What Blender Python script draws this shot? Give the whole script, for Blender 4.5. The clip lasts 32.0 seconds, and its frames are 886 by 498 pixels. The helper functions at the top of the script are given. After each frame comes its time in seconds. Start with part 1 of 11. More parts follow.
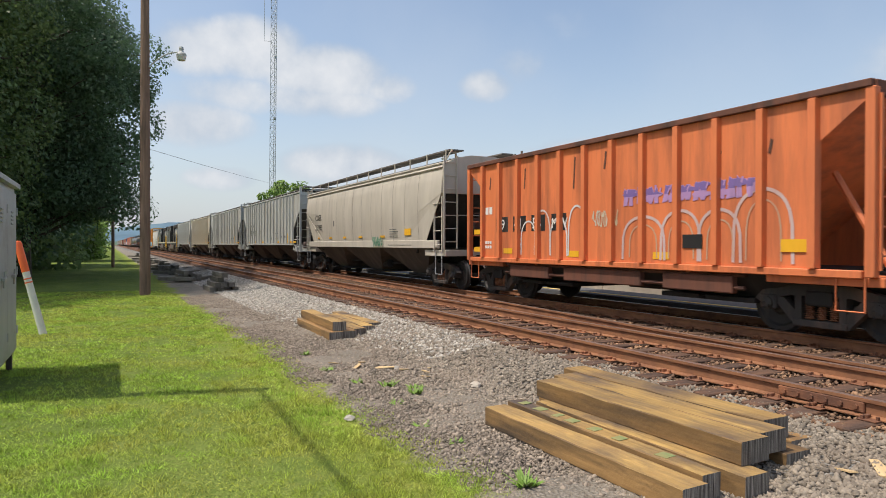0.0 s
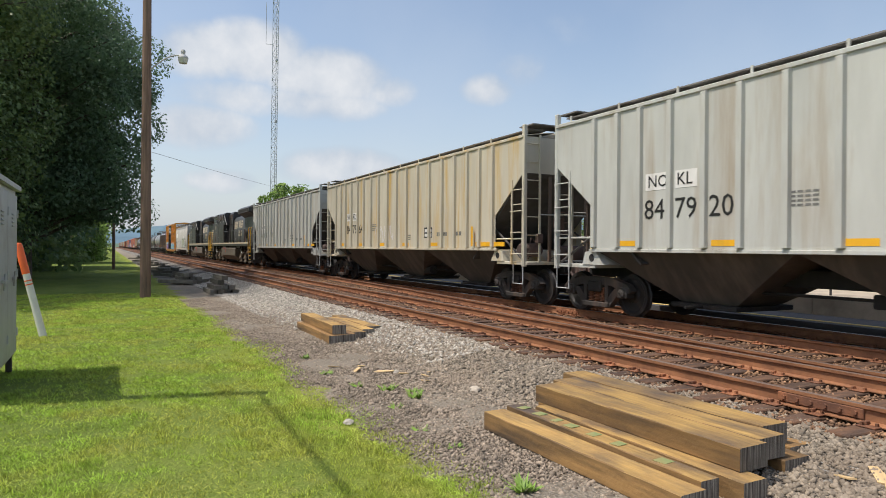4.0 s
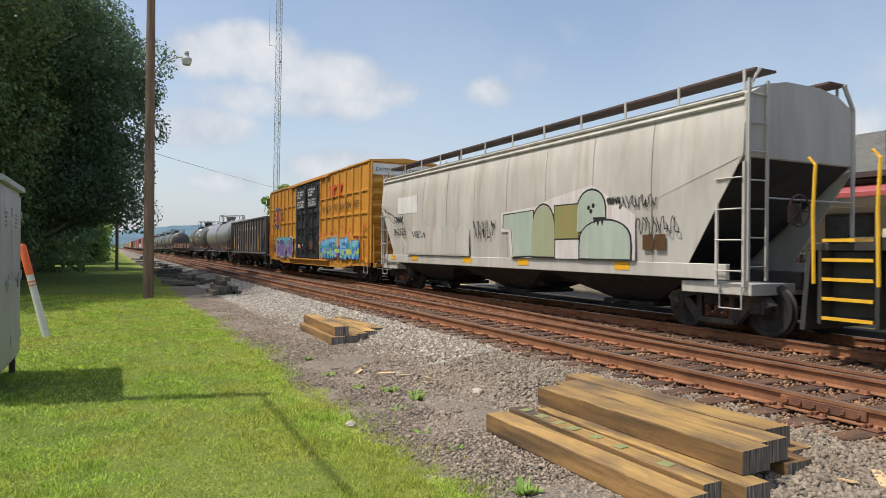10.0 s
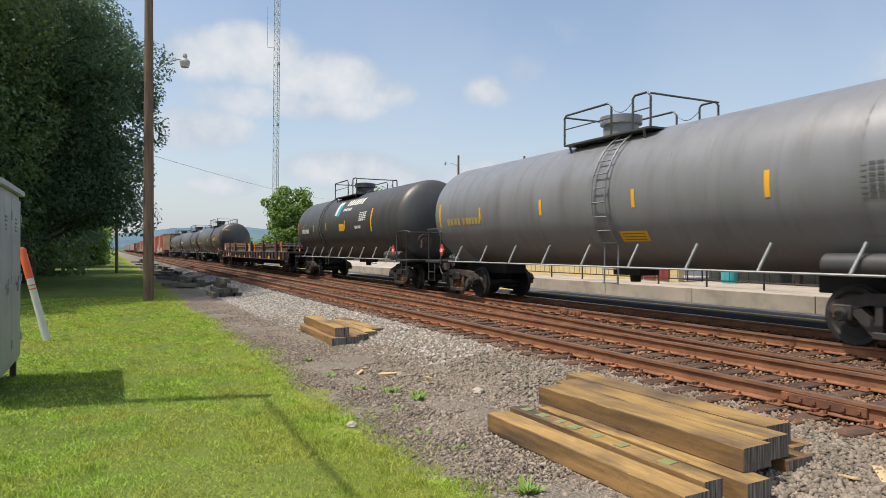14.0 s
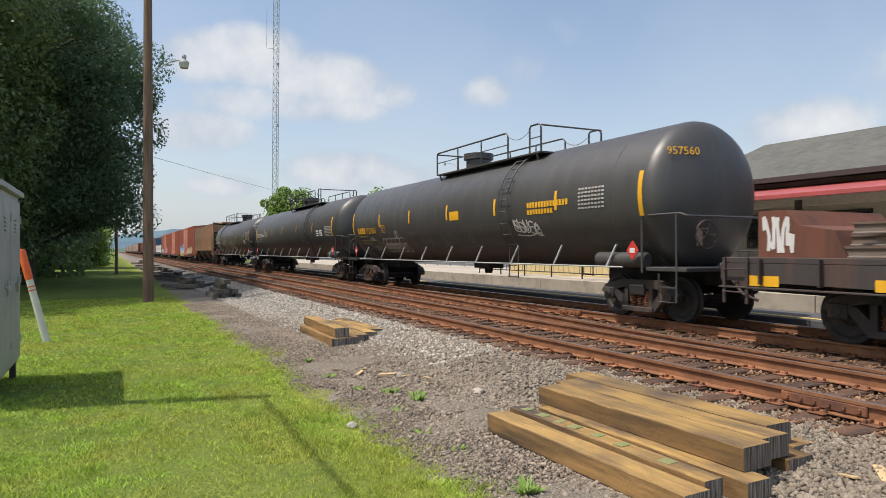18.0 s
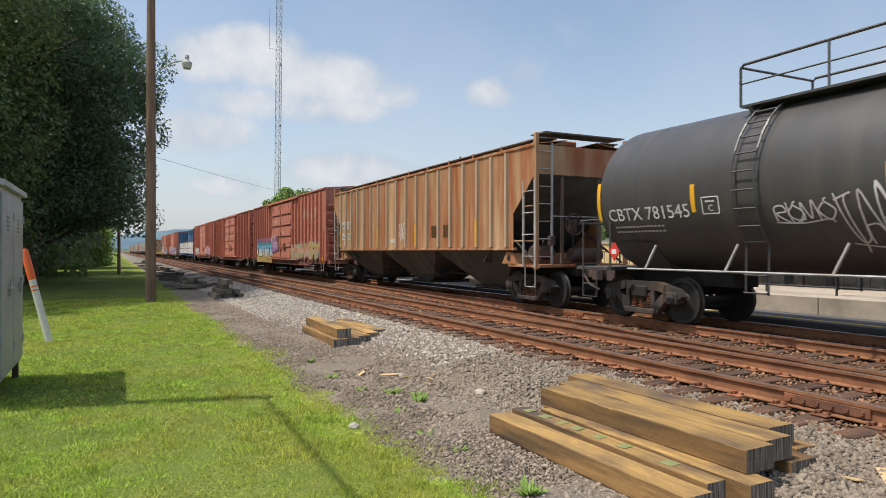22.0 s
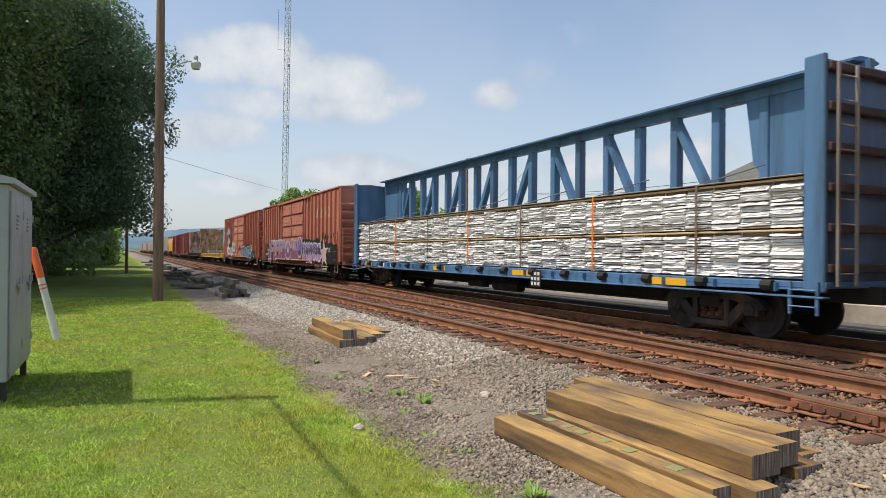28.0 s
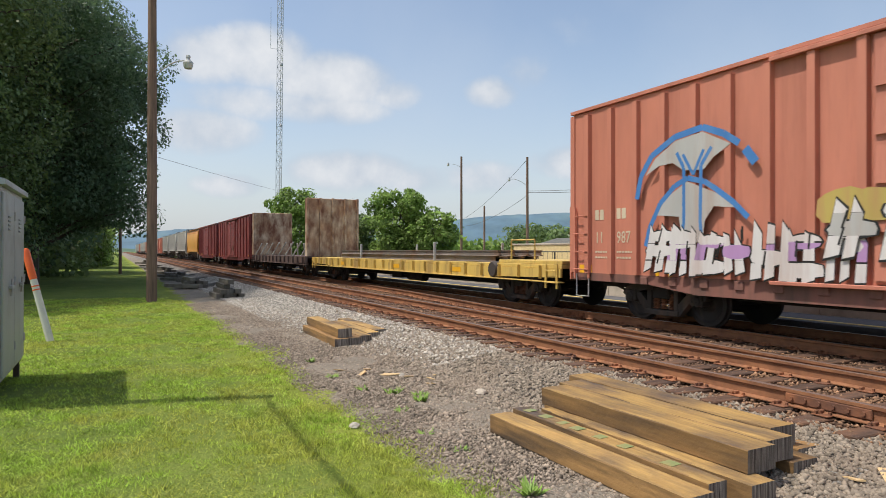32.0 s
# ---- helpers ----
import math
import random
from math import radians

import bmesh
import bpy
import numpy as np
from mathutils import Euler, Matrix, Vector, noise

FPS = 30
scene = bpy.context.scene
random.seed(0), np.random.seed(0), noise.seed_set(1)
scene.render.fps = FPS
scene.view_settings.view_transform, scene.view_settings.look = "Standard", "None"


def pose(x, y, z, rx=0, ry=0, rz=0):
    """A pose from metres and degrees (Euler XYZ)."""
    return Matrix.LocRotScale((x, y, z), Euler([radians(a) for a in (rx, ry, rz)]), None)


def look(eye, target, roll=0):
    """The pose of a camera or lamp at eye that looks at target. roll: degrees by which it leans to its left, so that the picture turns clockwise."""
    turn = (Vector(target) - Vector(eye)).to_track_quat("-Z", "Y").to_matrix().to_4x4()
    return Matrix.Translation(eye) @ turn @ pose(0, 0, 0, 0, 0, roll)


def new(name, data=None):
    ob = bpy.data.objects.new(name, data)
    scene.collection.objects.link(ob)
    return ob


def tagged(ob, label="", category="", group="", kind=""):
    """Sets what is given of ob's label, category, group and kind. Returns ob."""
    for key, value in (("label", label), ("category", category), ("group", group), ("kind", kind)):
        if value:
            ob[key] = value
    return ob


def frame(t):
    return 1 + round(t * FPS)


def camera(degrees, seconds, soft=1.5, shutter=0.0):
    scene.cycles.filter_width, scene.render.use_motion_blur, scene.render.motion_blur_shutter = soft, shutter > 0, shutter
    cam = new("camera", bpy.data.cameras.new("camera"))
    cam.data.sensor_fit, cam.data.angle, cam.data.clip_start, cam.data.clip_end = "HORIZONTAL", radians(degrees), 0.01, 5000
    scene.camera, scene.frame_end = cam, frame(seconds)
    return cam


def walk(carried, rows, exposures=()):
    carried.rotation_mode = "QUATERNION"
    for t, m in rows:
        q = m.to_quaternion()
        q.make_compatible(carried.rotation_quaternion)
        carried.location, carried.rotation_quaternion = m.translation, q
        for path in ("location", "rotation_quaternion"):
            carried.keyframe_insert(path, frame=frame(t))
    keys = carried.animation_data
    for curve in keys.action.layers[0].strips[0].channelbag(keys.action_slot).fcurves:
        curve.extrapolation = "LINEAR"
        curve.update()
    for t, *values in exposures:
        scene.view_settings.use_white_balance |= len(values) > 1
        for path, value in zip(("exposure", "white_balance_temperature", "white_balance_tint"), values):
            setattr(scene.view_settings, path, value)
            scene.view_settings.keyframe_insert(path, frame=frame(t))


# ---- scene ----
EXPOSURES = [(0.0, 0.0), (32.0, 0.0)]
SKY_TINT = (1.04, 1.0, 0.95)
cam = camera(68.11, 32.0, soft=0.55, shutter=0.06)
walk(cam, [
    (0, look((-0.026, 0.002, 1.450), (-8.9316, 4.5509, 1.3846), 0.156)),
    (0.5, look((-0.017, 0.015, 1.453), (-8.9234, 4.5612, 1.3924), 0.211)),
    (1, look((-0.014, 0.003, 1.461), (-8.9158, 4.5595, 1.4011), 0.186)),
    (1.5, look((-0.019, 0.009, 1.460), (-8.9204, 4.5656, 1.4064), 0.156)),
    (2, look((-0.019, 0.007, 1.460), (-8.9188, 4.5674, 1.4282), 0.069)),
    (2.5, look((-0.018, 0.009, 1.459), (-8.9177, 4.5686, 1.4323), 0.111)),
    (3, look((-0.017, 0.007, 1.452), (-8.9202, 4.5611, 1.4431), 0.330)),
    (3.5, look((-0.017, 0.006, 1.460), (-8.9240, 4.5519, 1.4441), 0.400)),
    (5.5, look((-0.009, 0.009, 1.460), (-8.9279, 4.5316, 1.4773), 0.443)),
    (6, look((-0.014, -0.002, 1.458), (-8.9356, 4.5161, 1.4788), 0.533)),
    (6.5, look((-0.017, 0.003, 1.459), (-8.9481, 4.5011, 1.4796), 0.562)),
    (7, look((-0.015, 0.011, 1.463), (-8.9586, 4.4838, 1.4798), 0.549)),
    (7.5, look((-0.013, 0.005, 1.458), (-8.9591, 4.4730, 1.4831), 0.591)),
    (8, look((-0.010, 0.002, 1.461), (-8.9550, 4.4714, 1.4866), 0.626)),
    (8.5, look((-0.009, 0.004, 1.461), (-8.9502, 4.4817, 1.4793), 0.509)),
    (9, look((-0.008, 0.007, 1.461), (-8.9494, 4.4850, 1.4751), 0.555)),
    (9.5, look((-0.011, 0.002, 1.461), (-8.9442, 4.4957, 1.4740), 0.615)),
    (10, look((-0.011, 0.007, 1.466), (-8.9384, 4.5118, 1.4744), 0.518)),
    (10.5, look((-0.011, 0.001, 1.459), (-8.9375, 4.5091, 1.4756), 0.549)),
    (11, look((-0.010, 0.008, 1.461), (-8.9381, 4.5116, 1.4662), 0.416)),
    (11.5, look((-0.017, 0.008, 1.461), (-8.9455, 4.5116, 1.4653), 0.429)),
    (12, look((-0.015, 0.000, 1.457), (-8.9422, 4.5060, 1.4718), 0.436)),
    (12.5, look((-0.012, 0.007, 1.461), (-8.9466, 4.4977, 1.4772), 0.223)),
    (13, look((-0.011, 0.009, 1.462), (-8.9468, 4.4985, 1.4763), 0.083)),
    (13.5, look((-0.004, 0.001, 1.465), (-8.9332, 4.5042, 1.4697), 0.111)),
    (14, look((-0.004, 0.004, 1.464), (-8.9304, 4.5123, 1.4767), 0.038)),
    (14.5, look((-0.008, 0.009, 1.463), (-8.9319, 4.5216, 1.4704), 0.024)),
    (16.5, look((-0.000, 0.000, 1.460), (-8.9226, 4.5152, 1.4772), -0.000)),
    (17, look((0.001, 0.007, 1.462), (-8.9197, 4.5258, 1.4839), -0.021)),
    (17.5, look((-0.000, 0.011, 1.461), (-8.9248, 4.5220, 1.4817), -0.034)),
    (18, look((-0.005, 0.008, 1.462), (-8.9294, 4.5189, 1.4795), -0.123)),
    (18.5, look((-0.004, 0.008, 1.459), (-8.9344, 4.5087, 1.4748), -0.131)),
    (19, look((-0.007, 0.007, 1.464), (-8.9361, 4.5083, 1.4693), -0.084)),
    (19.5, look((-0.011, 0.016, 1.463), (-8.9379, 4.5224, 1.4677), -0.100)),
    (20, look((-0.007, 0.009, 1.457), (-8.9357, 4.5131, 1.4747), -0.112)),
    (20.5, look((-0.005, 0.004, 1.465), (-8.9359, 4.5022, 1.4817), 0.050)),
    (21, look((-0.007, 0.008, 1.465), (-8.9435, 4.4955, 1.4887), 0.095)),
    (21.5, look((-0.011, 0.007, 1.464), (-8.9480, 4.4945, 1.4919), 0.023)),
    (22, look((-0.011, 0.008, 1.463), (-8.9499, 4.4904, 1.4926), 0.010)),
    (22.5, look((-0.007, 0.004, 1.467), (-8.9502, 4.4781, 1.4880), 0.076)),
    (23, look((-0.011, 0.012, 1.466), (-8.9614, 4.4713, 1.4728), -0.016)),
    (23.5, look((-0.008, 0.006, 1.461), (-8.9613, 4.4586, 1.4661), 0.028)),
    (24, look((-0.010, 0.000, 1.466), (-8.9573, 4.4672, 1.4583), 0.640)),
    (24.5, look((-0.020, 0.005, 1.457), (-8.9792, 4.4472, 1.4689), 0.869)),
    (25, look((-0.020, 0.013, 1.458), (-8.9872, 4.4389, 1.4832), 0.655)),
    (25.5, look((-0.019, 0.007, 1.461), (-8.9919, 4.4216, 1.4872), 0.541)),
    (27.5, look((-0.008, 0.012, 1.462), (-8.9928, 4.4028, 1.5057), 0.515)),
    (28, look((-0.007, 0.007, 1.468), (-8.9883, 4.4030, 1.5206), 0.474)),
    (28.5, look((-0.005, 0.004, 1.461), (-8.9820, 4.4094, 1.5264), 0.450)),
    (29, look((-0.007, 0.011, 1.466), (-8.9854, 4.4133, 1.5223), 0.451)),
    (29.5, look((-0.011, 0.009, 1.470), (-8.9887, 4.4121, 1.5136), 0.453)),
    (30, look((-0.012, 0.007, 1.464), (-8.9844, 4.4227, 1.5125), 0.314)),
    (30.5, look((-0.013, 0.015, 1.465), (-8.9752, 4.4510, 1.5128), 0.144)),
    (31, look((-0.008, 0.009, 1.466), (-8.9616, 4.4630, 1.5120), 0.163)),
    (31.5, look((-0.011, 0.009, 1.463), (-8.9597, 4.4720, 1.4985), 0.159)),
    (32, look((-0.016, 0.014, 1.460), (-8.9626, 4.4819, 1.4888), 0.037)),
], exposures=EXPOSURES)

# ---------------------------------------------------------------- world and sun
TO_SUN = Vector((-0.30, -1.42, 2.95)).normalized()
sun_data = bpy.data.lights.new("sun", "SUN")
sun_data.energy, sun_data.angle, sun_data.color = 4.0, radians(0.6), (1.0, 0.925, 0.83)
sun = new("sun", sun_data)
sun.matrix_world = look(TO_SUN * 100, (0, 0, 0))


def sky_world():
    w = bpy.data.worlds.new("sky")
    w.use_nodes = True
    nt = w.node_tree
    nt.nodes.clear()
    N = nt.nodes.new
    L = nt.links.new

    def m(op, a, b=None, c=None):
        n = N("ShaderNodeMath")
        n.operation = op
        for i, v in enumerate((a, b, c)):
            if v is None:
                continue
            if hasattr(v, "is_output"):
                L(v, n.inputs[i])
            else:
                n.inputs[i].default_value = v
        return n.outputs[0]

    sky = N("ShaderNodeTexSky")
    sky.sky_type, sky.sun_disc = "NISHITA", False
    sky.sun_elevation = math.asin(TO_SUN.z)
    sky.sun_rotation = math.atan2(TO_SUN.x, TO_SUN.y)
    sky.air_density, sky.dust_density, sky.ozone_density = 1.0, 2.0, 1.2
    tc = N("ShaderNodeTexCoord")
    sep = N("ShaderNodeSeparateXYZ")
    L(tc.outputs["Generated"], sep.inputs[0])
    x, y, z = sep.outputs
    az = m("MULTIPLY", m("ARCTAN2", y, m("MULTIPLY", x, -1)), 57.2958)
    el = m("MULTIPLY", m("ARCSINE", z), 57.2958)
    noise_a = N("ShaderNodeTexNoise")
    noise_a.inputs["Scale"].default_value, noise_a.inputs["Detail"].default_value = 12.0, 10.0
    noise_a.inputs["Roughness"].default_value = 0.55
    off = N("ShaderNodeVectorMath")
    off.operation = "ADD"
    L(tc.outputs["Generated"], off.inputs[0])
    off.inputs[1].default_value = (0.9, 0.35, 0.15)
    L(off.outputs[0], noise_a.inputs["Vector"])
    # cumulus clumps: azimuth from the track's far end, elevation, half widths, in degrees
    clumps = [(7.0, 15.6, 5.5, 2.8, 1.0), (10.8, 16.0, 6.0, 3.0, 1.15), (17.0, 14.4, 6.6, 3.0, 1.2), (22.0, 13.4, 3.2, 1.7, 0.8), (9.0, 12.2, 6.0, 2.0, 0.7),
              (16.5, 12.2, 7.0, 1.9, 0.9), (30.8, 13.6, 3.0, 1.7, 0.95), (33.8, 15.0, 3.0, 2.0, 0.6), (6.5, 9.8, 5.5, 2.4, 1.05), (18.5, 6.9, 7.5, 2.2, 1.15),
              (8.5, 5.4, 4.0, 1.3, 0.9), (24.0, 6.2, 4.6, 1.8, 0.8), (30.0, 6.4, 5.0, 1.8, 0.85), (38.5, 7.6, 5.5, 1.9, 1.05),
              (47.0, 8.0, 5.0, 2.2, 1.0), (56.0, 9.3, 6.0, 2.8, 1.05), (38.0, 18.5, 3.5, 2.0, 0.25), (66.0, 12.0, 9.0, 5.0, 0.7),
              (85.0, 18.0, 12.0, 6.0, 0.8), (-30.0, 15.0, 15.0, 7.0, 0.8), (120.0, 22.0, 14.0, 7.0, 0.8), (170.0, 18.0, 18.0, 7.0, 0.8), (-90.0, 20.0, 18.0, 8.0, 0.8), (-140.0, 24.0, 16.0, 8.0, 0.8)]
    total = 0.0
    for a, e, ra, re_, k in clumps:
        da = m("DIVIDE", m("SUBTRACT", az, a), ra)
        de = m("DIVIDE", m("SUBTRACT", el, e), re_)
        r = m("ADD", m("MULTIPLY", da, da), m("MULTIPLY", de, de))
        v = m("MULTIPLY", m("SUBTRACT", 1.0, m("MINIMUM", r, 1.0)), k)
        total = m("MAXIMUM", total, v)
    cover = m("ADD", total, m("MULTIPLY", m("SUBTRACT", noise_a.outputs["Fac"], 0.5), 1.25))
    ramp = N("ShaderNodeMapRange")
    ramp.interpolation_type = "SMOOTHSTEP"
    L(cover, ramp.inputs["Value"])
    ramp.inputs["From Min"].default_value, ramp.inputs["From Max"].default_value = 0.10, 0.95
    gate = m("MULTIPLY", ramp.outputs["Result"], m("MINIMUM", m("MULTIPLY", total, 3.0), 1.0))
    # thin high veil
    noise_b = N("ShaderNodeTexNoise")
    noise_b.inputs["Scale"].default_value, noise_b.inputs["Detail"].default_value = 3.5, 6.0
    L(tc.outputs["Generated"], noise_b.inputs["Vector"])
    veil = m("MULTIPLY", m("MAXIMUM", m("SUBTRACT", noise_b.outputs["Fac"], 0.42), 0.0), 0.9)
    haze = m("POWER", m("SUBTRACT", 1.0, m("MINIMUM", m("MAXIMUM", m("DIVIDE", el, 24.0), 0.0), 1.0)), 2.0)
    hz = N("ShaderNodeMix")
    hz.data_type = "RGBA"
    scaled = N("ShaderNodeVectorMath")
    scaled.operation = "SCALE"
    L(sky.outputs[0], scaled.inputs[0])
    scaled.inputs["Scale"].default_value = 0.178
    tint = N("ShaderNodeVectorMath")
    tint.operation = "MULTIPLY"
    L(scaled.outputs[0], tint.inputs[0])
    tint.inputs[1].default_value = SKY_TINT
    L(m("ADD", m("ADD", m("MULTIPLY", haze, 0.60), 0.06), m("MULTIPLY", veil, 0.7)), hz.inputs["Factor"])
    L(tint.outputs[0], hz.inputs["A"])
    hz.inputs["B"].default_value = (0.64, 0.70, 0.785, 1)
    # cloud colour: white tops, grey-blue undersides
    shade = N("ShaderNodeMapRange")
    L(m("ADD", m("MULTIPLY", noise_a.outputs["Fac"], 1.0), m("MULTIPLY", cover, 0.35)), shade.inputs["Value"])
    shade.inputs["From Min"].default_value, shade.inputs["From Max"].default_value = 0.5, 1.12
    cc = N("ShaderNodeMix")
    cc.data_type = "RGBA"
    L(shade.outputs["Result"], cc.inputs["Factor"])
    cc.inputs["A"].default_value = (0.50, 0.57, 0.67, 1)
    cc.inputs["B"].default_value = (0.83, 0.84, 0.86, 1)
    fin = N("ShaderNodeMix")
    fin.data_type = "RGBA"
    L(m("MULTIPLY", gate, 0.92), fin.inputs["Factor"])
    L(hz.outputs["Result"], fin.inputs["A"])
    L(cc.outputs["Result"], fin.inputs["B"])
    bg = N("ShaderNodeBackground")
    L(fin.outputs["Result"], bg.inputs["Color"])
    bg.inputs["Strength"].default_value = 1.0
    out = N("ShaderNodeOutputWorld")
    L(bg.outputs[0], out.inputs[0])
    scene.world = w


sky_world()


# ---------------------------------------------------------------- materials
def material(name, color, rough=0.6, metal=0.0, vary=0.12, scale=6.0, stretch=(1, 1, 1), dirt=None, dirt_amount=0.0, dirt_scale=1.2,
             dirt_stretch=(1, 1, 1), bump=0.0, bump_scale=60.0, random=0.0, island=0.0, spec=0.5, second=None, second_scale=0.6, second_amount=0.5,
             coords="Object", trans=0.0):
    """A weathered surface: colour that drifts at two scales, dirt or rust in patches, fine relief."""
    mt = bpy.data.materials.new(name)
    mt.use_nodes = True
    nt = mt.node_tree
    N, L = nt.nodes.new, nt.links.new
    p = nt.nodes["Principled BSDF"]
    tc = N("ShaderNodeTexCoord")

    def noise_of(sc, st, detail=5.0, rough_=0.55):
        mp = N("ShaderNodeMapping")
        if random:
            # each piece is cut from another place of the pattern
            sc3, va = N("ShaderNodeVectorMath"), N("ShaderNodeVectorMath")
            sc3.operation, va.operation = "SCALE", "ADD"
            sc3.inputs[0].default_value = (41.0, 17.0, 29.0)
            L(N("ShaderNodeObjectInfo").outputs["Random"], sc3.inputs["Scale"])
            L(tc.outputs[coords], va.inputs[0])
            L(sc3.outputs[0], va.inputs[1])
            L(va.outputs[0], mp.inputs[0])
        else:
            L(tc.outputs[coords], mp.inputs[0])
        mp.inputs["Scale"].default_value = st
        n = N("ShaderNodeTexNoise")
        n.inputs["Scale"].default_value, n.inputs["Detail"].default_value, n.inputs["Roughness"].default_value = sc, detail, rough_
        L(mp.outputs[0], n.inputs["Vector"])
        return n.outputs["Fac"]

    def ramp(v, lo, hi):
        r = N("ShaderNodeMapRange")
        r.inputs["From Min"].default_value, r.inputs["From Max"].default_value = lo, hi
        L(v, r.inputs["Value"])
        return r.outputs["Result"]

    def mix(f, a, b, blend="MIX"):
        n = N("ShaderNodeMix")
        n.data_type, n.blend_type = "RGBA", blend
        for key, v in (("Factor", f), ("A", a), ("B", b)):
            if hasattr(v, "is_output"):
                L(v, n.inputs[key])
            else:
                n.inputs[key].default_value = v if key == "Factor" else (*v, 1)
        return n.outputs["Result"]

    col = tuple(color)
    lo = tuple(max(0, c * (1 - vary)) for c in color)
    hi = tuple(min(1, c * (1 + vary)) for c in color)
    out = mix(ramp(noise_of(scale, stretch), 0.3, 0.7), lo, hi)
    if second:
        n = N("ShaderNodeMath")
        n.operation = "MULTIPLY"
        L(ramp(noise_of(second_scale, (1, 1, 1), 6.0), 0.42, 0.62), n.inputs[0])
        n.inputs[1].default_value = second_amount
        out = mix(n.outputs[0], out, second)
    out = mix(ramp(noise_of(scale * 7, stretch, 3.0), 0.2, 0.8), out, (0.5, 0.5, 0.5), "OVERLAY") if vary > 0.3 else out
    if random or island:
        if random:
            src = N("ShaderNodeObjectInfo").outputs["Random"]
        else:
            src = N("ShaderNodeNewGeometry").outputs["Random Per Island"]
        hsv = N("ShaderNodeHueSaturation")
        r = N("ShaderNodeMapRange")
        L(src, r.inputs["Value"])
        k = random or island
        r.inputs["To Min"].default_value, r.inputs["To Max"].default_value = 1 - k, 1 + k
        L(r.outputs["Result"], hsv.inputs["Value"])
        L(out, hsv.inputs["Color"])
        out = hsv.outputs["Color"]
    if dirt:
        d = ramp(noise_of(dirt_scale, dirt_stretch, 7.0, 0.62), 0.62 - dirt_amount * 0.5, 0.80 - dirt_amount * 0.28)
        out = mix(d, out, dirt)
    L(out, p.inputs["Base Color"])
    p.inputs["Metallic"].default_value = metal
    p.inputs["Specular IOR Level"].default_value = spec
    rr = N("ShaderNodeMapRange")
    L(noise_of(scale * 2.3, stretch), rr.inputs["Value"])
    rr.inputs["To Min"].default_value, rr.inputs["To Max"].default_value = max(0.03, rough - 0.15), min(1, rough + 0.15)
    L(rr.outputs["Result"], p.inputs["Roughness"])
    if bump:
        b = N("ShaderNodeBump")
        b.inputs["Strength"].default_value = bump
        b.inputs["Distance"].default_value = 0.02
        L(noise_of(bump_scale, (1, 1, 1), 4.0), b.inputs["Height"])
        L(b.outputs[0], p.inputs["Normal"])
    if trans:
        tr, ms = N("ShaderNodeBsdfTranslucent"), N("ShaderNodeMixShader")
        L(out, tr.inputs["Color"])
        ms.inputs[0].default_value = trans
        L(p.outputs[0], ms.inputs[1])
        L(tr.outputs[0], ms.inputs[2])
        L(ms.outputs[0], nt.nodes["Material Output"].inputs["Surface"])
    return mt


M = {}


def paint(key, color, dirt=(0.10, 0.085, 0.07), amount=0.25, rough=0.5, vary=0.10, **kw):
    M[key] = material(key, color, rough=rough, vary=vary, scale=2.2, stretch=(1, 1, 0.25), dirt=dirt, dirt_amount=amount, dirt_scale=1.1,
                      dirt_stretch=(2.2, 1, 0.22), bump=0.06, bump_scale=14, **kw)


paint("orange_paint", (0.72, 0.20, 0.07), dirt=(0.34, 0.10, 0.045), amount=0.30, rough=0.6)
paint("dark_rust", (0.16, 0.06, 0.035), dirt=(0.07, 0.035, 0.025), amount=0.4, rough=0.8)
paint("beige_paint", (0.52, 0.465, 0.385), dirt=(0.42, 0.36, 0.29), amount=0.08, rough=0.55)
paint("pale_grey_paint", (0.50, 0.51, 0.475), dirt=(0.38, 0.33, 0.26), amount=0.30, rough=0.55)
paint("yellowed_paint", (0.54, 0.50, 0.40), dirt=(0.52, 0.33, 0.08), amount=0.26, rough=0.55)
paint("pale_white_paint", (0.50, 0.475, 0.425), dirt=(0.40, 0.35, 0.28), amount=0.20, rough=0.6, vary=0.14)
paint("ochre_paint", (0.62, 0.29, 0.045), dirt=(0.30, 0.14, 0.03), amount=0.12, rough=0.45)
paint("door_black", (0.022, 0.024, 0.028), dirt=(0.06, 0.055, 0.05), amount=0.2, rough=0.5)
paint("sill_brown", (0.24, 0.105, 0.08), dirt=(0.12, 0.07, 0.055), amount=0.4, rough=0.75)
paint("oxide_red", (0.52, 0.195, 0.128), dirt=(0.38, 0.135, 0.09), amount=0.24, rough=0.6)
paint("maroon_paint", (0.24, 0.045, 0.04), dirt=(0.06, 0.03, 0.03), amount=0.3, rough=0.6)
paint("rusty_tan", (0.50, 0.34, 0.185), dirt=(0.32, 0.095, 0.032), amount=0.62, rough=0.65, vary=0.24)
paint("coal_black", (0.128, 0.130, 0.134), dirt=(0.165, 0.15, 0.13), amount=0.18, rough=0.6)
paint("loco_black", (0.042, 0.040, 0.038), dirt=(0.085, 0.073, 0.058), amount=0.26, rough=0.40)
paint("loco_tank", (0.155, 0.122, 0.088), dirt=(0.26, 0.21, 0.15), amount=0.3, rough=0.75)
paint("tank_black", (0.060, 0.058, 0.056), dirt=(0.090, 0.080, 0.072), amount=0.2, rough=0.45, spec=0.7)
paint("tank_grey", (0.205, 0.208, 0.215), dirt=(0.15, 0.145, 0.14), amount=0.2, rough=0.36, spec=0.75)
paint("blue_paint", (0.085, 0.185, 0.33), dirt=(0.05, 0.08, 0.12), amount=0.3, rough=0.5)
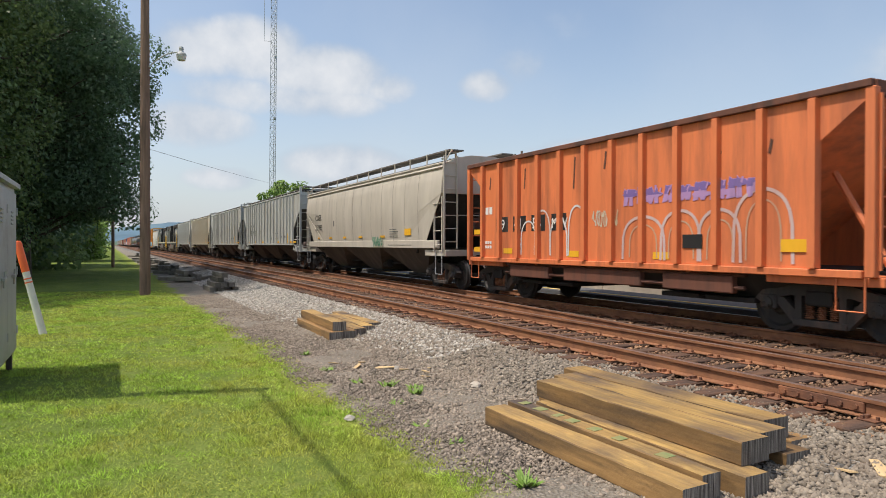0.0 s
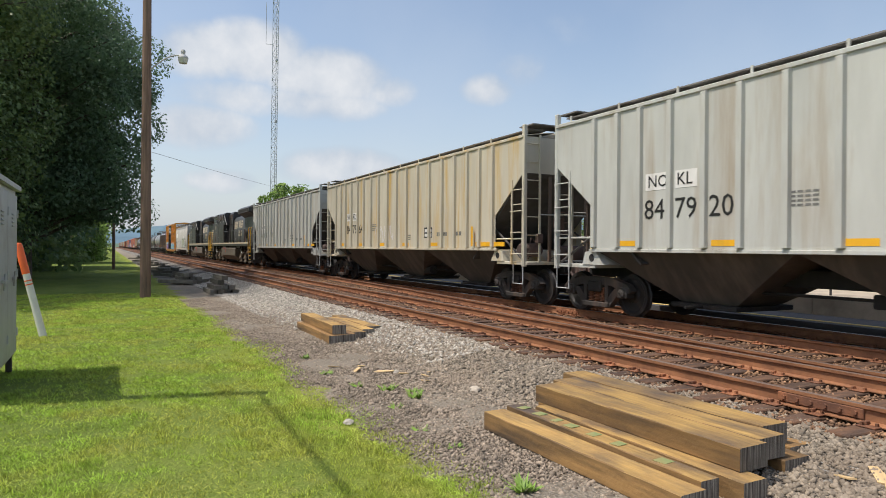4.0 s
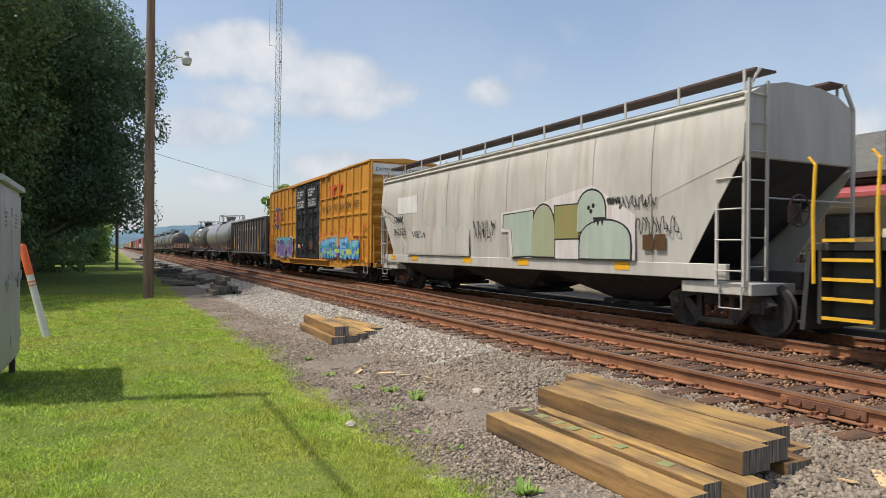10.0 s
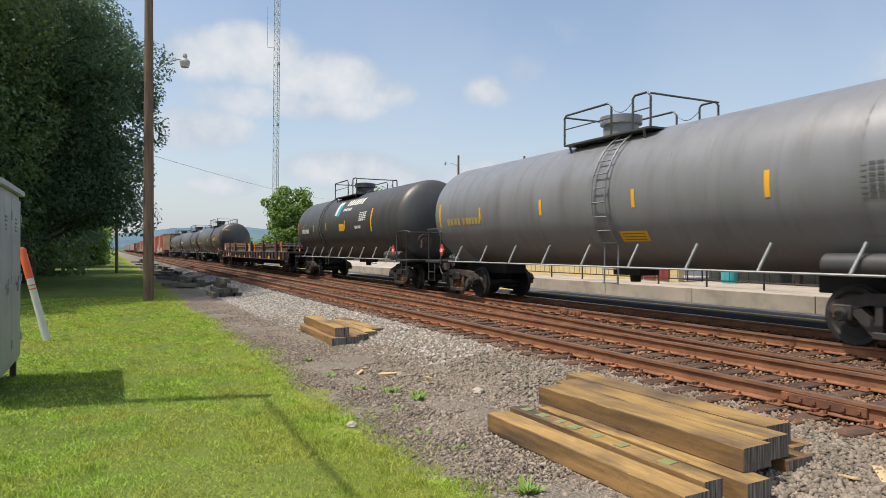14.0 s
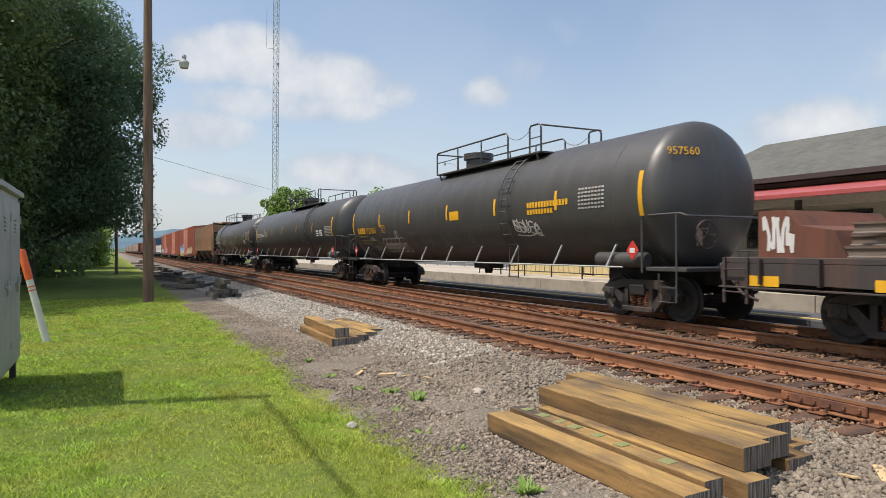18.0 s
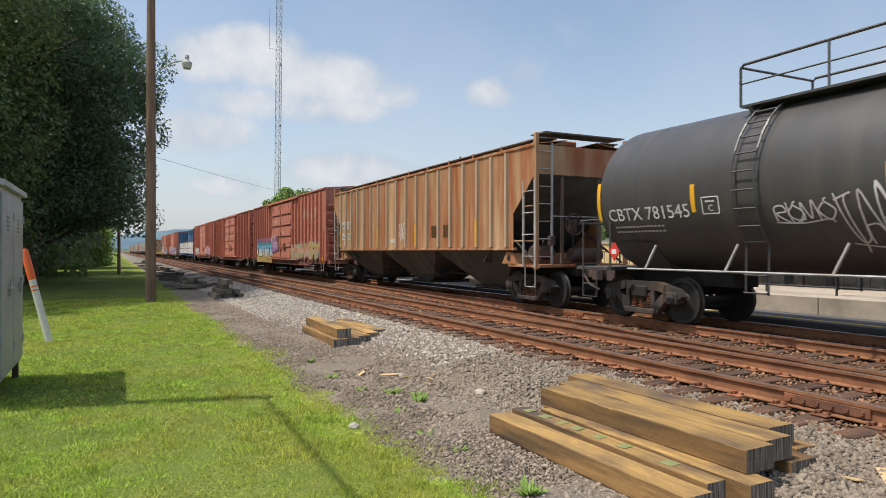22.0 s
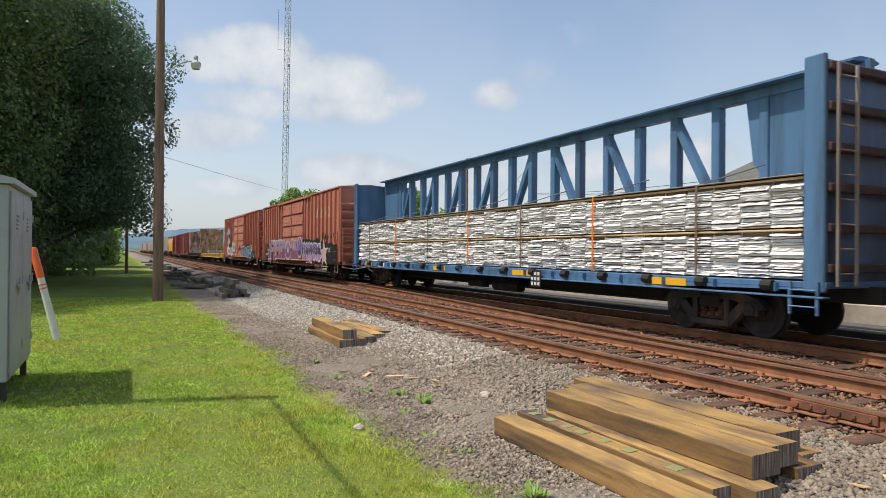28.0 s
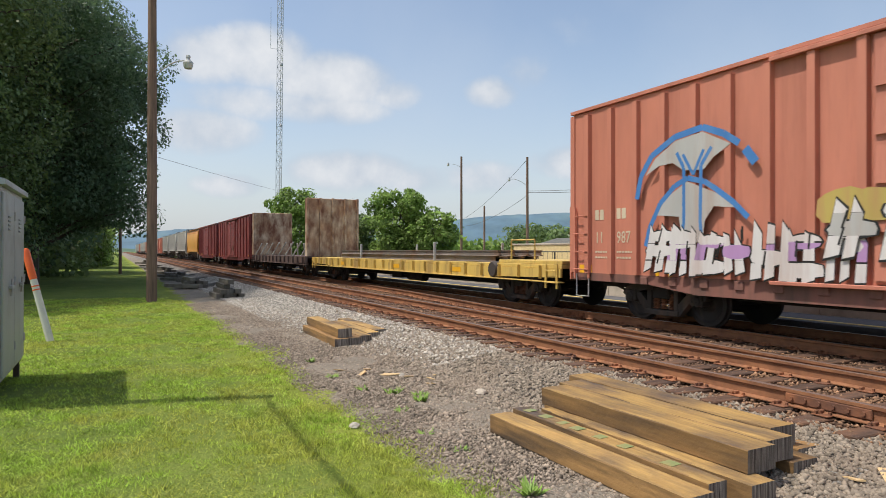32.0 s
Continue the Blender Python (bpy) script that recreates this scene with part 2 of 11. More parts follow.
paint("yellow_paint", (0.60, 0.42, 0.11), dirt=(0.22, 0.13, 0.06), amount=0.3, rough=0.6)
M["bulkhead_steel"] = material("bulkhead_steel", (0.60, 0.48, 0.34), rough=0.8, vary=0.2, scale=2, second=(0.42, 0.24, 0.13), second_scale=1.1, second_amount=0.8, dirt=(0.17, 0.07, 0.04), dirt_amount=0.5, dirt_scale=1.6, dirt_stretch=(1, 1.6, 0.7), bump=0.15)
paint("brown_steel", (0.12, 0.075, 0.06), dirt=(0.05, 0.04, 0.04), amount=0.4, rough=0.75)
paint("truck_steel", (0.040, 0.035, 0.032), dirt=(0.13, 0.085, 0.06), amount=0.26, rough=0.7)
paint("wheel_steel", (0.024, 0.022, 0.021), dirt=(0.075, 0.05, 0.036), amount=0.22, rough=0.6)
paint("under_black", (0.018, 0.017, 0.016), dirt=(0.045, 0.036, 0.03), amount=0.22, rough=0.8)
paint("galvanized", (0.42, 0.43, 0.42), dirt=(0.25, 0.2, 0.16), amount=0.2, rough=0.55)
paint("cream_stripe", (0.60, 0.52, 0.38), dirt=(0.3, 0.25, 0.18), amount=0.2)
paint("white_marking", (0.74, 0.73, 0.70), dirt=(0.5, 0.48, 0.45), amount=0.15)
paint("black_marking", (0.02, 0.02, 0.02), amount=0.1)
paint("faded_black", (0.10, 0.10, 0.095), dirt=(0.28, 0.28, 0.26), amount=0.3)
paint("reflector_yellow", (0.80, 0.42, 0.02), dirt=(0.6, 0.34, 0.05), amount=0.15)
paint("handrail_yellow", (0.80, 0.46, 0.03), dirt=(0.4, 0.25, 0.05), amount=0.12)
paint("signal_red", (0.62, 0.05, 0.04), amount=0.1)
paint("brown_marking", (0.10, 0.05, 0.02), amount=0.1)
paint("logo_blue", (0.02, 0.09, 0.42), amount=0.1)
paint("logo_red", (0.62, 0.08, 0.035), amount=0.1)
paint("teal_paint", (0.05, 0.36, 0.42), amount=0.1)
paint("sky_paint", (0.20, 0.48, 0.68), amount=0.1)
paint("violet_paint", (0.20, 0.13, 0.34), amount=0.1)
paint("mauve_paint", (0.44, 0.26, 0.48), amount=0.12)
paint("green_paint", (0.10, 0.26, 0.17), amount=0.12)
paint("pale_green_paint", (0.36, 0.44, 0.36), dirt=(0.5, 0.5, 0.45), amount=0.3)
paint("lime_paint", (0.50, 0.55, 0.10), amount=0.15)
paint("white_spray", (0.66, 0.64, 0.62), dirt=(0.5, 0.4, 0.36), amount=0.3)
paint("khaki_spray", (0.46, 0.36, 0.10), dirt=(0.46, 0.22, 0.12), amount=0.3)
paint("sage_spray", (0.34, 0.40, 0.26), dirt=(0.42, 0.28, 0.18), amount=0.3)
paint("tan_spray", (0.52, 0.36, 0.24), dirt=(0.5, 0.22, 0.14), amount=0.3)
paint("grey_spray", (0.44, 0.44, 0.42), dirt=(0.4, 0.3, 0.25), amount=0.3)
paint("plum_spray", (0.30, 0.10, 0.22), dirt=(0.40, 0.15, 0.16), amount=0.3)
paint("pale_sky_spray", (0.46, 0.60, 0.66), dirt=(0.4, 0.5, 0.55), amount=0.25)
paint("dusk_spray", (0.085, 0.065, 0.13), dirt=(0.14, 0.10, 0.18), amount=0.25)
paint("orchid_spray", (0.25, 0.075, 0.20), dirt=(0.30, 0.14, 0.20), amount=0.35)
paint("lilac_spray", (0.32, 0.235, 0.38), dirt=(0.36, 0.24, 0.32), amount=0.35)
paint("straw_spray", (0.42, 0.40, 0.16), dirt=(0.2, 0.2, 0.12), amount=0.35)
paint("dust_spray", (0.17, 0.17, 0.165), dirt=(0.1, 0.1, 0.1), amount=0.4)
paint("brown_spray", (0.13, 0.06, 0.05), amount=0.2)
paint("mid_blue_spray", (0.06, 0.20, 0.48), dirt=(0.12, 0.25, 0.45), amount=0.25)
paint("pink_spray", (0.58, 0.44, 0.42), dirt=(0.5, 0.3, 0.26), amount=0.3)
M["glass"] = material("window_glass", (0.02, 0.025, 0.03), rough=0.12, vary=0.1, spec=0.8)
M["lamp_lens"] = material("lamp_lens", (0.55, 0.55, 0.5), rough=0.25, vary=0.05)
M["rail_side"] = material("rail_rust", (0.27, 0.120, 0.055), rough=0.85, vary=0.25, scale=5, stretch=(0.5, 1, 2), dirt=(0.15, 0.062, 0.034), dirt_amount=0.34, dirt_scale=2, bump=0.2, bump_scale=40)
M["rail_head"] = material("rail_head_steel", (0.24, 0.165, 0.13), rough=0.5, metal=0.6, vary=0.2, scale=3, stretch=(0.2, 4, 1))
M["rail_shiny"] = material("rail_head_polished", (0.36, 0.33, 0.32), rough=0.3, metal=0.85, vary=0.15, scale=3, stretch=(0.2, 4, 1))
M["tie_old"] = material("old_tie_wood", (0.072, 0.042, 0.028), rough=0.92, vary=0.35, scale=4, stretch=(3, 0.6, 3), dirt=(0.17, 0.085, 0.045), dirt_amount=0.36, dirt_scale=3, dirt_stretch=(3, 0.5, 1), bump=0.5, bump_scale=18, random=0.25)
M["plate_rust"] = material("tie_plate_rust", (0.26, 0.105, 0.048), rough=0.9, vary=0.3, scale=12, dirt=(0.10, 0.05, 0.035), dirt_amount=0.4, bump=0.3, random=0.25)
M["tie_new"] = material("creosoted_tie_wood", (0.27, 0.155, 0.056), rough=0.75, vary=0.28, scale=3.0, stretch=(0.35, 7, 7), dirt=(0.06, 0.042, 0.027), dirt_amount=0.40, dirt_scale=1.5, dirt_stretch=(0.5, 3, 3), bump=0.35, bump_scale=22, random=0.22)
M["tie_top"] = material("pale_tie_wood", (0.41, 0.258, 0.082), rough=0.8, vary=0.3, scale=3.0, stretch=(0.35, 7, 7), second=(0.30, 0.175, 0.06), second_scale=2.2, second_amount=0.5, dirt=(0.085, 0.062, 0.048), dirt_amount=0.40, dirt_scale=1.1, dirt_stretch=(0.8, 2.2, 2.2), bump=0.6, bump_scale=22, random=0.18)
M["tie_end"] = material("sawn_tie_end", (0.30, 0.275, 0.235), rough=0.9, vary=0.5, scale=9, stretch=(1, 9, 0.25), dirt=(0.05, 0.04, 0.034), dirt_amount=0.45, dirt_scale=8, dirt_stretch=(1, 6, 0.3), bump=0.5, bump_scale=60, random=0.2)
M["tie_grey"] = material("weathered_tie_wood", (0.15, 0.138, 0.110), rough=0.9, vary=0.3, scale=4, stretch=(0.5, 6, 6), dirt=(0.11, 0.095, 0.08), dirt_amount=0.4, dirt_scale=2, bump=0.5, bump_scale=18, random=0.45)
M["pole_wood"] = material("pole_wood", (0.215, 0.138, 0.097), rough=0.9, vary=0.28, scale=5, stretch=(4, 4, 0.15), dirt=(0.11, 0.075, 0.055), dirt_amount=0.3, dirt_scale=3, dirt_stretch=(3, 3, 0.3), bump=0.5, bump_scale=16)
M["stone"] = material("ballast_stone", (0.240, 0.200, 0.152), rough=0.9, vary=0.2, scale=9, island=0.42, bump=0.3, bump_scale=50, dirt=(0.215, 0.165, 0.12), dirt_amount=0.3, dirt_scale=0.5)
M["stone_new"] = material("fresh_ballast_stone", (0.365, 0.335, 0.285), rough=0.9, vary=0.18, scale=9, island=0.42, bump=0.3, bump_scale=50)
M["blade"] = material("grass_blade", (0.36, 0.50, 0.075), rough=0.6, vary=0.3, scale=2.5, island=0.55, spec=0.35, second=(0.48, 0.48, 0.10), second_scale=1.1, second_amount=0.75, trans=0.45)
M["weed"] = material("weed_leaf", (0.17, 0.28, 0.04), rough=0.6, vary=0.3, island=0.4)
M["leaf_dark"] = material("maple_leaf", (0.160, 0.235, 0.086), rough=0.48, vary=0.3, scale=0.5, island=0.22, spec=0.55, second=(0.15, 0.20, 0.06), second_scale=0.25, second_amount=0.6, trans=0.5)
M["leaf_blue"] = material("norway_maple_leaf", (0.120, 0.195, 0.100), rough=0.48, vary=0.3, scale=0.5, island=0.2, spec=0.55, trans=0.48)
M["leaf_light"] = material("sunlit_leaf", (0.19, 0.30, 0.065), rough=0.6, vary=0.35, scale=0.4, island=0.45, spec=0.3, second=(0.26, 0.35, 0.09), second_scale=0.2, second_amount=0.6, trans=0.4)
M["bark"] = material("bark", (0.085, 0.068, 0.052), rough=0.95, vary=0.3, scale=4, stretch=(3, 3, 0.5), bump=0.8, bump_scale=12)
M["concrete"] = material("concrete", (0.48, 0.42, 0.34), rough=0.9, vary=0.12, scale=1.2, dirt=(0.30, 0.26, 0.21), dirt_amount=0.3, dirt_scale=1, bump=0.15)
M["asphalt"] = material("asphalt", (0.10, 0.10, 0.105), rough=0.95, vary=0.2, scale=0.5, bump=0.3, bump_scale=80)
M["yellow_line"] = material("painted_line", (0.72, 0.52, 0.14), rough=0.8, vary=0.2, dirt=(0.3, 0.25, 0.15), dirt_amount=0.2)
M["red_metal"] = material("red_roof_metal", (0.42, 0.095, 0.09), rough=0.45, vary=0.12, scale=1)
M["shingle"] = material("grey_shingles", (0.115, 0.115, 0.10), rough=0.95, vary=0.25, scale=3, stretch=(1, 1, 3), second=(0.15, 0.15, 0.13), second_scale=0.8, random=0.15, bump=0.3, bump_scale=20)
M["station_wall"] = material("cream_station_wall", (0.42, 0.40, 0.34), rough=0.85, vary=0.1, scale=1)
M["soffit"] = material("soffit_paint", (0.40, 0.38, 0.33), rough=0.85, vary=0.1)
M["dark_trim"] = material("dark_trim", (0.05, 0.04, 0.035), rough=0.7, vary=0.1)
M["cabinet_steel"] = material("cabinet_aluminium", (0.38, 0.40, 0.41), rough=0.5, metal=0.25, vary=0.08, scale=1.5, stretch=(1, 1, 0.3), dirt=(0.27, 0.26, 0.24), dirt_amount=0.2, dirt_scale=1.5, bump=0.05)
M["post_orange"] = material("orange_plastic", (0.85, 0.14, 0.03), rough=0.5, vary=0.08)
M["post_white"] = material("white_plastic", (0.72, 0.70, 0.64), rough=0.5, vary=0.08, dirt=(0.5, 0.46, 0.36), dirt_amount=0.25)
M["tower_steel"] = material("tower_steel", (0.40, 0.42, 0.45), rough=0.6, metal=0.3, vary=0.1)
M["wire"] = material("wire", (0.10, 0.10, 0.11), rough=0.6, vary=0.1)
M["lumber_wrap"] = material("white_lumber_wrap", (0.80, 0.78, 0.76), rough=0.6, vary=0.1, scale=5, bump=0.4, bump_scale=9, island=0.12)
M["lumber_gap"] = material("lumber_gap_brown", (0.17, 0.125, 0.095), rough=0.9, vary=0.4, scale=9, stretch=(0.4, 1, 6))
M["lumber"] = material("sawn_lumber", (0.55, 0.39, 0.2), rough=0.8, vary=0.2, scale=3, stretch=(0.3, 4, 4))
M["strap"] = material("orange_strap", (0.80, 0.22, 0.03), rough=0.6, vary=0.1)
M["old_rail"] = material("stacked_rail_steel", (0.20, 0.175, 0.155), rough=0.6, metal=0.3, vary=0.25, scale=2, stretch=(0.2, 3, 3), dirt=(0.19, 0.11, 0.07), dirt_amount=0.35)
M["fence"] = material("fence_metal", (0.22, 0.22, 0.22), rough=0.5, vary=0.1)
M["cream_block"] = material("yellow_wall", (0.62, 0.50, 0.26), rough=0.8, vary=0.1)
M["far_wood"] = material("far_woods", (0.06, 0.11, 0.065), rough=0.95, vary=0.35, scale=0.05, second=(0.10, 0.15, 0.07), second_scale=0.012, second_amount=0.8)
# distance haze is mixed into the far ridge's base colour
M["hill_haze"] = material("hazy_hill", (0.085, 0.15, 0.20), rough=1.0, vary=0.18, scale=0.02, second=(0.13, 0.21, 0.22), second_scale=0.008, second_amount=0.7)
M["sign_white"] = material("sign_white", (0.7, 0.7, 0.68), rough=0.5, vary=0.05)
M["stone_rust"] = material("rust_stained_stone", (0.27, 0.155, 0.085), rough=0.95, vary=0.3, scale=6, island=0.5, bump=0.3, bump_scale=50, dirt=(0.13, 0.08, 0.056), dirt_amount=0.4, dirt_scale=0.8)
M["stone_brown"] = material("brown_gravel_stone", (0.255, 0.207, 0.158), rough=0.95, vary=0.2, scale=9, island=0.5, bump=0.3, bump_scale=50)
paint("flat_dark", (0.055, 0.045, 0.042), dirt=(0.12, 0.06, 0.045), amount=0.34, rough=0.8)
paint("faded_seam", (0.30, 0.27, 0.23), amount=0.2, rough=0.7)
paint("rusty_rib", (0.15, 0.115, 0.095), dirt=(0.13, 0.075, 0.05), amount=0.35, rough=0.75)

paint("walk_grate", (0.17, 0.16, 0.15), dirt=(0.10, 0.08, 0.07), amount=0.3, rough=0.75)
paint("green_mark", (0.17, 0.27, 0.10), dirt=(0.34, 0.24, 0.10), amount=0.5)
paint("tan_rib", (0.50, 0.41, 0.29), dirt=(0.36, 0.20, 0.10), amount=0.4)
paint("dusty_tank", (0.118, 0.098, 0.070), dirt=(0.155, 0.125, 0.088), amount=0.35, rough=0.7)
# slope sheets and stays under hopper ends: their shade is in this colour
paint("shaded_steel", (0.085, 0.080, 0.075), dirt=(0.05, 0.043, 0.038), amount=0.4, rough=0.8)
paint("black_rail", (0.03, 0.03, 0.032), amount=0.1)
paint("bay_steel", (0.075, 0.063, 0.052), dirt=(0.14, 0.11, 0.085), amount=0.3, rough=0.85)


# ---------------------------------------------------------------- mesh builder
class Solid:
    """Collects vertices and faces of one part."""

    def __init__(self):
        self.v, self.f = [], []

    def poly(self, pts):
        k = len(self.v)
        self.v.extend(tuple(p) for p in pts)
        self.f.append(tuple(range(k, k + len(pts))))
        return self

    def hull_ring(self, rings, close=True):
        """Skins rings of equal length; caps both ends."""
        k, n = len(self.v), len(rings[0])
        for r in rings:
            self.v.extend(tuple(p) for p in r)
        for i in range(len(rings) - 1):
            for j in range(n):
                a, b = k + i * n + j, k + i * n + (j + 1) % n
                self.f.append((a, b, b + n, a + n))
        if close:
            self.f.append(tuple(range(k + n - 1, k - 1, -1)))
            e = k + (len(rings) - 1) * n
            self.f.append(tuple(range(e, e + n)))
        return self

    def box(self, x0, x1, y0, y1, z0, z1, c=0.0):
        if c <= 0:
            return self.hull_ring([[(x0, y0, z0), (x1, y0, z0), (x1, y1, z0), (x0, y1, z0)][::-1],
                                   [(x0, y0, z1), (x1, y0, z1), (x1, y1, z1), (x0, y1, z1)][::-1]][::-1])
        def ring(z, d):
            return [(x0 + d, y0 + c, z), (x0 + c, y0 + d, z), (x1 - c, y0 + d, z), (x1 - d, y0 + c, z),
                    (x1 - d, y1 - c, z), (x1 - c, y1 - d, z), (x0 + c, y1 - d, z), (x0 + d, y1 - c, z)]
        return self.hull_ring([ring(z0, c * 0.9), ring(z0 + c, 0), ring(z1 - c, 0), ring(z1, c * 0.9)])

    def prism(self, pts, axis, a, b):
        """A polygon pushed along an axis: pts are (x, z) for axis y, (y, z) for axis x, (x, y) for axis z."""
        def at(p, t):
            return {"y": (p[0], t, p[1]), "x": (t, p[0], p[1]), "z": (p[0], p[1], t)}[axis]
        return self.hull_ring([[at(p, a) for p in pts], [at(p, b) for p in pts]])

    def tube(self, path, r, n=6, r1=None):
        path = [Vector(p) for p in path]
        rings = []
        for i, p in enumerate(path):
            d = (path[min(i + 1, len(path) - 1)] - path[max(i - 1, 0)]).normalized()
            u = d.cross(Vector((0, 0, 1)))
            if u.length < 0.2:
                u = d.cross(Vector((0, 1, 0)))
            u.normalize()
            w = d.cross(u)
            rr = r if r1 is None else r + (r1 - r) * i / (len(path) - 1)
            rings.append([p + (u * math.cos(2 * math.pi * j / n) + w * math.sin(2 * math.pi * j / n)) * rr for j in range(n)])
        return self.hull_ring(rings)

    def lathe(self, prof, origin, axis, n=20):
        """prof: (along, radius) pairs about an axis through origin."""
        o = Vector(origin)
        d = Vector({"x": (1, 0, 0), "y": (0, 1, 0), "z": (0, 0, 1)}[axis])
        u = Vector({"x": (0, 1, 0), "y": (0, 0, 1), "z": (1, 0, 0)}[axis])
        w = d.cross(u)
        rings = [[o + d * a + (u * math.cos(2 * math.pi * j / n) + w * math.sin(2 * math.pi * j / n)) * r for j in range(n)] for a, r in prof]
        return self.hull_ring(rings)

    def mesh(self, name):
        me = bpy.data.meshes.new(name)
        me.from_pydata([tuple(p) for p in self.v], [], self.f)
        bm = bmesh.new()
        bm.from_mesh(me)
        bmesh.ops.recalc_face_normals(bm, faces=bm.faces)
        bm.to_mesh(me)
        bm.free()
        return me


def smooth_by_angle(me, degrees=35):
    """Smooth shading with creases kept at sharp edges."""
    bm = bmesh.new()
    bm.from_mesh(me)
    for f in bm.faces:
        f.smooth = True
    for e in bm.edges:
        if len(e.link_faces) == 2 and e.calc_face_angle(0) > radians(degrees):
            e.smooth = False
    bm.to_mesh(me)
    bm.free()
    return me


def part(name, solid, mat, parent, label="", smooth=False):
    me = solid.mesh(name) if isinstance(solid, Solid) else solid
    if smooth:
        smooth_by_angle(me)
    if mat is not None and not me.materials:
        me.materials.append(M[mat])
    ob = new(name, me)
    ob.parent = parent
    if label:
        ob["label"] = label
    return ob


def thing(name, label, category, group="", kind="", at=None):
    ob = new(name)
    ob.empty_display_size = 0.2
    if at is not None:
        ob.matrix_basis = at
    return tagged(ob, label, category, group, kind)


def single(name, solid, mat, label, category, group="", kind="", at=None, smooth=False):
    ob = part(name, solid, mat, None, smooth=smooth)
    if at is not None:
        ob.matrix_basis = at
    return tagged(ob, label, category, group, kind)


def raw_mesh(name, verts, faces, mat):
    """A large mesh from arrays of vertices (n, 3) and faces (m, k)."""
    me = bpy.data.meshes.new(name)
    verts, faces = np.asarray(verts, np.float32), np.asarray(faces, np.int32)
    m, k = faces.shape
    me.vertices.add(len(verts))
    me.vertices.foreach_set("co", verts.ravel())
    me.loops.add(m * k)
    me.loops.foreach_set("vertex_index", faces.ravel())
    me.polygons.add(m)
    me.polygons.foreach_set("loop_start", np.arange(m, dtype=np.int32) * k)
    me.update(calc_edges=True)
    me.materials.append(M[mat])
    return me


def text_mesh(body, size, mat, shear=0.0, spacing=1.0):
    """Flat letters standing on the x axis in the x-z plane, facing -y."""
    cu = bpy.data.curves.new("letters", "FONT")
    cu.body, cu.size, cu.shear, cu.space_character, cu.extrude = body, size, shear, spacing, 0.002
    cu.resolution_u = 2
    ob = new("letters", cu)
    me = bpy.data.meshes.new_from_object(ob)
    bpy.data.objects.remove(ob)
    me.transform(Matrix.Rotation(radians(90), 4, "X"))
    me.materials.clear()
    me.materials.append(M[mat])
    return me


RNG = np.random.default_rng(7)

# ---------------------------------------------------------------- ground
RAILS_NEAR, RAILS_FAR = (6.45, 7.98), (10.25, 11.76)


def ground_z(x, y):
    """Height of the ground: lawn, verge, ballast shoulder and track bed; the ground rises towards the far side."""
    z = np.interp(y, [-60, -8, 1.5, 2.6, 4.6, 5.7, 6.0, 12.3, 12.85, 30, 70, 160], [0.6, -0.38, -0.49, -0.48, -0.42, -0.25, -0.225, -0.225, -0.26, -0.1, -0.4, -1.5])
    return z


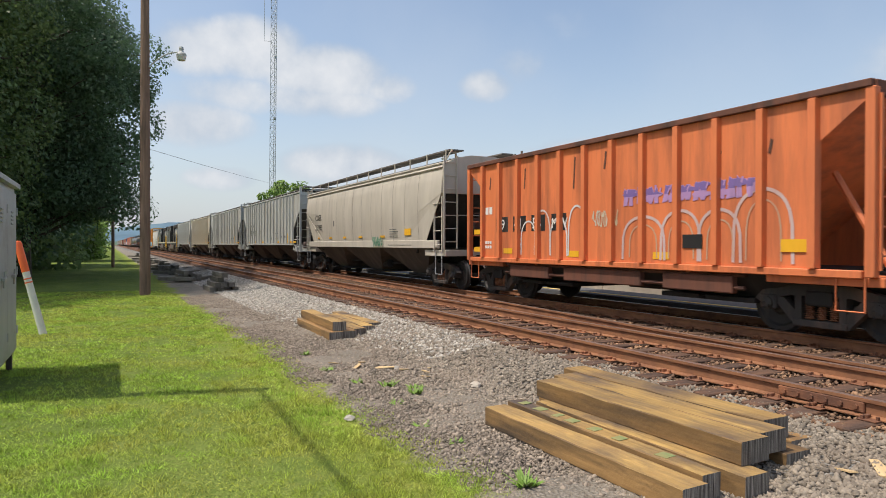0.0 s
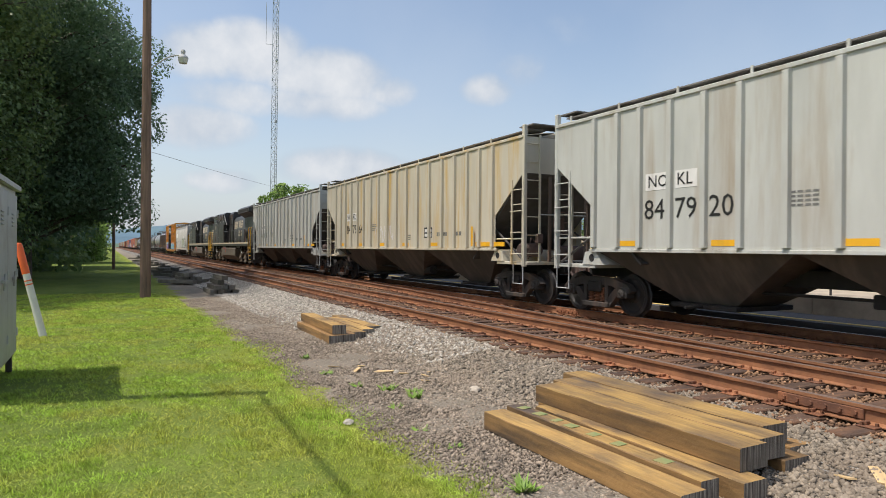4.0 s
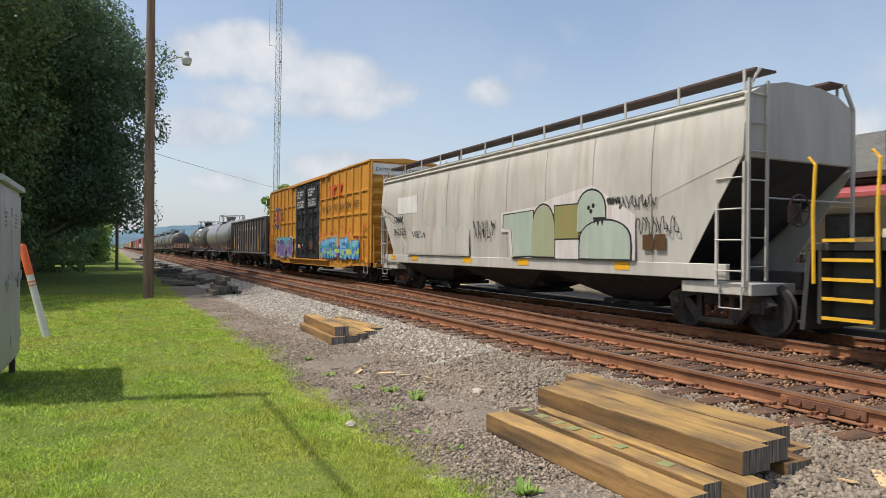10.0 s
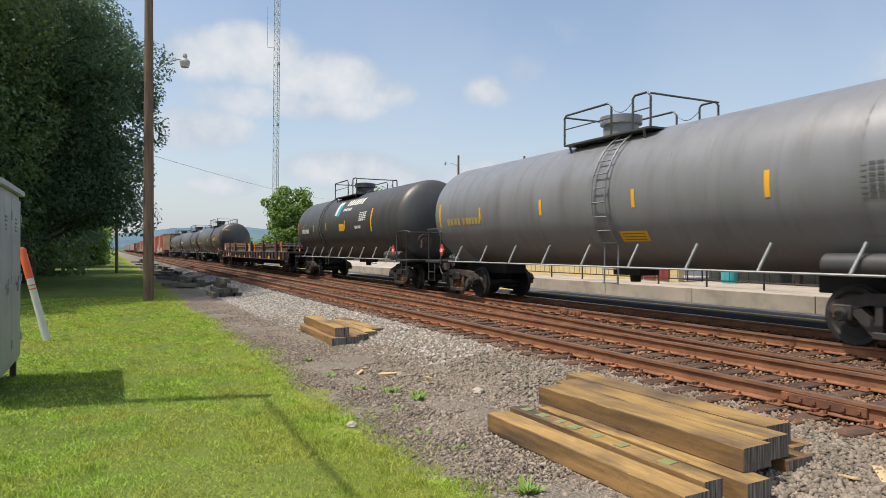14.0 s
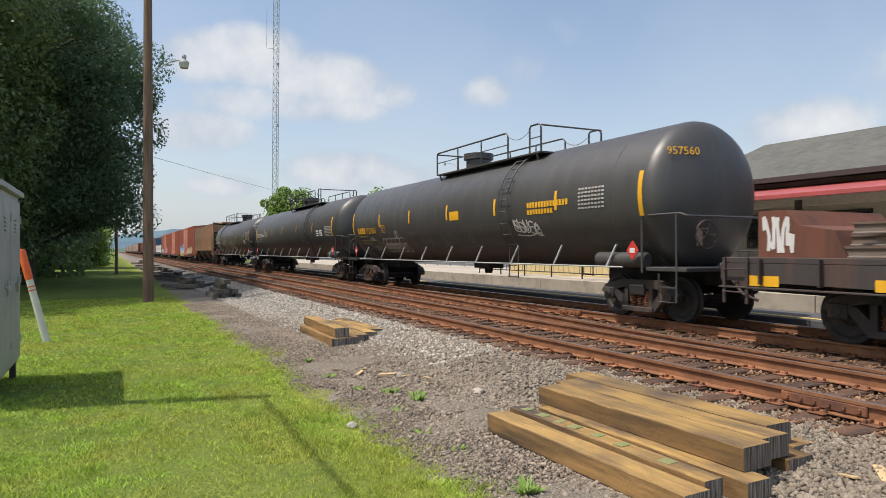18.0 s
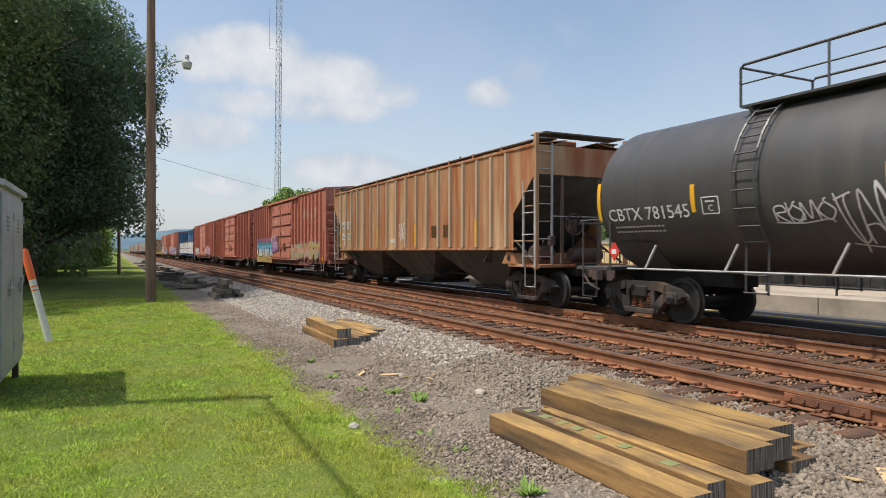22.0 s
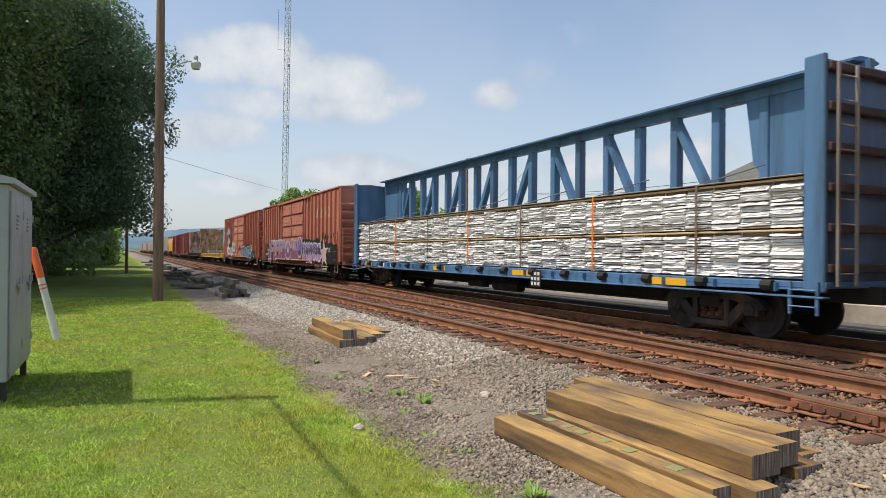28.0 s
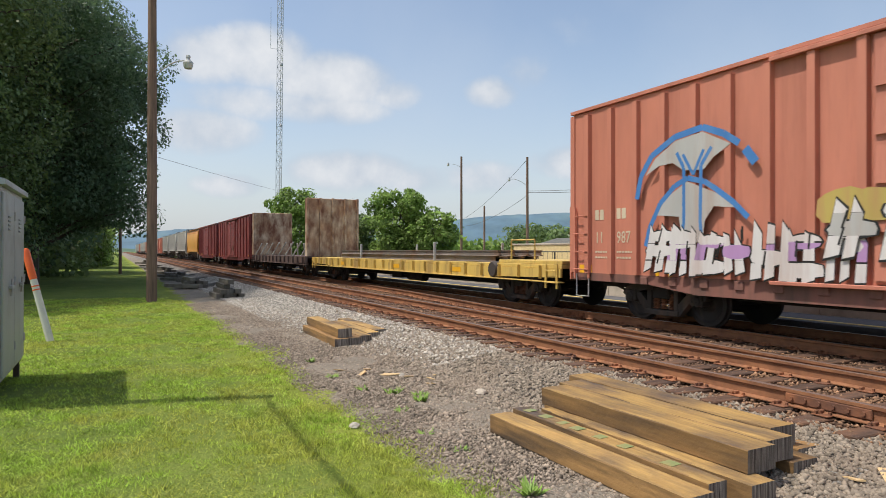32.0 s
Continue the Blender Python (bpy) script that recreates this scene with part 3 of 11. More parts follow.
def ground_sheet():
    xs = np.concatenate([np.linspace(-2600, -160, 14), np.linspace(-150, -40, 24), np.linspace(-38, 8, 150), np.linspace(10, 60, 12), np.linspace(80, 900, 6)])
    ys = np.concatenate([np.linspace(-1800, -70, 10), np.linspace(-60, -8, 20), np.linspace(-7.6, 1.6, 36), np.linspace(1.7, 6.4, 48), np.linspace(6.6, 13.2, 24), np.linspace(14, 60, 14), np.linspace(80, 2600, 12)])
    X, Y = np.meshgrid(xs, ys, indexing="ij")
    Z = ground_z(X, Y).astype(float)
    bumps = np.array([noise.fractal(Vector((x * 0.9, y * 0.9, 0)), 0.8, 2.0, 4) for x, y in zip(X.ravel(), Y.ravel())]).reshape(X.shape)
    near = np.clip(1 - np.abs(X + 12) / 60, 0, 1)
    Z += 0.022 * bumps * near * np.where((Y > 2.2) & (Y < 5.6), 1.5, 0.7)
    n, m = X.shape
    V = np.stack([X, Y, Z], -1).reshape(-1, 3)
    i, j = np.meshgrid(np.arange(n - 1), np.arange(m - 1), indexing="ij")
    a = (i * m + j).ravel()
    F = np.stack([a, a + m, a + m + 1, a + 1], 1)
    mt = bpy.data.materials.new("ground_cover")
    mt.use_nodes = True
    nt = mt.node_tree
    N, L = nt.nodes.new, nt.links.new
    p = nt.nodes["Principled BSDF"]
    tc = N("ShaderNodeTexCoord")
    sep = N("ShaderNodeSeparateXYZ")
    L(tc.outputs["Object"], sep.inputs[0])

    def nz(scale, detail=6.0, rough=0.6):
        n_ = N("ShaderNodeTexNoise")
        n_.inputs["Scale"].default_value, n_.inputs["Detail"].default_value, n_.inputs["Roughness"].default_value = scale, detail, rough
        L(tc.outputs["Object"], n_.inputs["Vector"])
        return n_.outputs["Fac"]

    def m2(op, a_, b_):
        n_ = N("ShaderNodeMath")
        n_.operation = op
        for k, v in enumerate((a_, b_)):
            if hasattr(v, "is_output"):
                L(v, n_.inputs[k])
            else:
                n_.inputs[k].default_value = v
        return n_.outputs[0]

    def rmp(v, lo, hi):
        r = N("ShaderNodeMapRange")
        r.inputs["From Min"].default_value, r.inputs["From Max"].default_value = lo, hi
        L(v, r.inputs["Value"])
        return r.outputs["Result"]

    def mx(f, a_, b_):
        n_ = N("ShaderNodeMix")
        n_.data_type = "RGBA"
        for key, v in (("Factor", f), ("A", a_), ("B", b_)):
            if hasattr(v, "is_output"):
                L(v, n_.inputs[key])
            else:
                n_.inputs[key].default_value = v if key == "Factor" else (*v, 1)
        return n_.outputs["Result"]

    def speck(scale):
        vo = N("ShaderNodeTexVoronoi")
        vo.inputs["Scale"].default_value = scale
        L(tc.outputs["Object"], vo.inputs["Vector"])
        return vo

    lawn = mx(rmp(nz(0.7), 0.35, 0.65), (0.105, 0.165, 0.026), (0.185, 0.235, 0.045))
    lawn = mx(m2("MULTIPLY", rmp(nz(18), 0.45, 0.75), 0.5), lawn, (0.26, 0.28, 0.07))
    lawn = mx(m2("MULTIPLY", rmp(nz(2.2), 0.58, 0.75), 0.5), lawn, (0.29, 0.28, 0.09))
    # dark flecks paint the small shadows between grass clumps
    lawn = mx(m2("MULTIPLY", rmp(nz(55, 4.0, 0.7), 0.48, 0.66), 0.75), lawn, (0.055, 0.10, 0.012))
    lawn = mx(m2("MULTIPLY", rmp(nz(90, 3.0, 0.7), 0.55, 0.7), 0.6), lawn, (0.36, 0.40, 0.09))
    fringe = m2("MULTIPLY", rmp(m2("ADD", sep.outputs[1], m2("MULTIPLY", nz(1.6), 0.8)), 1.9, 2.8), 0.38)
    lawn = mx(fringe, lawn, (0.34, 0.36, 0.05))
    dirt = mx(rmp(nz(1.1), 0.35, 0.65), (0.125, 0.104, 0.074), (0.208, 0.178, 0.132))
    v1 = speck(34)
    dirt = mx(m2("MULTIPLY", rmp(v1.outputs["Distance"], 0.0, 0.7), 0.75), (0.31, 0.275, 0.23), dirt)
    v2 = speck(20)
    grey = mx(rmp(v2.outputs["Distance"], 0.1, 0.62), (0.40, 0.375, 0.335), (0.115, 0.105, 0.092))
    brown = mx(rmp(v2.outputs["Distance"], 0.1, 0.62), (0.27, 0.16, 0.10), (0.085, 0.052, 0.036))
    y_ = m2("ADD", sep.outputs[1], m2("MULTIPLY", m2("SUBTRACT", nz(0.9), 0.5), 1.5))
    y_ = m2("ADD", y_, m2("MULTIPLY", m2("SUBTRACT", nz(7.0), 0.5), 0.5))
    rusty = rmp(m2("ADD", sep.outputs[1], m2("MULTIPLY", m2("SUBTRACT", nz(2.0), 0.5), 0.8)), 5.5, 6.2)
    col = mx(rmp(y_, 2.45, 2.6), lawn, dirt)
    col = mx(rmp(y_, 4.0, 4.9), col, grey)
    col = mx(rusty, col, brown)
    # bed of the main track painted near black, as the train's shade
    bed_shade = m2("MULTIPLY", rmp(m2("ADD", sep.outputs[1], m2("MULTIPLY", nz(3.0), 0.5)), 10.35, 10.65), 0.93)
    col = mx(bed_shade, col, (0.016, 0.014, 0.013))
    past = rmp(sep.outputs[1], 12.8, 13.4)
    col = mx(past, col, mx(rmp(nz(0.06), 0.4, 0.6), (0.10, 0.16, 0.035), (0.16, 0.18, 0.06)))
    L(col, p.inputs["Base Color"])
    p.inputs["Roughness"].default_value = 0.95
    p.inputs["Specular IOR Level"].default_value = 0.2
    b = N("ShaderNodeBump")
    b.inputs["Strength"].default_value, b.inputs["Distance"].default_value = 0.8, 0.04
    L(m2("ADD", nz(26, 5.0), m2("MULTIPLY", v1.outputs["Distance"], -0.7)), b.inputs["Height"])
    L(b.outputs[0], p.inputs["Normal"])
    M["ground"] = mt
    me = raw_mesh("ground", V, F, "ground")
    me.polygons.foreach_set("use_smooth", [True] * len(me.polygons))
    tagged(new("ground", me), "mown lawn beside gravel verge and grey track ballast", "ground", kind="structure")


ground_sheet()


def edge_y(x):
    """Where the lawn ends."""
    return 2.50 + 0.16 * np.sin(x * 0.9 + 0.4) + 0.10 * np.sin(x * 2.3) - np.clip((-x - 17) * 0.06, 0, 0.7)


def grass():
    n = 480000
    u = RNG.random(n)
    X = -3.6 - 26 * u ** 1.9
    behind = RNG.random(n) < 0.16
    X = np.where(behind, -3.8 + 12 * RNG.random(n), X)
    lo = np.where(behind, -5.0, -0.50 * (-X) * 0.55 - 1.5)
    Y = lo + (edge_y(X) + 0.30 - lo) * RNG.random(n)
    patch = np.array([noise.noise(Vector((x * 0.8, y * 0.8, 3))) for x, y in zip(X, Y)])
    fade = np.clip((edge_y(X) + 0.30 - Y) / 0.6, 0.15, 1)
    keep = RNG.random(n) < fade * np.clip(0.85 + patch, 0.35, 1)
    X, Y = X[keep], Y[keep]
    n = len(X)
    Z = ground_z(X, Y) - 0.005
    dist = np.sqrt(X ** 2 + Y ** 2)
    tuft = np.array([noise.noise(Vector((x * 4.5, y * 4.5, 8))) + 0.6 * noise.noise(Vector((x * 11, y * 11, 2))) for x, y in zip(X, Y)])
    h = (0.016 + 0.034 * RNG.random(n) ** 1.3) * (0.9 + 0.35 * patch[keep]) * np.clip(1.0 + 1.3 * tuft, 0.45, 2.3)
    w = 0.0036 + 0.0008 * np.clip(dist - 4, 0, 20)
    a = RNG.random(n) * 6.283
    lean = 0.012 + RNG.random(n) * 0.05
    b = RNG.random(n) * 6.283
    dx, dy = np.cos(a) * w, np.sin(a) * w
    P = np.stack([np.stack([X - dx, Y - dy, Z], 1), np.stack([X + dx, Y + dy, Z], 1),
                  np.stack([X + np.cos(b) * lean, Y + np.sin(b) * lean, Z + h], 1)], 1).reshape(-1, 3)
    me = raw_mesh("grass", P, np.arange(3 * n).reshape(-1, 3), "blade")
    tagged(new("grass", me), "short bright green lawn grass blades", "grass", kind="stuff")


grass()


def stones(name, n, xr, yr, size, mat, label, density=None, lift=0.0):
    base = np.array([(1, 0, 0), (-1, 0, 0), (0, 1, 0), (0, -1, 0), (0, 0, 1), (0, 0, -1)], float)
    fc = np.array([(0, 2, 4), (2, 1, 4), (1, 3, 4), (3, 0, 4), (2, 0, 5), (1, 2, 5), (3, 1, 5), (0, 3, 5)])
    u = RNG.random(n)
    X = xr[1] - (xr[1] - xr[0]) * u ** 1.6
    Y = yr[0] + (yr[1] - yr[0]) * RNG.random(n)
    if density is not None:
        keep = RNG.random(n) < density(X, Y)
        X, Y = X[keep], Y[keep]
    n = len(X)
    s = size * (0.55 + 0.9 * RNG.random(n) ** 2)
    P = base[None] * (0.65 + 0.7 * RNG.random((n, 6, 1))) * s[:, None, None]
    P += RNG.normal(0, 0.22, (n, 6, 3)) * s[:, None, None]
    P[:, :, 2] *= 0.75
    a = RNG.random(n) * 6.283
    c, si = np.cos(a)[:, None], np.sin(a)[:, None]
    x, y = P[:, :, 0] * c - P[:, :, 1] * si, P[:, :, 0] * si + P[:, :, 1] * c
    Z = ground_z(X, Y) + s * 0.25 + lift
    V = np.stack([x + X[:, None], y + Y[:, None], P[:, :, 2] + Z[:, None]], -1).reshape(-1, 3)
    F = (fc[None] + 6 * np.arange(n)[:, None, None]).reshape(-1, 3)
    tagged(new(name, raw_mesh(name, V, F, mat)), label, "gravel", kind="stuff")


stones("ballast", 62000, (-20, -1.5), (3.7, 6.15), 0.027, "stone", "loose grey-brown angular ballast stones", lambda x, y: np.clip((y - 3.6) / 1.1, 0.15, 1) * np.clip((x + 20) / 8, 0.25, 1))
stones("fresh_ballast", 34000, (-45, -9.5), (3.7, 5.9), 0.033, "stone_new", "pale grey fresh ballast stones", lambda x, y: np.clip((y - 4.1 - 0.10 * (x + 12)) / 0.9, 0, 1) * np.clip((-x - 8.0) / 7, 0, 1))
stones("gravel", 110000, (-26, -3), (2.3, 4.6), 0.013, "stone_brown", "fine brown gravel pressed into the verge", lambda x, y: np.clip((y - edge_y(x) + 0.2) / 0.6, 0, 1))
stones("rubble", 24000, (-24, -3), (2.5, 4.7), 0.024, "stone_brown", "scattered brown stones on the verge", lambda x, y: np.clip((y - edge_y(x) + 0.1) / 1.2, 0, 0.9))
stones("track_ballast", 46000, (-34, 3), (5.9, 10.3), 0.026, "stone_rust", "rust-stained ballast between the ties", None, 0.008)

stones("ballast", 9000, (-2.5, 9), (3.9, 6.1), 0.028, "stone", "loose grey-brown angular ballast stones", lambda x, y: np.clip((y - 3.6) / 1.3, 0.15, 1))
stones("gravel", 16000, (-3.6, 9), (2.3, 4.6), 0.014, "stone_brown", "fine brown gravel pressed into the verge", lambda x, y: np.clip((y - edge_y(x) + 0.2) / 0.6, 0, 1))

# ---------------------------------------------------------------- tracks
RAIL_PROFILE = [(-0.07, -0.18), (0.07, -0.18), (0.07, -0.168), (0.012, -0.15), (0.009, -0.05), (0.036, -0.038), (0.036, -0.004), (0.026, 0.0),
                (-0.026, 0.0), (-0.036, -0.004), (-0.036, -0.038), (-0.009, -0.05), (-0.012, -0.15), (-0.07, -0.168)]


def rail_mesh(x0, x1, head):
    s = Solid().prism(RAIL_PROFILE, "x", x0, x1)
    me = s.mesh("rail")
    me.materials.append(M["rail_side"])
    me.materials.append(M[head])
    for f in me.polygons:
        if f.normal.z > 0.4 and f.center.z > -0.006:
            f.material_index = 1
    return me


def tie_mesh():
    me = Solid().box(-0.11, 0.11, -1.30, 1.30, -0.36, -0.185, 0.012).mesh("tie")
    me.materials.append(M["tie_old"])
    return me


def plate_mesh():
    s = Solid().box(-0.09, 0.09, -0.17, 0.17, -0.184, -0.170, 0.004)
    for x, y in ((-0.06, 0.085), (0.06, 0.085), (-0.06, -0.085), (0.06, -0.085), (0.05, 0.14), (-0.05, -0.14)):
        s.box(x - 0.012, x + 0.012, y - 0.014, y + 0.014, -0.172, -0.140)
    s.box(-0.055, -0.02, -0.115, -0.045, -0.172, -0.135, 0.006)
    me = s.mesh("tie_plate")
    me.materials.append(M["plate_rust"])
    return me


TIE, PLATE = tie_mesh(), plate_mesh()


def track(name, rails, label, head, ties):
    t = thing(name, label, "railway track", kind="structure")
    mid = sum(rails) / 2
    for y in rails:
        ob = part("rail", rail_mesh(-900, 60, head), None, t)
        ob.location = (0, y, 0)
    rnd = random.Random(len(name))
    far = Solid()
    x = 4.0
    while x > -320:
        dx, sk = rnd.uniform(-0.04, 0.04), rnd.uniform(-1.2, 1.2)
        if x > -58:
            ob = part("tie", TIE, None, t)
            ob.matrix_basis = pose(x + dx, mid + rnd.uniform(-0.06, 0.06), rnd.uniform(-0.012, 0.004), 0, 0, sk)
            if x > -26:
                for y in rails:
                    ob = part("tie_plate", PLATE, None, t)
                    ob.matrix_basis = pose(x + dx, y, 0, 0, 0, 180 if y > mid else 0)
        else:
            far.box(x - 0.11, x + 0.11, mid - 1.3, mid + 1.3, -0.34, -0.19)
        x -= 0.51
    tagged(part("ties", far, "tie_old", t), kind="stuff")
    return t


near_track = track("track_near", RAILS_NEAR, "rusty siding rails on old wooden ties", "rail_head", 1)
far_track = track("track_far", RAILS_FAR, "main track rails on wooden ties under the train", "rail_shiny", 2)


def crossing_y(x):
    """Where the diverging rail runs between the two tracks."""
    return float(np.interp(x, [-34, -22, -14.2, -7.8, -4.8, 4], [10.12, 9.62, 9.02, 8.49, 8.33, 8.13]))


def turnout_bits():
    """The diverging rail between the tracks, long ties and plates under it, braces and bolted joint bars."""
    s = Solid()
    rings = []
    for i in range(39):
        x = -34 + i
        rings.append([(x, crossing_y(x) + p[0], p[1] - 0.006) for p in RAIL_PROFILE])
    s.hull_ring(rings)
    me = s.mesh("diverging_rail")
    me.materials.append(M["rail_side"])
    me.materials.append(M["rail_head"])
    for f in me.polygons:
        if f.normal.z > 0.4 and f.center.z > -0.03:
            f.material_index = 1
    part("diverging_rail", me, None, near_track)
    long_tie = Solid().box(-0.11, 0.11, -0.62, 0.62, -0.36, -0.187, 0.012).mesh("tie")
    long_tie.materials.append(M["tie_old"])
    rq = random.Random(31)
    x = 3.49
    while x > -24:
        ob = part("tie", long_tie, None, near_track)
        ob.matrix_basis = pose(x + rq.uniform(-0.03, 0.03), 9.12, rq.uniform(-0.01, 0.003), 0, 0, rq.uniform(-1.5, 1.5))
        ob = part("tie_plate", PLATE, None, near_track)
        ob.matrix_basis = pose(x, crossing_y(x), -0.006, 0, 0, 180)
        x -= 0.51
    for x in (-19.6, -18.3, -17.1, -15.5, -13.9, -12.4):
        b = Solid().box(-0.10, 0.10, 0.05, 0.30, -0.18, -0.15, 0.006).lathe([(-0.05, 0.05), (-0.03, 0.07), (0.03, 0.07), (0.05, 0.05)], (0, 0.16, -0.09), "x", 10)
        ob = part("rail_brace", b, "plate_rust", near_track)
        ob.location = (x, RAILS_NEAR[1], 0)
    for x, y in ((-13.2, RAILS_FAR[0]), (-5.0, RAILS_FAR[0]), (-4.2, RAILS_NEAR[0])):
        b = Solid().box(-0.45, 0.45, -0.040, -0.012, -0.145, -0.045, 0.008)
        for k in range(6):
            b.lathe([(-0.022, 0.0), (-0.022, 0.026), (0.0, 0.026), (0.0, 0.0)], (-0.375 + 0.15 * k, -0.040, -0.095), "y", 6)
        ob = part("joint_bar", b, "plate_rust", near_track if y < 9 else far_track)
        ob.location = (x, y, 0)


turnout_bits()

# ---------------------------------------------------------------- stacks of ties
TW, TH, TL = 0.235, 0.180, 2.62


def tie_block(length, top="tie_top", side="tie_new", end="tie_end", w=TW, h=TH, seed=1):
    rq = random.Random(int(seed * 97 + w * 1000))
    c, n = 0.007, 15
    sect = [(-w / 2, c), (-w / 2 + c, 0), (w / 2 - c, 0), (w / 2, c), (w / 2, h - c), (w / 2 - c, h), (-w / 2 + c, h), (-w / 2, h - c)]
    bow = rq.uniform(-0.012, 0.012)
    rings = []
    for i in range(n):
        x = -length / 2 + length * i / (n - 1)
        sag = bow * (1 - (2 * i / (n - 1) - 1) ** 2)
        rings.append([(x, y + sag + rq.uniform(-0.0035, 0.0035), z + (rq.uniform(-0.004, 0.003) if z > c else 0)) for y, z in sect])
    me = Solid().hull_ring(rings).mesh("tie")
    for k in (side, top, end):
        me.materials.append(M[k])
    # upward faces get the paler wood, ends the grey one
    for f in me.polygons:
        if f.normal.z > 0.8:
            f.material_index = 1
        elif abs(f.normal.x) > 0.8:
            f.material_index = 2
    return me


SHORT_TIE = tie_block(2.3, top="tie_grey", side="tie_grey", end="tie_grey")


def stack(label, rows, mesh, at):
    t = thing("tie_stack", label, "lumber stack", group="stacks of ties along the track", at=at)
    for x, y, z, rz in rows:
        ob = part("tie", mesh, None, t)
        ob.matrix_basis = pose(x, y, z, 0, 0, rz)
    return t


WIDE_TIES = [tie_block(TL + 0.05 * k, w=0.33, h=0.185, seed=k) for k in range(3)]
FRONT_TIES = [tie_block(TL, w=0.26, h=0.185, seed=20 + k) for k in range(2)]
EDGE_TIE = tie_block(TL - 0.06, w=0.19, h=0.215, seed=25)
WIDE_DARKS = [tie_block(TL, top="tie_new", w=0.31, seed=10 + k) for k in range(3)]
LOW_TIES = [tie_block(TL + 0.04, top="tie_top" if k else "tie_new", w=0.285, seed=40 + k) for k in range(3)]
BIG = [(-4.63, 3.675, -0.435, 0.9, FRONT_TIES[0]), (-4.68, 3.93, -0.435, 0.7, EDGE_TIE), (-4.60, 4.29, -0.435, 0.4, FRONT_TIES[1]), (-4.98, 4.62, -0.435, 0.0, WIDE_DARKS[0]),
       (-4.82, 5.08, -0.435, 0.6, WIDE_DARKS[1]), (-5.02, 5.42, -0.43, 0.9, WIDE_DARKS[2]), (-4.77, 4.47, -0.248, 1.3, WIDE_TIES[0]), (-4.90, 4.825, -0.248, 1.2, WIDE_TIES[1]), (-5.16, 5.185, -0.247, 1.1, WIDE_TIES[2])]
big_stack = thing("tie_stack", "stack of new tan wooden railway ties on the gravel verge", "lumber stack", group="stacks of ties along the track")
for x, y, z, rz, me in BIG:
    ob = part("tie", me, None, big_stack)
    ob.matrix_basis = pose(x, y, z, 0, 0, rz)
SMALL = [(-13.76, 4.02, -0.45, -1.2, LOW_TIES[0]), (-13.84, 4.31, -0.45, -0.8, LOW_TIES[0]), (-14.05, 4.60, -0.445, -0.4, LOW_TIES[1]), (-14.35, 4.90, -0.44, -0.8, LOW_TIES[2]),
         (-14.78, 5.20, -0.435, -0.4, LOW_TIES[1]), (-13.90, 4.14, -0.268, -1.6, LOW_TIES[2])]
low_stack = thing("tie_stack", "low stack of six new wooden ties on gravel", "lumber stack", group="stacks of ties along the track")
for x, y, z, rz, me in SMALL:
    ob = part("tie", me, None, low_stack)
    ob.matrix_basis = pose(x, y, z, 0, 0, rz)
for x, w in ((-5.78, 0.05), (-5.50, 0.06), (-5.22, 0.04), (-5.00, 0.06), (-4.68, 0.05), (-4.36, 0.05), (-3.85, 0.06)):
    ob = part("paint_mark", Solid().box(-w, w, -0.05, 0.07, 0, 0.0025), "green_mark", big_stack, "faded green paint mark")
    ob.matrix_basis = pose(x, 3.92 + 0.012 * (x + 4.7), -0.2175, 0, 0, 8)
rnd = random.Random(3)
for cx, cy, nx, layers, lean in ((-28.3, 4.25, 4, 3, 1), (-36.2, 3.75, 5, 3, 12), (-44.5, 4.0, 4, 3, 5), (-50.5, 3.8, 5, 2, 9), (-57, 4.1, 4, 3, 8), (-70, 4.0, 5, 2, 8), (-86, 4.0, 4, 3, 8), (-104, 4.0, 4, 3, 6)):
    rows = []
    for k in range(layers):
        for i in range(max(1, nx - k - (k > 1))):
            rows.append((rnd.uniform(-0.25, 0.25), (i - (nx - k) / 2) * 0.27 + rnd.uniform(-0.04, 0.04), 0.19 * k, rnd.uniform(-lean, lean) * 0.4))
    if lean < 2:
        rows.append((0.0, -0.15, 0.57, 1.0))
    if lean > 4:
        rows.append((0.9, -0.7, 0.06, 40))
        rows.append((-0.6, 0.9, 0.02, -25))
    stack("pile of old grey weathered railway ties", rows, SHORT_TIE, pose(cx, cy, -0.45))


def wood_chips():
    r = random.Random(21)
    for x, y, s in ((-9.3, 3.75, 0.16), (-9.0, 3.95, 0.12), (-8.7, 4.15, 0.10), (-9.6, 3.4, 0.14), (-10.1, 3.2, 0.12), (-8.4, 4.0, 0.08), (-3.0, 5.35, 0.18), (-2.85, 5.2, 0.12), (-3.15, 5.15, 0.10), (-9.9, 3.6, 0.09), (-8.9, 4.3, 0.09)):
        so = Solid().prism([(-s, -s * 0.2), (s * 0.7, -s * 0.28), (s, 0.02), (s * 0.3, s * 0.24), (-s * 0.8, s * 0.14)], "z", 0, 0.012)
        single("wood_chip", so, "lumber", "splintered tan wood chip on the gravel", "wood chip", group="wood chips on the gravel", at=pose(x, y, float(ground_z(x, y)) + 0.02, r.uniform(-12, 12), r.uniform(-12, 12), r.uniform(0, 360)))


wood_chips()


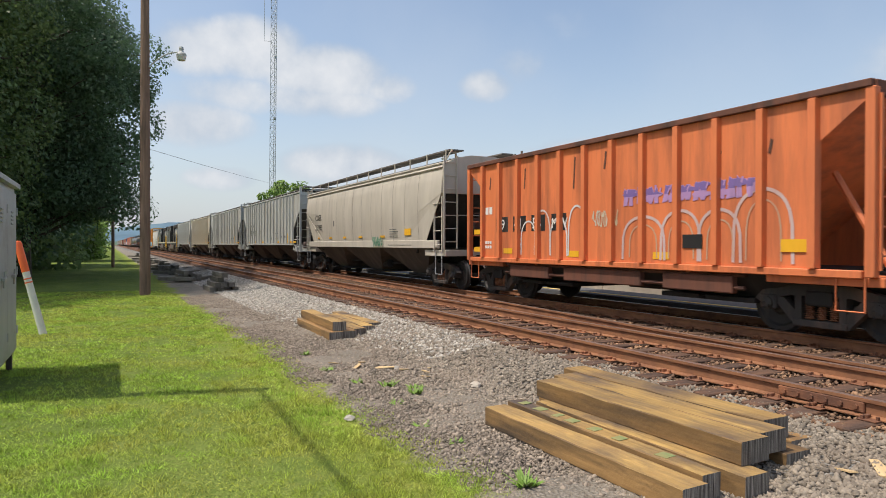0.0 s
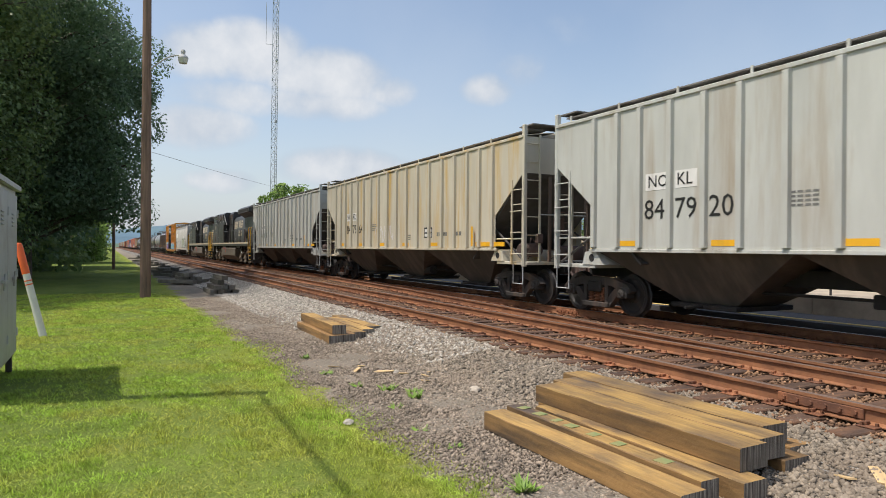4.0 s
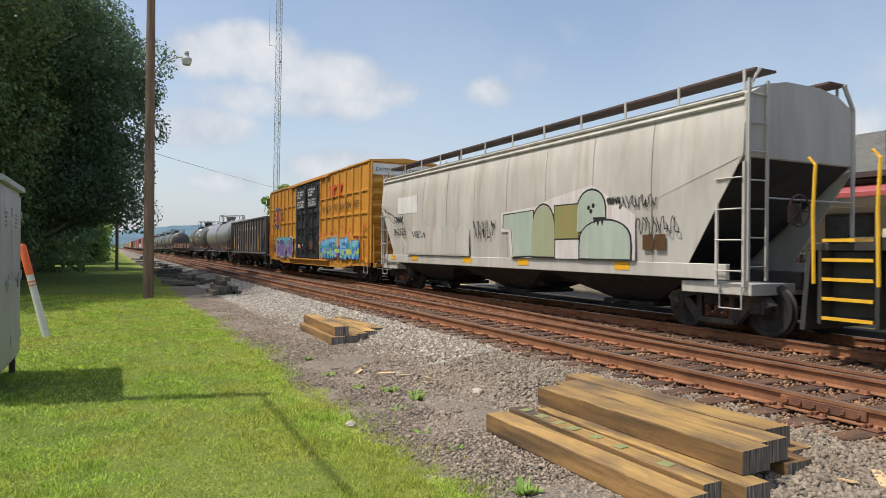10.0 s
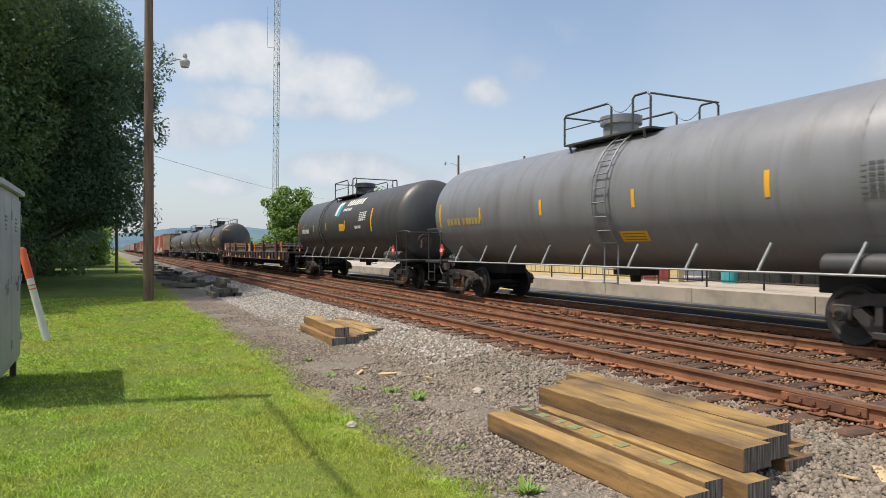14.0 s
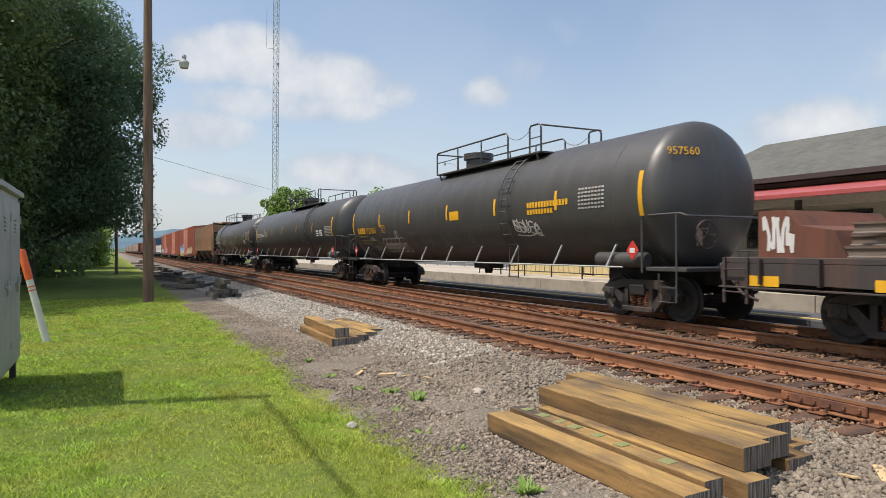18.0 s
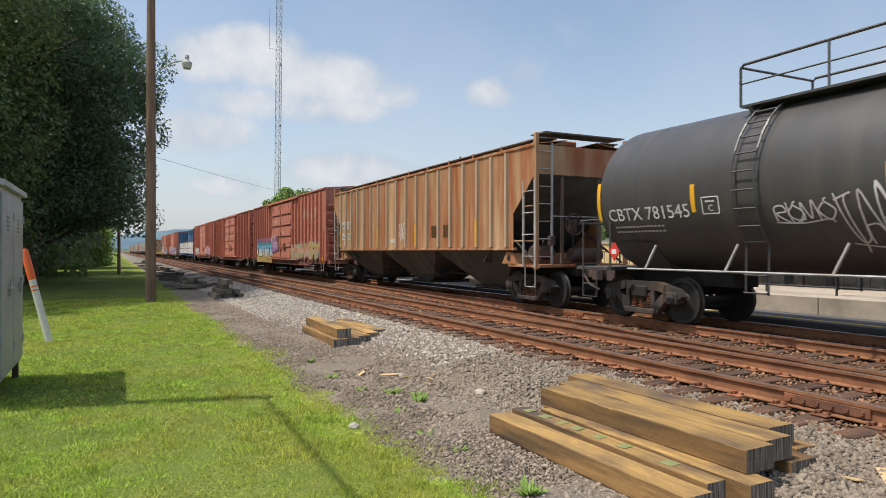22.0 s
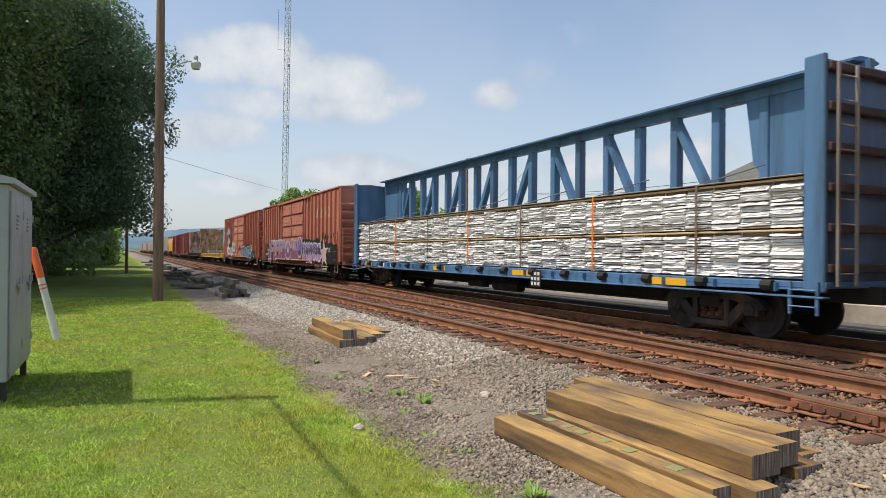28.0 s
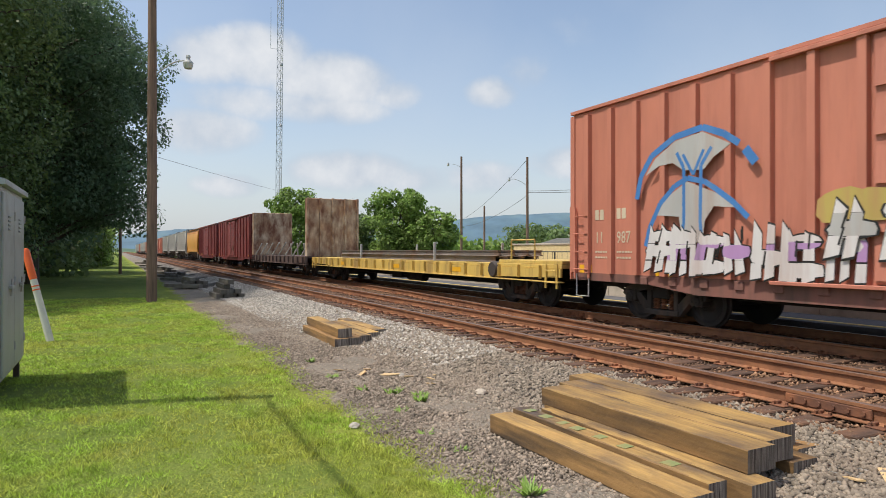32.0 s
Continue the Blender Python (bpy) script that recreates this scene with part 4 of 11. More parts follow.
def loose_stones():
    for x, y, s, name in ((-7.5, 4.3, 0.075, "white"), (-6.88, 2.36, 0.06, "pale"), (-9.2, 3.9, 0.05, "dark"), (-5.2, 5.6, 0.04, "pale")):
        so = Solid()
        r = random.Random(int(-x * 100))
        rings = []
        for a, k in ((-0.6, 0.55), (-0.2, 1.0), (0.3, 0.9), (0.7, 0.45)):
            rings.append([(math.cos(j * 1.047) * s * k * r.uniform(0.75, 1.25), math.sin(j * 1.047) * s * k * r.uniform(0.75, 1.25), s * (0.6 + a * 0.8)) for j in range(6)])
        so.hull_ring(rings)
        single("rock", so, "concrete" if name == "white" else "stone_new", f"{name} broken rock lying on the gravel", "rock", at=pose(x, y, float(ground_z(x, y)) - 0.01))


loose_stones()


def weeds():
    r = random.Random(5)
    for x, y, n, h in ((-8.2, 3.35, 40, 0.10), (-7.6, 3.5, 46, 0.12), (-7.3, 3.1, 24, 0.07), (-4.35, 2.95, 70, 0.13), (-6.3, 2.95, 16, 0.06), (-11.2, 3.05, 26, 0.10), (-9.7, 2.95, 30, 0.09), (-7.9, 3.62, 40, 0.09), (-8.6, 3.1, 30, 0.08), (-5.6, 3.0, 24, 0.07)):
        v, f = [(0, 0, 0.004)], []
        for i in range(n):
            a, l, b = r.uniform(0, 6.28), r.uniform(0.4, 1.0) * h, r.uniform(0.3, 1.2)
            k = len(v)
            e = r.uniform(0.005, 0.09)
            v += [(math.cos(a + 0.25) * e, math.sin(a + 0.25) * e, l * 0.25), (math.cos(a) * (e + l * b), math.sin(a) * (e + l * b), l), (math.cos(a - 0.25) * e, math.sin(a - 0.25) * e, l * 0.3)]
            f.append((0, k, k + 1, k + 2))
        me = raw_mesh("weed", v, f, "weed")
        ob = new("weed", me)
        ob.location = (x, y, float(ground_z(x, y)) - 0.01)
        tagged(ob, "small green weed tuft growing from the gravel", "weed", group="weeds in the gravel")


weeds()


# ---------------------------------------------------------------- poles, tower, cabinet, post
def lamp_pole(at, height, radius, arm, label, lean=0.0, cobra=True):
    t = thing("utility_pole", label, "utility pole", at=at)
    part("pole", Solid().tube([(0, 0, -0.3), (lean * 0.3, 0, height * 0.35), (lean * 0.7, 0, height * 0.7), (lean, 0, height)], radius, 14, radius * 0.72), "pole_wood", t, smooth=True)
    if cobra:
        ax, ay, az, rise = arm
        n = 8
        path = [(ax * (k / n), ay * (k / n), az + rise * math.sin(min(1, k / n * 1.2) * math.pi / 2)) for k in range(n + 1)]
        part("lamp_arm", Solid().tube(path, 0.028, 8), "galvanized", t, "curved galvanized lamp arm", smooth=True)
        tip = path[-1]
        lamp = part("lamp_head", Solid().lathe([(0.20, 0.0), (0.20, 0.07), (0.12, 0.09), (0.10, 0.07), (0.02, 0.08), (-0.05, 0.17), (-0.10, 0.19), (-0.12, 0.19), (-0.12, 0.0)], tip, "z", 14), "galvanized", t, "grey security lamp head", smooth=True)
        part("lens", Solid().lathe([(-0.12, 0.185), (-0.22, 0.17), (-0.31, 0.14), (-0.34, 0.0)], tip, "z", 14), "lamp_lens", lamp, "ribbed lamp lens", smooth=True)
        part("bracket", Solid().box(-0.02, 0.10, -0.05, 0.05, az - 0.12, az + 0.12, 0.01), "galvanized", t)
    return t


lamp_pole(pose(-27.4, 1.25, -0.5), 13.2, 0.20, (0.75, 1.22, 8.55, 0.65), "brown wooden utility pole with a curved street lamp arm")
lamp_pole(pose(-60.5, 0.35, -0.45), 9.5, 0.13, (0, 0, 0, 0), "dark wooden pole under the trees", cobra=False)
lamp_pole(pose(-9.75, -2.15, -0.48), 8.3, 0.15, (0, 0, 0, 0), "wooden service pole standing on the lawn", cobra=False)


def wires():
    def sag(a, b, s, n=16):
        a, b = Vector(a), Vector(b)
        return [a.lerp(b, i / n) - Vector((0, 0, s * 4 * (i / n) * (1 - i / n))) for i in range(n + 1)]
    for a, b, s in (((-9.75, -2.15, 7.7), (28, -2.3, 7.4), 0.3), ((-27.4, 1.25, 5.1), (-143, 48.8, 13.5), 1.0)):
        single("overhead_wire", Solid().tube(sag(a, b, s), 0.03 if b[0] > 0 else 0.008, 5), "wire", "thin black overhead wire strung between poles", "wire")


wires()


def lattice_tower(x, y, h, w):
    t = thing("radio_tower", "tall grey steel lattice radio tower with whip antenna", "radio tower", at=pose(x, y, -1, 0, 0.9, 20))
    legs = [(math.cos(a) * w, math.sin(a) * w) for a in (0.3, 2.39, 4.49)]
    for lx, ly in legs:
        part("leg", Solid().tube([(lx, ly, 0), (lx, ly, h)], 0.06, 6), "tower_steel", t)
    n = int(h / 1.9)
    for k in range(3):
        s = Solid()
        (ax, ay), (bx, by) = legs[k], legs[(k + 1) % 3]
        for i in range(n):
            z0, z1 = h * i / n, h * (i + 1) / n
            s.tube([(ax, ay, z0), (bx, by, z1)], 0.028, 4)
            s.tube([(bx, by, z0), (ax, ay, z1)], 0.028, 4)
            s.tube([(ax, ay, z1), (bx, by, z1)], 0.028, 4)
        part("bracing", s, "tower_steel", t)
    part("antenna", Solid().tube([(0.4, -1.0, 48.6), (-0.4, -2.3, 48.6), (-0.4, -2.3, 49.5), (-0.4, -2.3, 58.0)], 0.05, 6), "tower_steel", t, "side-mounted whip antenna")
    for z in (31.0, 45.0):
        part("beacon", Solid().lathe([(0, 0.0), (0, 0.3), (0.5, 0.3), (0.7, 0.0)], (0.5, 0, z), "z", 8), "tower_steel", t)
    return t


lattice_tower(-152.4, 33.6, 72, 0.75)


def cabinet():
    x0, x1, y0, y1, z0, z1 = -11.9, -9.75, -2.25, -1.27, -0.20, 2.28
    t = thing("signal_cabinet", "grey aluminium trackside signal cabinet on steel feet", "cabinet")
    part("body", Solid().box(x0, x1, y0, y1, z0, z1, 0.012), "cabinet_steel", t)
    part("roof", Solid().prism([(y0 - 0.06, z1 + 0.002), (y1 + 0.07, z1 + 0.002), (y1 + 0.07, z1 + 0.07), ((y0 + y1) / 2, z1 + 0.20), (y0 - 0.06, z1 + 0.07)], "x", x0 - 0.07, x1 + 0.07), "cabinet_steel", t, "pitched cabinet lid")
    for a, b in ((x0 + 0.06, (x0 + x1) / 2 - 0.01), ((x0 + x1) / 2 + 0.01, x1 - 0.06)):
        d = part("door", Solid().box(a, b, y1 + 0.001, y1 + 0.028, z0 + 0.06, z1 - 0.08, 0.006), "cabinet_steel", t)
        for z in (z0 + 0.35, (z0 + z1) / 2, z1 - 0.35):
            part("hinge", Solid().tube([(a + 0.01, y1 + 0.035, z - 0.06), (a + 0.01, y1 + 0.035, z + 0.06)], 0.014, 6), "galvanized", d)
        part("handle", Solid().box(b - 0.62, b - 0.45, y1 + 0.028, y1 + 0.075, 0.95, 1.0, 0.008).tube([(b - 0.53, y1 + 0.05, 0.86), (b - 0.53, y1 + 0.06, 1.08)], 0.014, 6), "galvanized", d, "chrome latch handle")
        for k in range(4):
            part("louvre", Solid().prism([(y1 + 0.028, 1.92 - k * 0.055), (y1 + 0.050, 1.90 - k * 0.055), (y1 + 0.028, 1.885 - k * 0.055)], "x", a + 0.45, a + 0.62), "cabinet_steel", d)
    for x in (x0 + 0.12, x1 - 0.12):
        for y in (y0 + 0.1, y1 - 0.06):
            part("foot", Solid().box(x - 0.04, x + 0.04, y - 0.04, y + 0.04, -0.50, z0 - 0.001, 0.005), "dark_trim", t, "black steel foot")


cabinet()


def marker_post():
    t = thing("marker_post", "leaning white utility marker post with orange top", "marker post", at=pose(-16.1, -1.2, -0.52, 13.5, -3, 0))
    part("post", Solid().lathe([(0, 0.075), (1.42, 0.07), (1.42, 0.0)], (0, 0, 0), "z", 14), "post_white", t, smooth=True)
    part("cap", Solid().lathe([(1.421, 0.0), (1.421, 0.076), (2.02, 0.076), (2.07, 0.06), (2.09, 0.0)], (0, 0, 0), "z", 14), "post_orange", t, "bright orange dome cap", smooth=True)
    for z in (1.26, 1.18):
        part("band", Solid().lathe([(z, 0.0), (z, 0.076), (z + 0.025, 0.076), (z + 0.025, 0.0)], (0, 0, 0), "z", 14), "post_orange", t, smooth=True)


marker_post()


# ---------------------------------------------------------------- trees
def tree(x, y, h, r, mat, seed, label, trunk=0.3, leaf=0.19, n=16000, low=0.12, category="tree", name="tree", squash=1.0):
    g = np.random.default_rng(seed)
    z0 = float(ground_z(x, y)) - 0.1
    t = thing(name, label, category, at=pose(x, y, z0))
    rr = random.Random(seed)
    wood = Solid().tube([(0, 0, 0), (0.1, 0.05, h * 0.25), (0.0, 0.1, h * 0.5), (0.05, 0, h * 0.85)], trunk, 9, trunk * 0.2)
    # boughs: each carries clumps of leaves
    centers, radii = [], []
    spread = 0.13 if n < 40000 else 0.055
    nb = 34 if n < 40000 else 64
    for i in range(nb):
        f = (i + 0.5) / nb
        zz = h * (low + (0.97 - low) * f)
        prof = math.sin(math.pi * min(1, 0.16 + 0.84 * (1 - f) ** 0.8)) ** 0.6 if f > 0.3 else 0.72 + 0.28 * f / 0.3
        a = i * 2.4 + rr.uniform(-0.4, 0.4)
        d = r * prof * (rr.uniform(0.55, 0.92) if nb < 40 else rr.uniform(0.60, 0.80))
        p = (math.cos(a) * d, math.sin(a) * d * squash, zz)
        wood.tube([(0.03, 0.05, max(0.3, zz - d * 0.45)), (p[0] * 0.5, p[1] * 0.5, zz - d * 0.12), p], trunk * 0.30, 5, 0.03)
        for k in range(3):
            q = rr.uniform(0.55, 1.05)
            centers.append((p[0] * q + rr.gauss(0, r * spread), p[1] * q + rr.gauss(0, r * spread), p[2] + rr.gauss(0, h * 0.035)))
            radii.append(r * (rr.uniform(0.16, 0.34) if nb < 40 else rr.uniform(0.18, 0.28)))
    part("trunk", wood, "bark", t)
    C, R_ = np.array(centers), np.array(radii)
    idx = g.integers(0, len(C), n)
    dirs = g.normal(size=(n, 3))
    dirs /= np.linalg.norm(dirs, axis=1)[:, None]
    rad = R_[idx] * ((0.55 + 0.5 * g.random(n) ** 0.6) if n < 40000 else (0.60 + 0.42 * g.random(n) ** 0.7))
    P = C[idx] + dirs * rad[:, None] * np.array([1, 1, 0.75])
    P[:, 2] = np.maximum(P[:, 2], 0.25)
    s = leaf * (0.6 + 0.8 * g.random(n))
    nrm = dirs + g.normal(0, 0.55, (n, 3)) + np.array([0, 0, 0.5])
    nrm /= np.linalg.norm(nrm, axis=1)[:, None]
    u = np.cross(nrm, g.normal(size=(n, 3)))
    u /= np.linalg.norm(u, axis=1)[:, None]
    w = np.cross(nrm, u)
    droop = nrm * (-0.35 * s)[:, None]
    V = np.stack([P - u * s[:, None], P - w * (0.62 * s)[:, None] + droop * 0.2, P + u * s[:, None] + droop, P + w * (0.62 * s)[:, None] + droop * 0.2], 1).reshape(-1, 3)
    me = raw_mesh("crown", V, np.arange(4 * n).reshape(-1, 4), mat)
    ob = part("crown", me, None, t)
    return t


tree(-35.5, -9.4, 24, 9.0, "leaf_dark", 11, "large dark green maple tree with dense crown", 0.5, 0.092, 130000, 0.08)
tree(-44.0, -4.3, 16.0, 7.4, "leaf_blue", 12, "broad shade tree with deep blue-green leaves", 0.42, 0.088, 165000, 0.22, squash=1.27)
tree(-52.0, -9.0, 23, 8.0, "leaf_dark", 13, "tall dark green shade tree at the lawn's edge", 0.5, 0.22, 24000, 0.06)
tree(-64.0, -7.0, 19, 7.0, "leaf_blue", 14, "tall shade tree beside the track", 0.45, 0.25, 16000, 0.06)
tree(-30.0, -17.5, 24, 9.0, "leaf_dark", 15, "large dark green tree behind the lawn", 0.5, 0.24, 18000, 0.06)
tree(-84.0, -7.0, 15, 7.0, "leaf_dark", 16, "dense green tree beyond the shade", 0.4, 0.3, 9000, 0.04)
tree(-47.0, -20.0, 23, 9.0, "leaf_blue", 17, "dark tree deep in the grove", 0.5, 0.3, 12000, 0.04)
for i, (x, y, h, r) in enumerate(((-88, -2.6, 4.0, 3.0), (-77, -4.2, 3.5, 2.6), (-68, -6.5, 3.0, 2.6), (-58, -9.5, 3.2, 2.8), (-100, -3.2, 6.0, 4.0), (-116, -4.5, 7.5, 5.0), (-140, -5.0, 9, 6.0), (-44, -12.5, 3.0, 3.0), (-36, -14, 3.4, 3.2), (-170, -6, 10, 8))):
    tree(x, y, h, r, "leaf_light" if i in (0, 4) else "leaf_dark", 30 + i, "dense green bush at the foot of the grove", 0.1, 0.16 if i < 4 else 0.24, 3500, 0.02, "bush", "bush")
# across the tracks
tree(-75, 31.4, 8.9, 4.6, "leaf_light", 51, "bushy bright green tree across the tracks", 0.25, 0.20, 14000, 0.02)
tree(-110, 27.0, 11.6, 5.2, "leaf_light", 52, "rounded sunlit green tree across the tracks", 0.25, 0.24, 12000, 0.02)
for i, (x, y, h, r) in enumerate(((-84, 29.0, 6.5, 3.6), (-70, 33.6, 6.0, 3.4), (-84, 60, 5.5, 5.0), (-66, 52, 4.0, 4.0), (-104, 70, 6.5, 6), (-74, 70, 5.0, 5), (-60, 46, 3.8, 3.5), (-128, 60, 8, 7), (-45, 40, 4.2, 3.2))):
    tree(x, y, h, r, "leaf_light" if i % 2 else "leaf_dark", 60 + i, "low green bush across the tracks", 0.12, 0.26, 3800, 0.02, "bush", "bush")


# ---------------------------------------------------------------- far side: platform, station, poles, hills
def platform():
    t = thing("platform", "low paved station platform with concrete edge wall", "platform", kind="structure")
    part("apron", Solid().box(-160, 40, 12.86, 14.44, -0.30, 0.0, 0.01), "asphalt", t, "grey asphalt strip")
    part("edge_line", Solid().box(-160, 40, 13.06, 13.22, 0.004, 0.012), "yellow_line", t, "faded yellow edge line")
    for k in range(30):
        part("edge_wall", Solid().box(-78 + k * 3.6, -78 + k * 3.6 + 3.585, 14.45, 14.75, -0.3, 0.40, 0.012), "concrete", t, "tan concrete wall segment")
    part("deck", Solid().box(-78, 30, 14.751, 21.9, -0.3, 0.38), "concrete", t)
    part("yard", Solid().box(-160, 60, 21.91, 34, -0.3, 0.10), "asphalt", t)


platform()


def railing(x0, x1, y, z, label, mat="fence"):
    t = thing("railing", label, "railing", at=pose(x0, y, z))
    n = max(1, round((x1 - x0) / 2.0))
    for i in range(n + 1):
        part("post", Solid().tube([((x1 - x0) * i / n, 0, 0), ((x1 - x0) * i / n, 0, 1.05)], 0.03, 6), mat, t)
    for h in (1.05, 0.6, 0.2):
        part("rail", Solid().tube([(0, 0, h), (x1 - x0, 0, h)], 0.022, 6), mat, t)
    for i in range(n * 6):
        x = (x1 - x0) * (i + 0.5) / (n * 6)
        part("baluster", Solid().tube([(x, 0, 0.2), (x, 0, 1.05)], 0.010, 4), mat, t)


railing(-27, -8, 15.6, 0.38, "black metal railing along the platform edge", "black_rail")
railing(-44, -28, 20.8, 0.38, "grey metal platform railing")


def yellow_wall():
    t = thing("low_wall", "low yellow painted wall with dark red doors", "wall", at=pose(-26.5, 17.0, 0.38))
    part("wall_panel", Solid().box(0, 10.4, 0, 0.25, 0, 1.35, 0.012), "cream_block", t)
    part("coping", Solid().box(-0.05, 10.45, -0.04, 0.29, 1.351, 1.42, 0.01), "concrete", t)
    for k in range(3):
        part("door", Solid().box(8.2 + 0.62 * k, 8.76 + 0.62 * k, -0.05, -0.002, 0.05, 1.25, 0.008), "maroon_paint", t, "dark red door leaf")


yellow_wall()
railing(-60, -46, 20.8, 0.38, "grey metal railing at the platform end")


def station():
    t = thing("station_building", "cream railway station with grey shingle roof and red canopy", "station")
    x0, x1, y0, y1 = -18.0, 24.0, 20.6, 29.0
    part("wall", Solid().box(x0, x1, y0, y1, 0.1, 3.75), "station_wall", t)
    eave, ridge_z, ridge_y = 3.72, 5.76, 24.8
    part("gable_wall", Solid().prism([(y0, 3.75), (y1, 3.75), (ridge_y, 5.6)], "x", x0, x0 + 0.25), "station_wall", t)
    for a, b in ((19.6, ridge_y), (30.0, ridge_y)):
        part("roof", Solid().hull_ring([[(x0 - 0.7, a, eave), (x1, a, eave), (x1, b, ridge_z), (x0 - 0.7, b, ridge_z)], [(x0 - 0.7, a, eave + 0.14), (x1, a, eave + 0.14), (x1, b, ridge_z + 0.14), (x0 - 0.7, b, ridge_z + 0.14)]]), "shingle", t, "grey-green shingle roof")
    part("fascia", Solid().box(x0 - 0.72, x1, 19.50, 19.58, 3.68, 3.84), "dark_trim", t, "dark wooden fascia")
    part("canopy", Solid().hull_ring([[(x0 - 1.2, 17.3, 2.98), (x1, 17.3, 2.98), (x1, 20.6, 3.52), (x0 - 0.6, 20.6, 3.52)], [(x0 - 1.2, 17.3, 3.05), (x1, 17.3, 3.05), (x1, 20.6, 3.60), (x0 - 0.6, 20.6, 3.60)]]), "red_metal", t, "red metal platform canopy")
    part("canopy_edge", Solid().box(x0 - 1.2, x1, 17.22, 17.30, 2.93, 3.06, 0.01), "red_metal", t)
    part("soffit", Solid().hull_ring([[(x0 - 1.1, 17.35, 2.86), (x1, 17.35, 2.86), (x1, 20.58, 3.35), (x0 - 0.5, 20.58, 3.35)], [(x0 - 1.1, 17.35, 2.94), (x1, 17.35, 2.94), (x1, 20.58, 3.43), (x0 - 0.5, 20.58, 3.43)]]), "soffit", t)
    part("beam", Solid().box(x0 - 0.6, x1, 19.0, 19.2, 2.80, 3.02, 0.01), "soffit", t)
    x = x0 + 0.6
    while x < 20:
        part("post", Solid().box(x - 0.08, x + 0.08, 18.4, 18.56, 0.38, 2.97, 0.012), "dark_trim", t, "dark canopy post")
        x += 4.6
    part("brace", Solid().tube([(x0 - 1.0, 17.5, 2.86), (x0 - 0.8, 18.2, 2.5), (x0 + 0.5, 18.4, 2.1)], 0.06, 6), "dark_trim", t)
    for k, x in enumerate((-15.5, -12.6, -8.2, -4.4, -0.5, 3.8, 8.0)):
        w = part("window", Solid().box(x - 0.75, x + 0.75, 20.56, 20.60, 1.5, 2.7), "dark_trim", t, "dark window frame")
        part("pane", Solid().box(x - 0.66, x + 0.66, 20.545, 20.559, 1.58, 2.62), "glass", w)
    part("door", Solid().box(-10.9, -9.7, 20.55, 20.60, 0.39, 2.5, 0.01), "dark_trim", t, "dark station door")
    part("chimney", Solid().box(-8.3, -7.6, 24.4, 25.2, 5.6, 7.5, 0.02), "red_metal", t, "brick-red chimney")


station()


def bench(x):
    t = thing("platform_bench", "dark metal bench on the platform", "bench", group="benches on the platform", at=pose(x, 19.8, 0.38))
    for k in range(4):
        part("slat", Solid().box(-0.8, 0.8, -0.25 + k * 0.12, -0.15 + k * 0.12, 0.43, 0.46, 0.006), "dark_trim", t)
    for k in range(3):
        part("back_slat", Solid().box(-0.8, 0.8, 0.24, 0.27, 0.55 + k * 0.12, 0.64 + k * 0.12, 0.006), "dark_trim", t)
    for xx in (-0.7, 0.7):
        part("leg", Solid().box(xx - 0.03, xx + 0.03, -0.24, 0.26, 0.0, 0.43, 0.006), "fence", t)


bench(-13.5)
bench(-6.0)
single("litter_bin", Solid().lathe([(0, 0.0), (0, 0.24), (0.75, 0.27), (0.80, 0.24), (0.82, 0.0)], (0, 0, 0), "z", 16), "teal_paint", "teal round litter bin on the platform", "litter bin", at=pose(-14.9, 18.0, 0.38), smooth=True)


def yellow_shed():
    t = thing("trackside_shed", "long low pale yellow shed beyond the platform", "shed", at=pose(-52, 36, 0))
    part("wall", Solid().box(0, 15, 0, 5, -0.4, 2.0, 0.02), "cream_block", t)
    part("roof", Solid().prism([(-0.3, 2.0), (5.3, 2.0), (2.5, 2.7)], "x", -0.3, 15.3), "shingle", t)
    for k in range(5):
        w = part("window", Solid().box(1.2 + k * 2.8, 2.3 + k * 2.8, -0.04, 0.0, 0.7, 1.5), "dark_trim", t)
        part("pane", Solid().box(1.28 + k * 2.8, 2.22 + k * 2.8, -0.055, -0.041, 0.78, 1.42), "glass", w)


yellow_shed()


def far_pole(x, y, h, arm, label):
    t = lamp_pole(pose(x, y, -0.5), h, 0.21, arm, label, cobra=arm[2] > 0)
    return t


far_pole(-86, 46.0, 16.0, (-0.9, -1.75, 14.4, 0.5), "wooden street light pole across the tracks")
far_pole(-74.5, 50.0, 14.7, (-0.8, -2.4, 10.8, 0.9), "wooden lamp pole carrying wires across the tracks")
far_pole(-99, 57.5, 9.8, (0, 0, 0, 0), "bare wooden pole across the tracks")
far_pole(-150, 46.0, 12.0, (0, 0, 0, 0), "distant wooden pole beyond the train")
for a, b in (((-74.5, 50.0, 13.9), (-140, 75, 9)), ((-74.5, 50.0, 9.0), (-130, 70, 7)), ((-74.5, 50.0, 9.6), (-20, 45, 8.5)), ((-74.5, 50.0, 9.4), (-20, 45.6, 8.0))):
    single("overhead_wire", Solid().tube([Vector(a).lerp(Vector(b), i / 10) - Vector((0, 0, 0.9 * 4 * (i / 10) * (1 - i / 10))) for i in range(11)], 0.03, 5), "wire", "thin black overhead wire strung between poles", "wire")


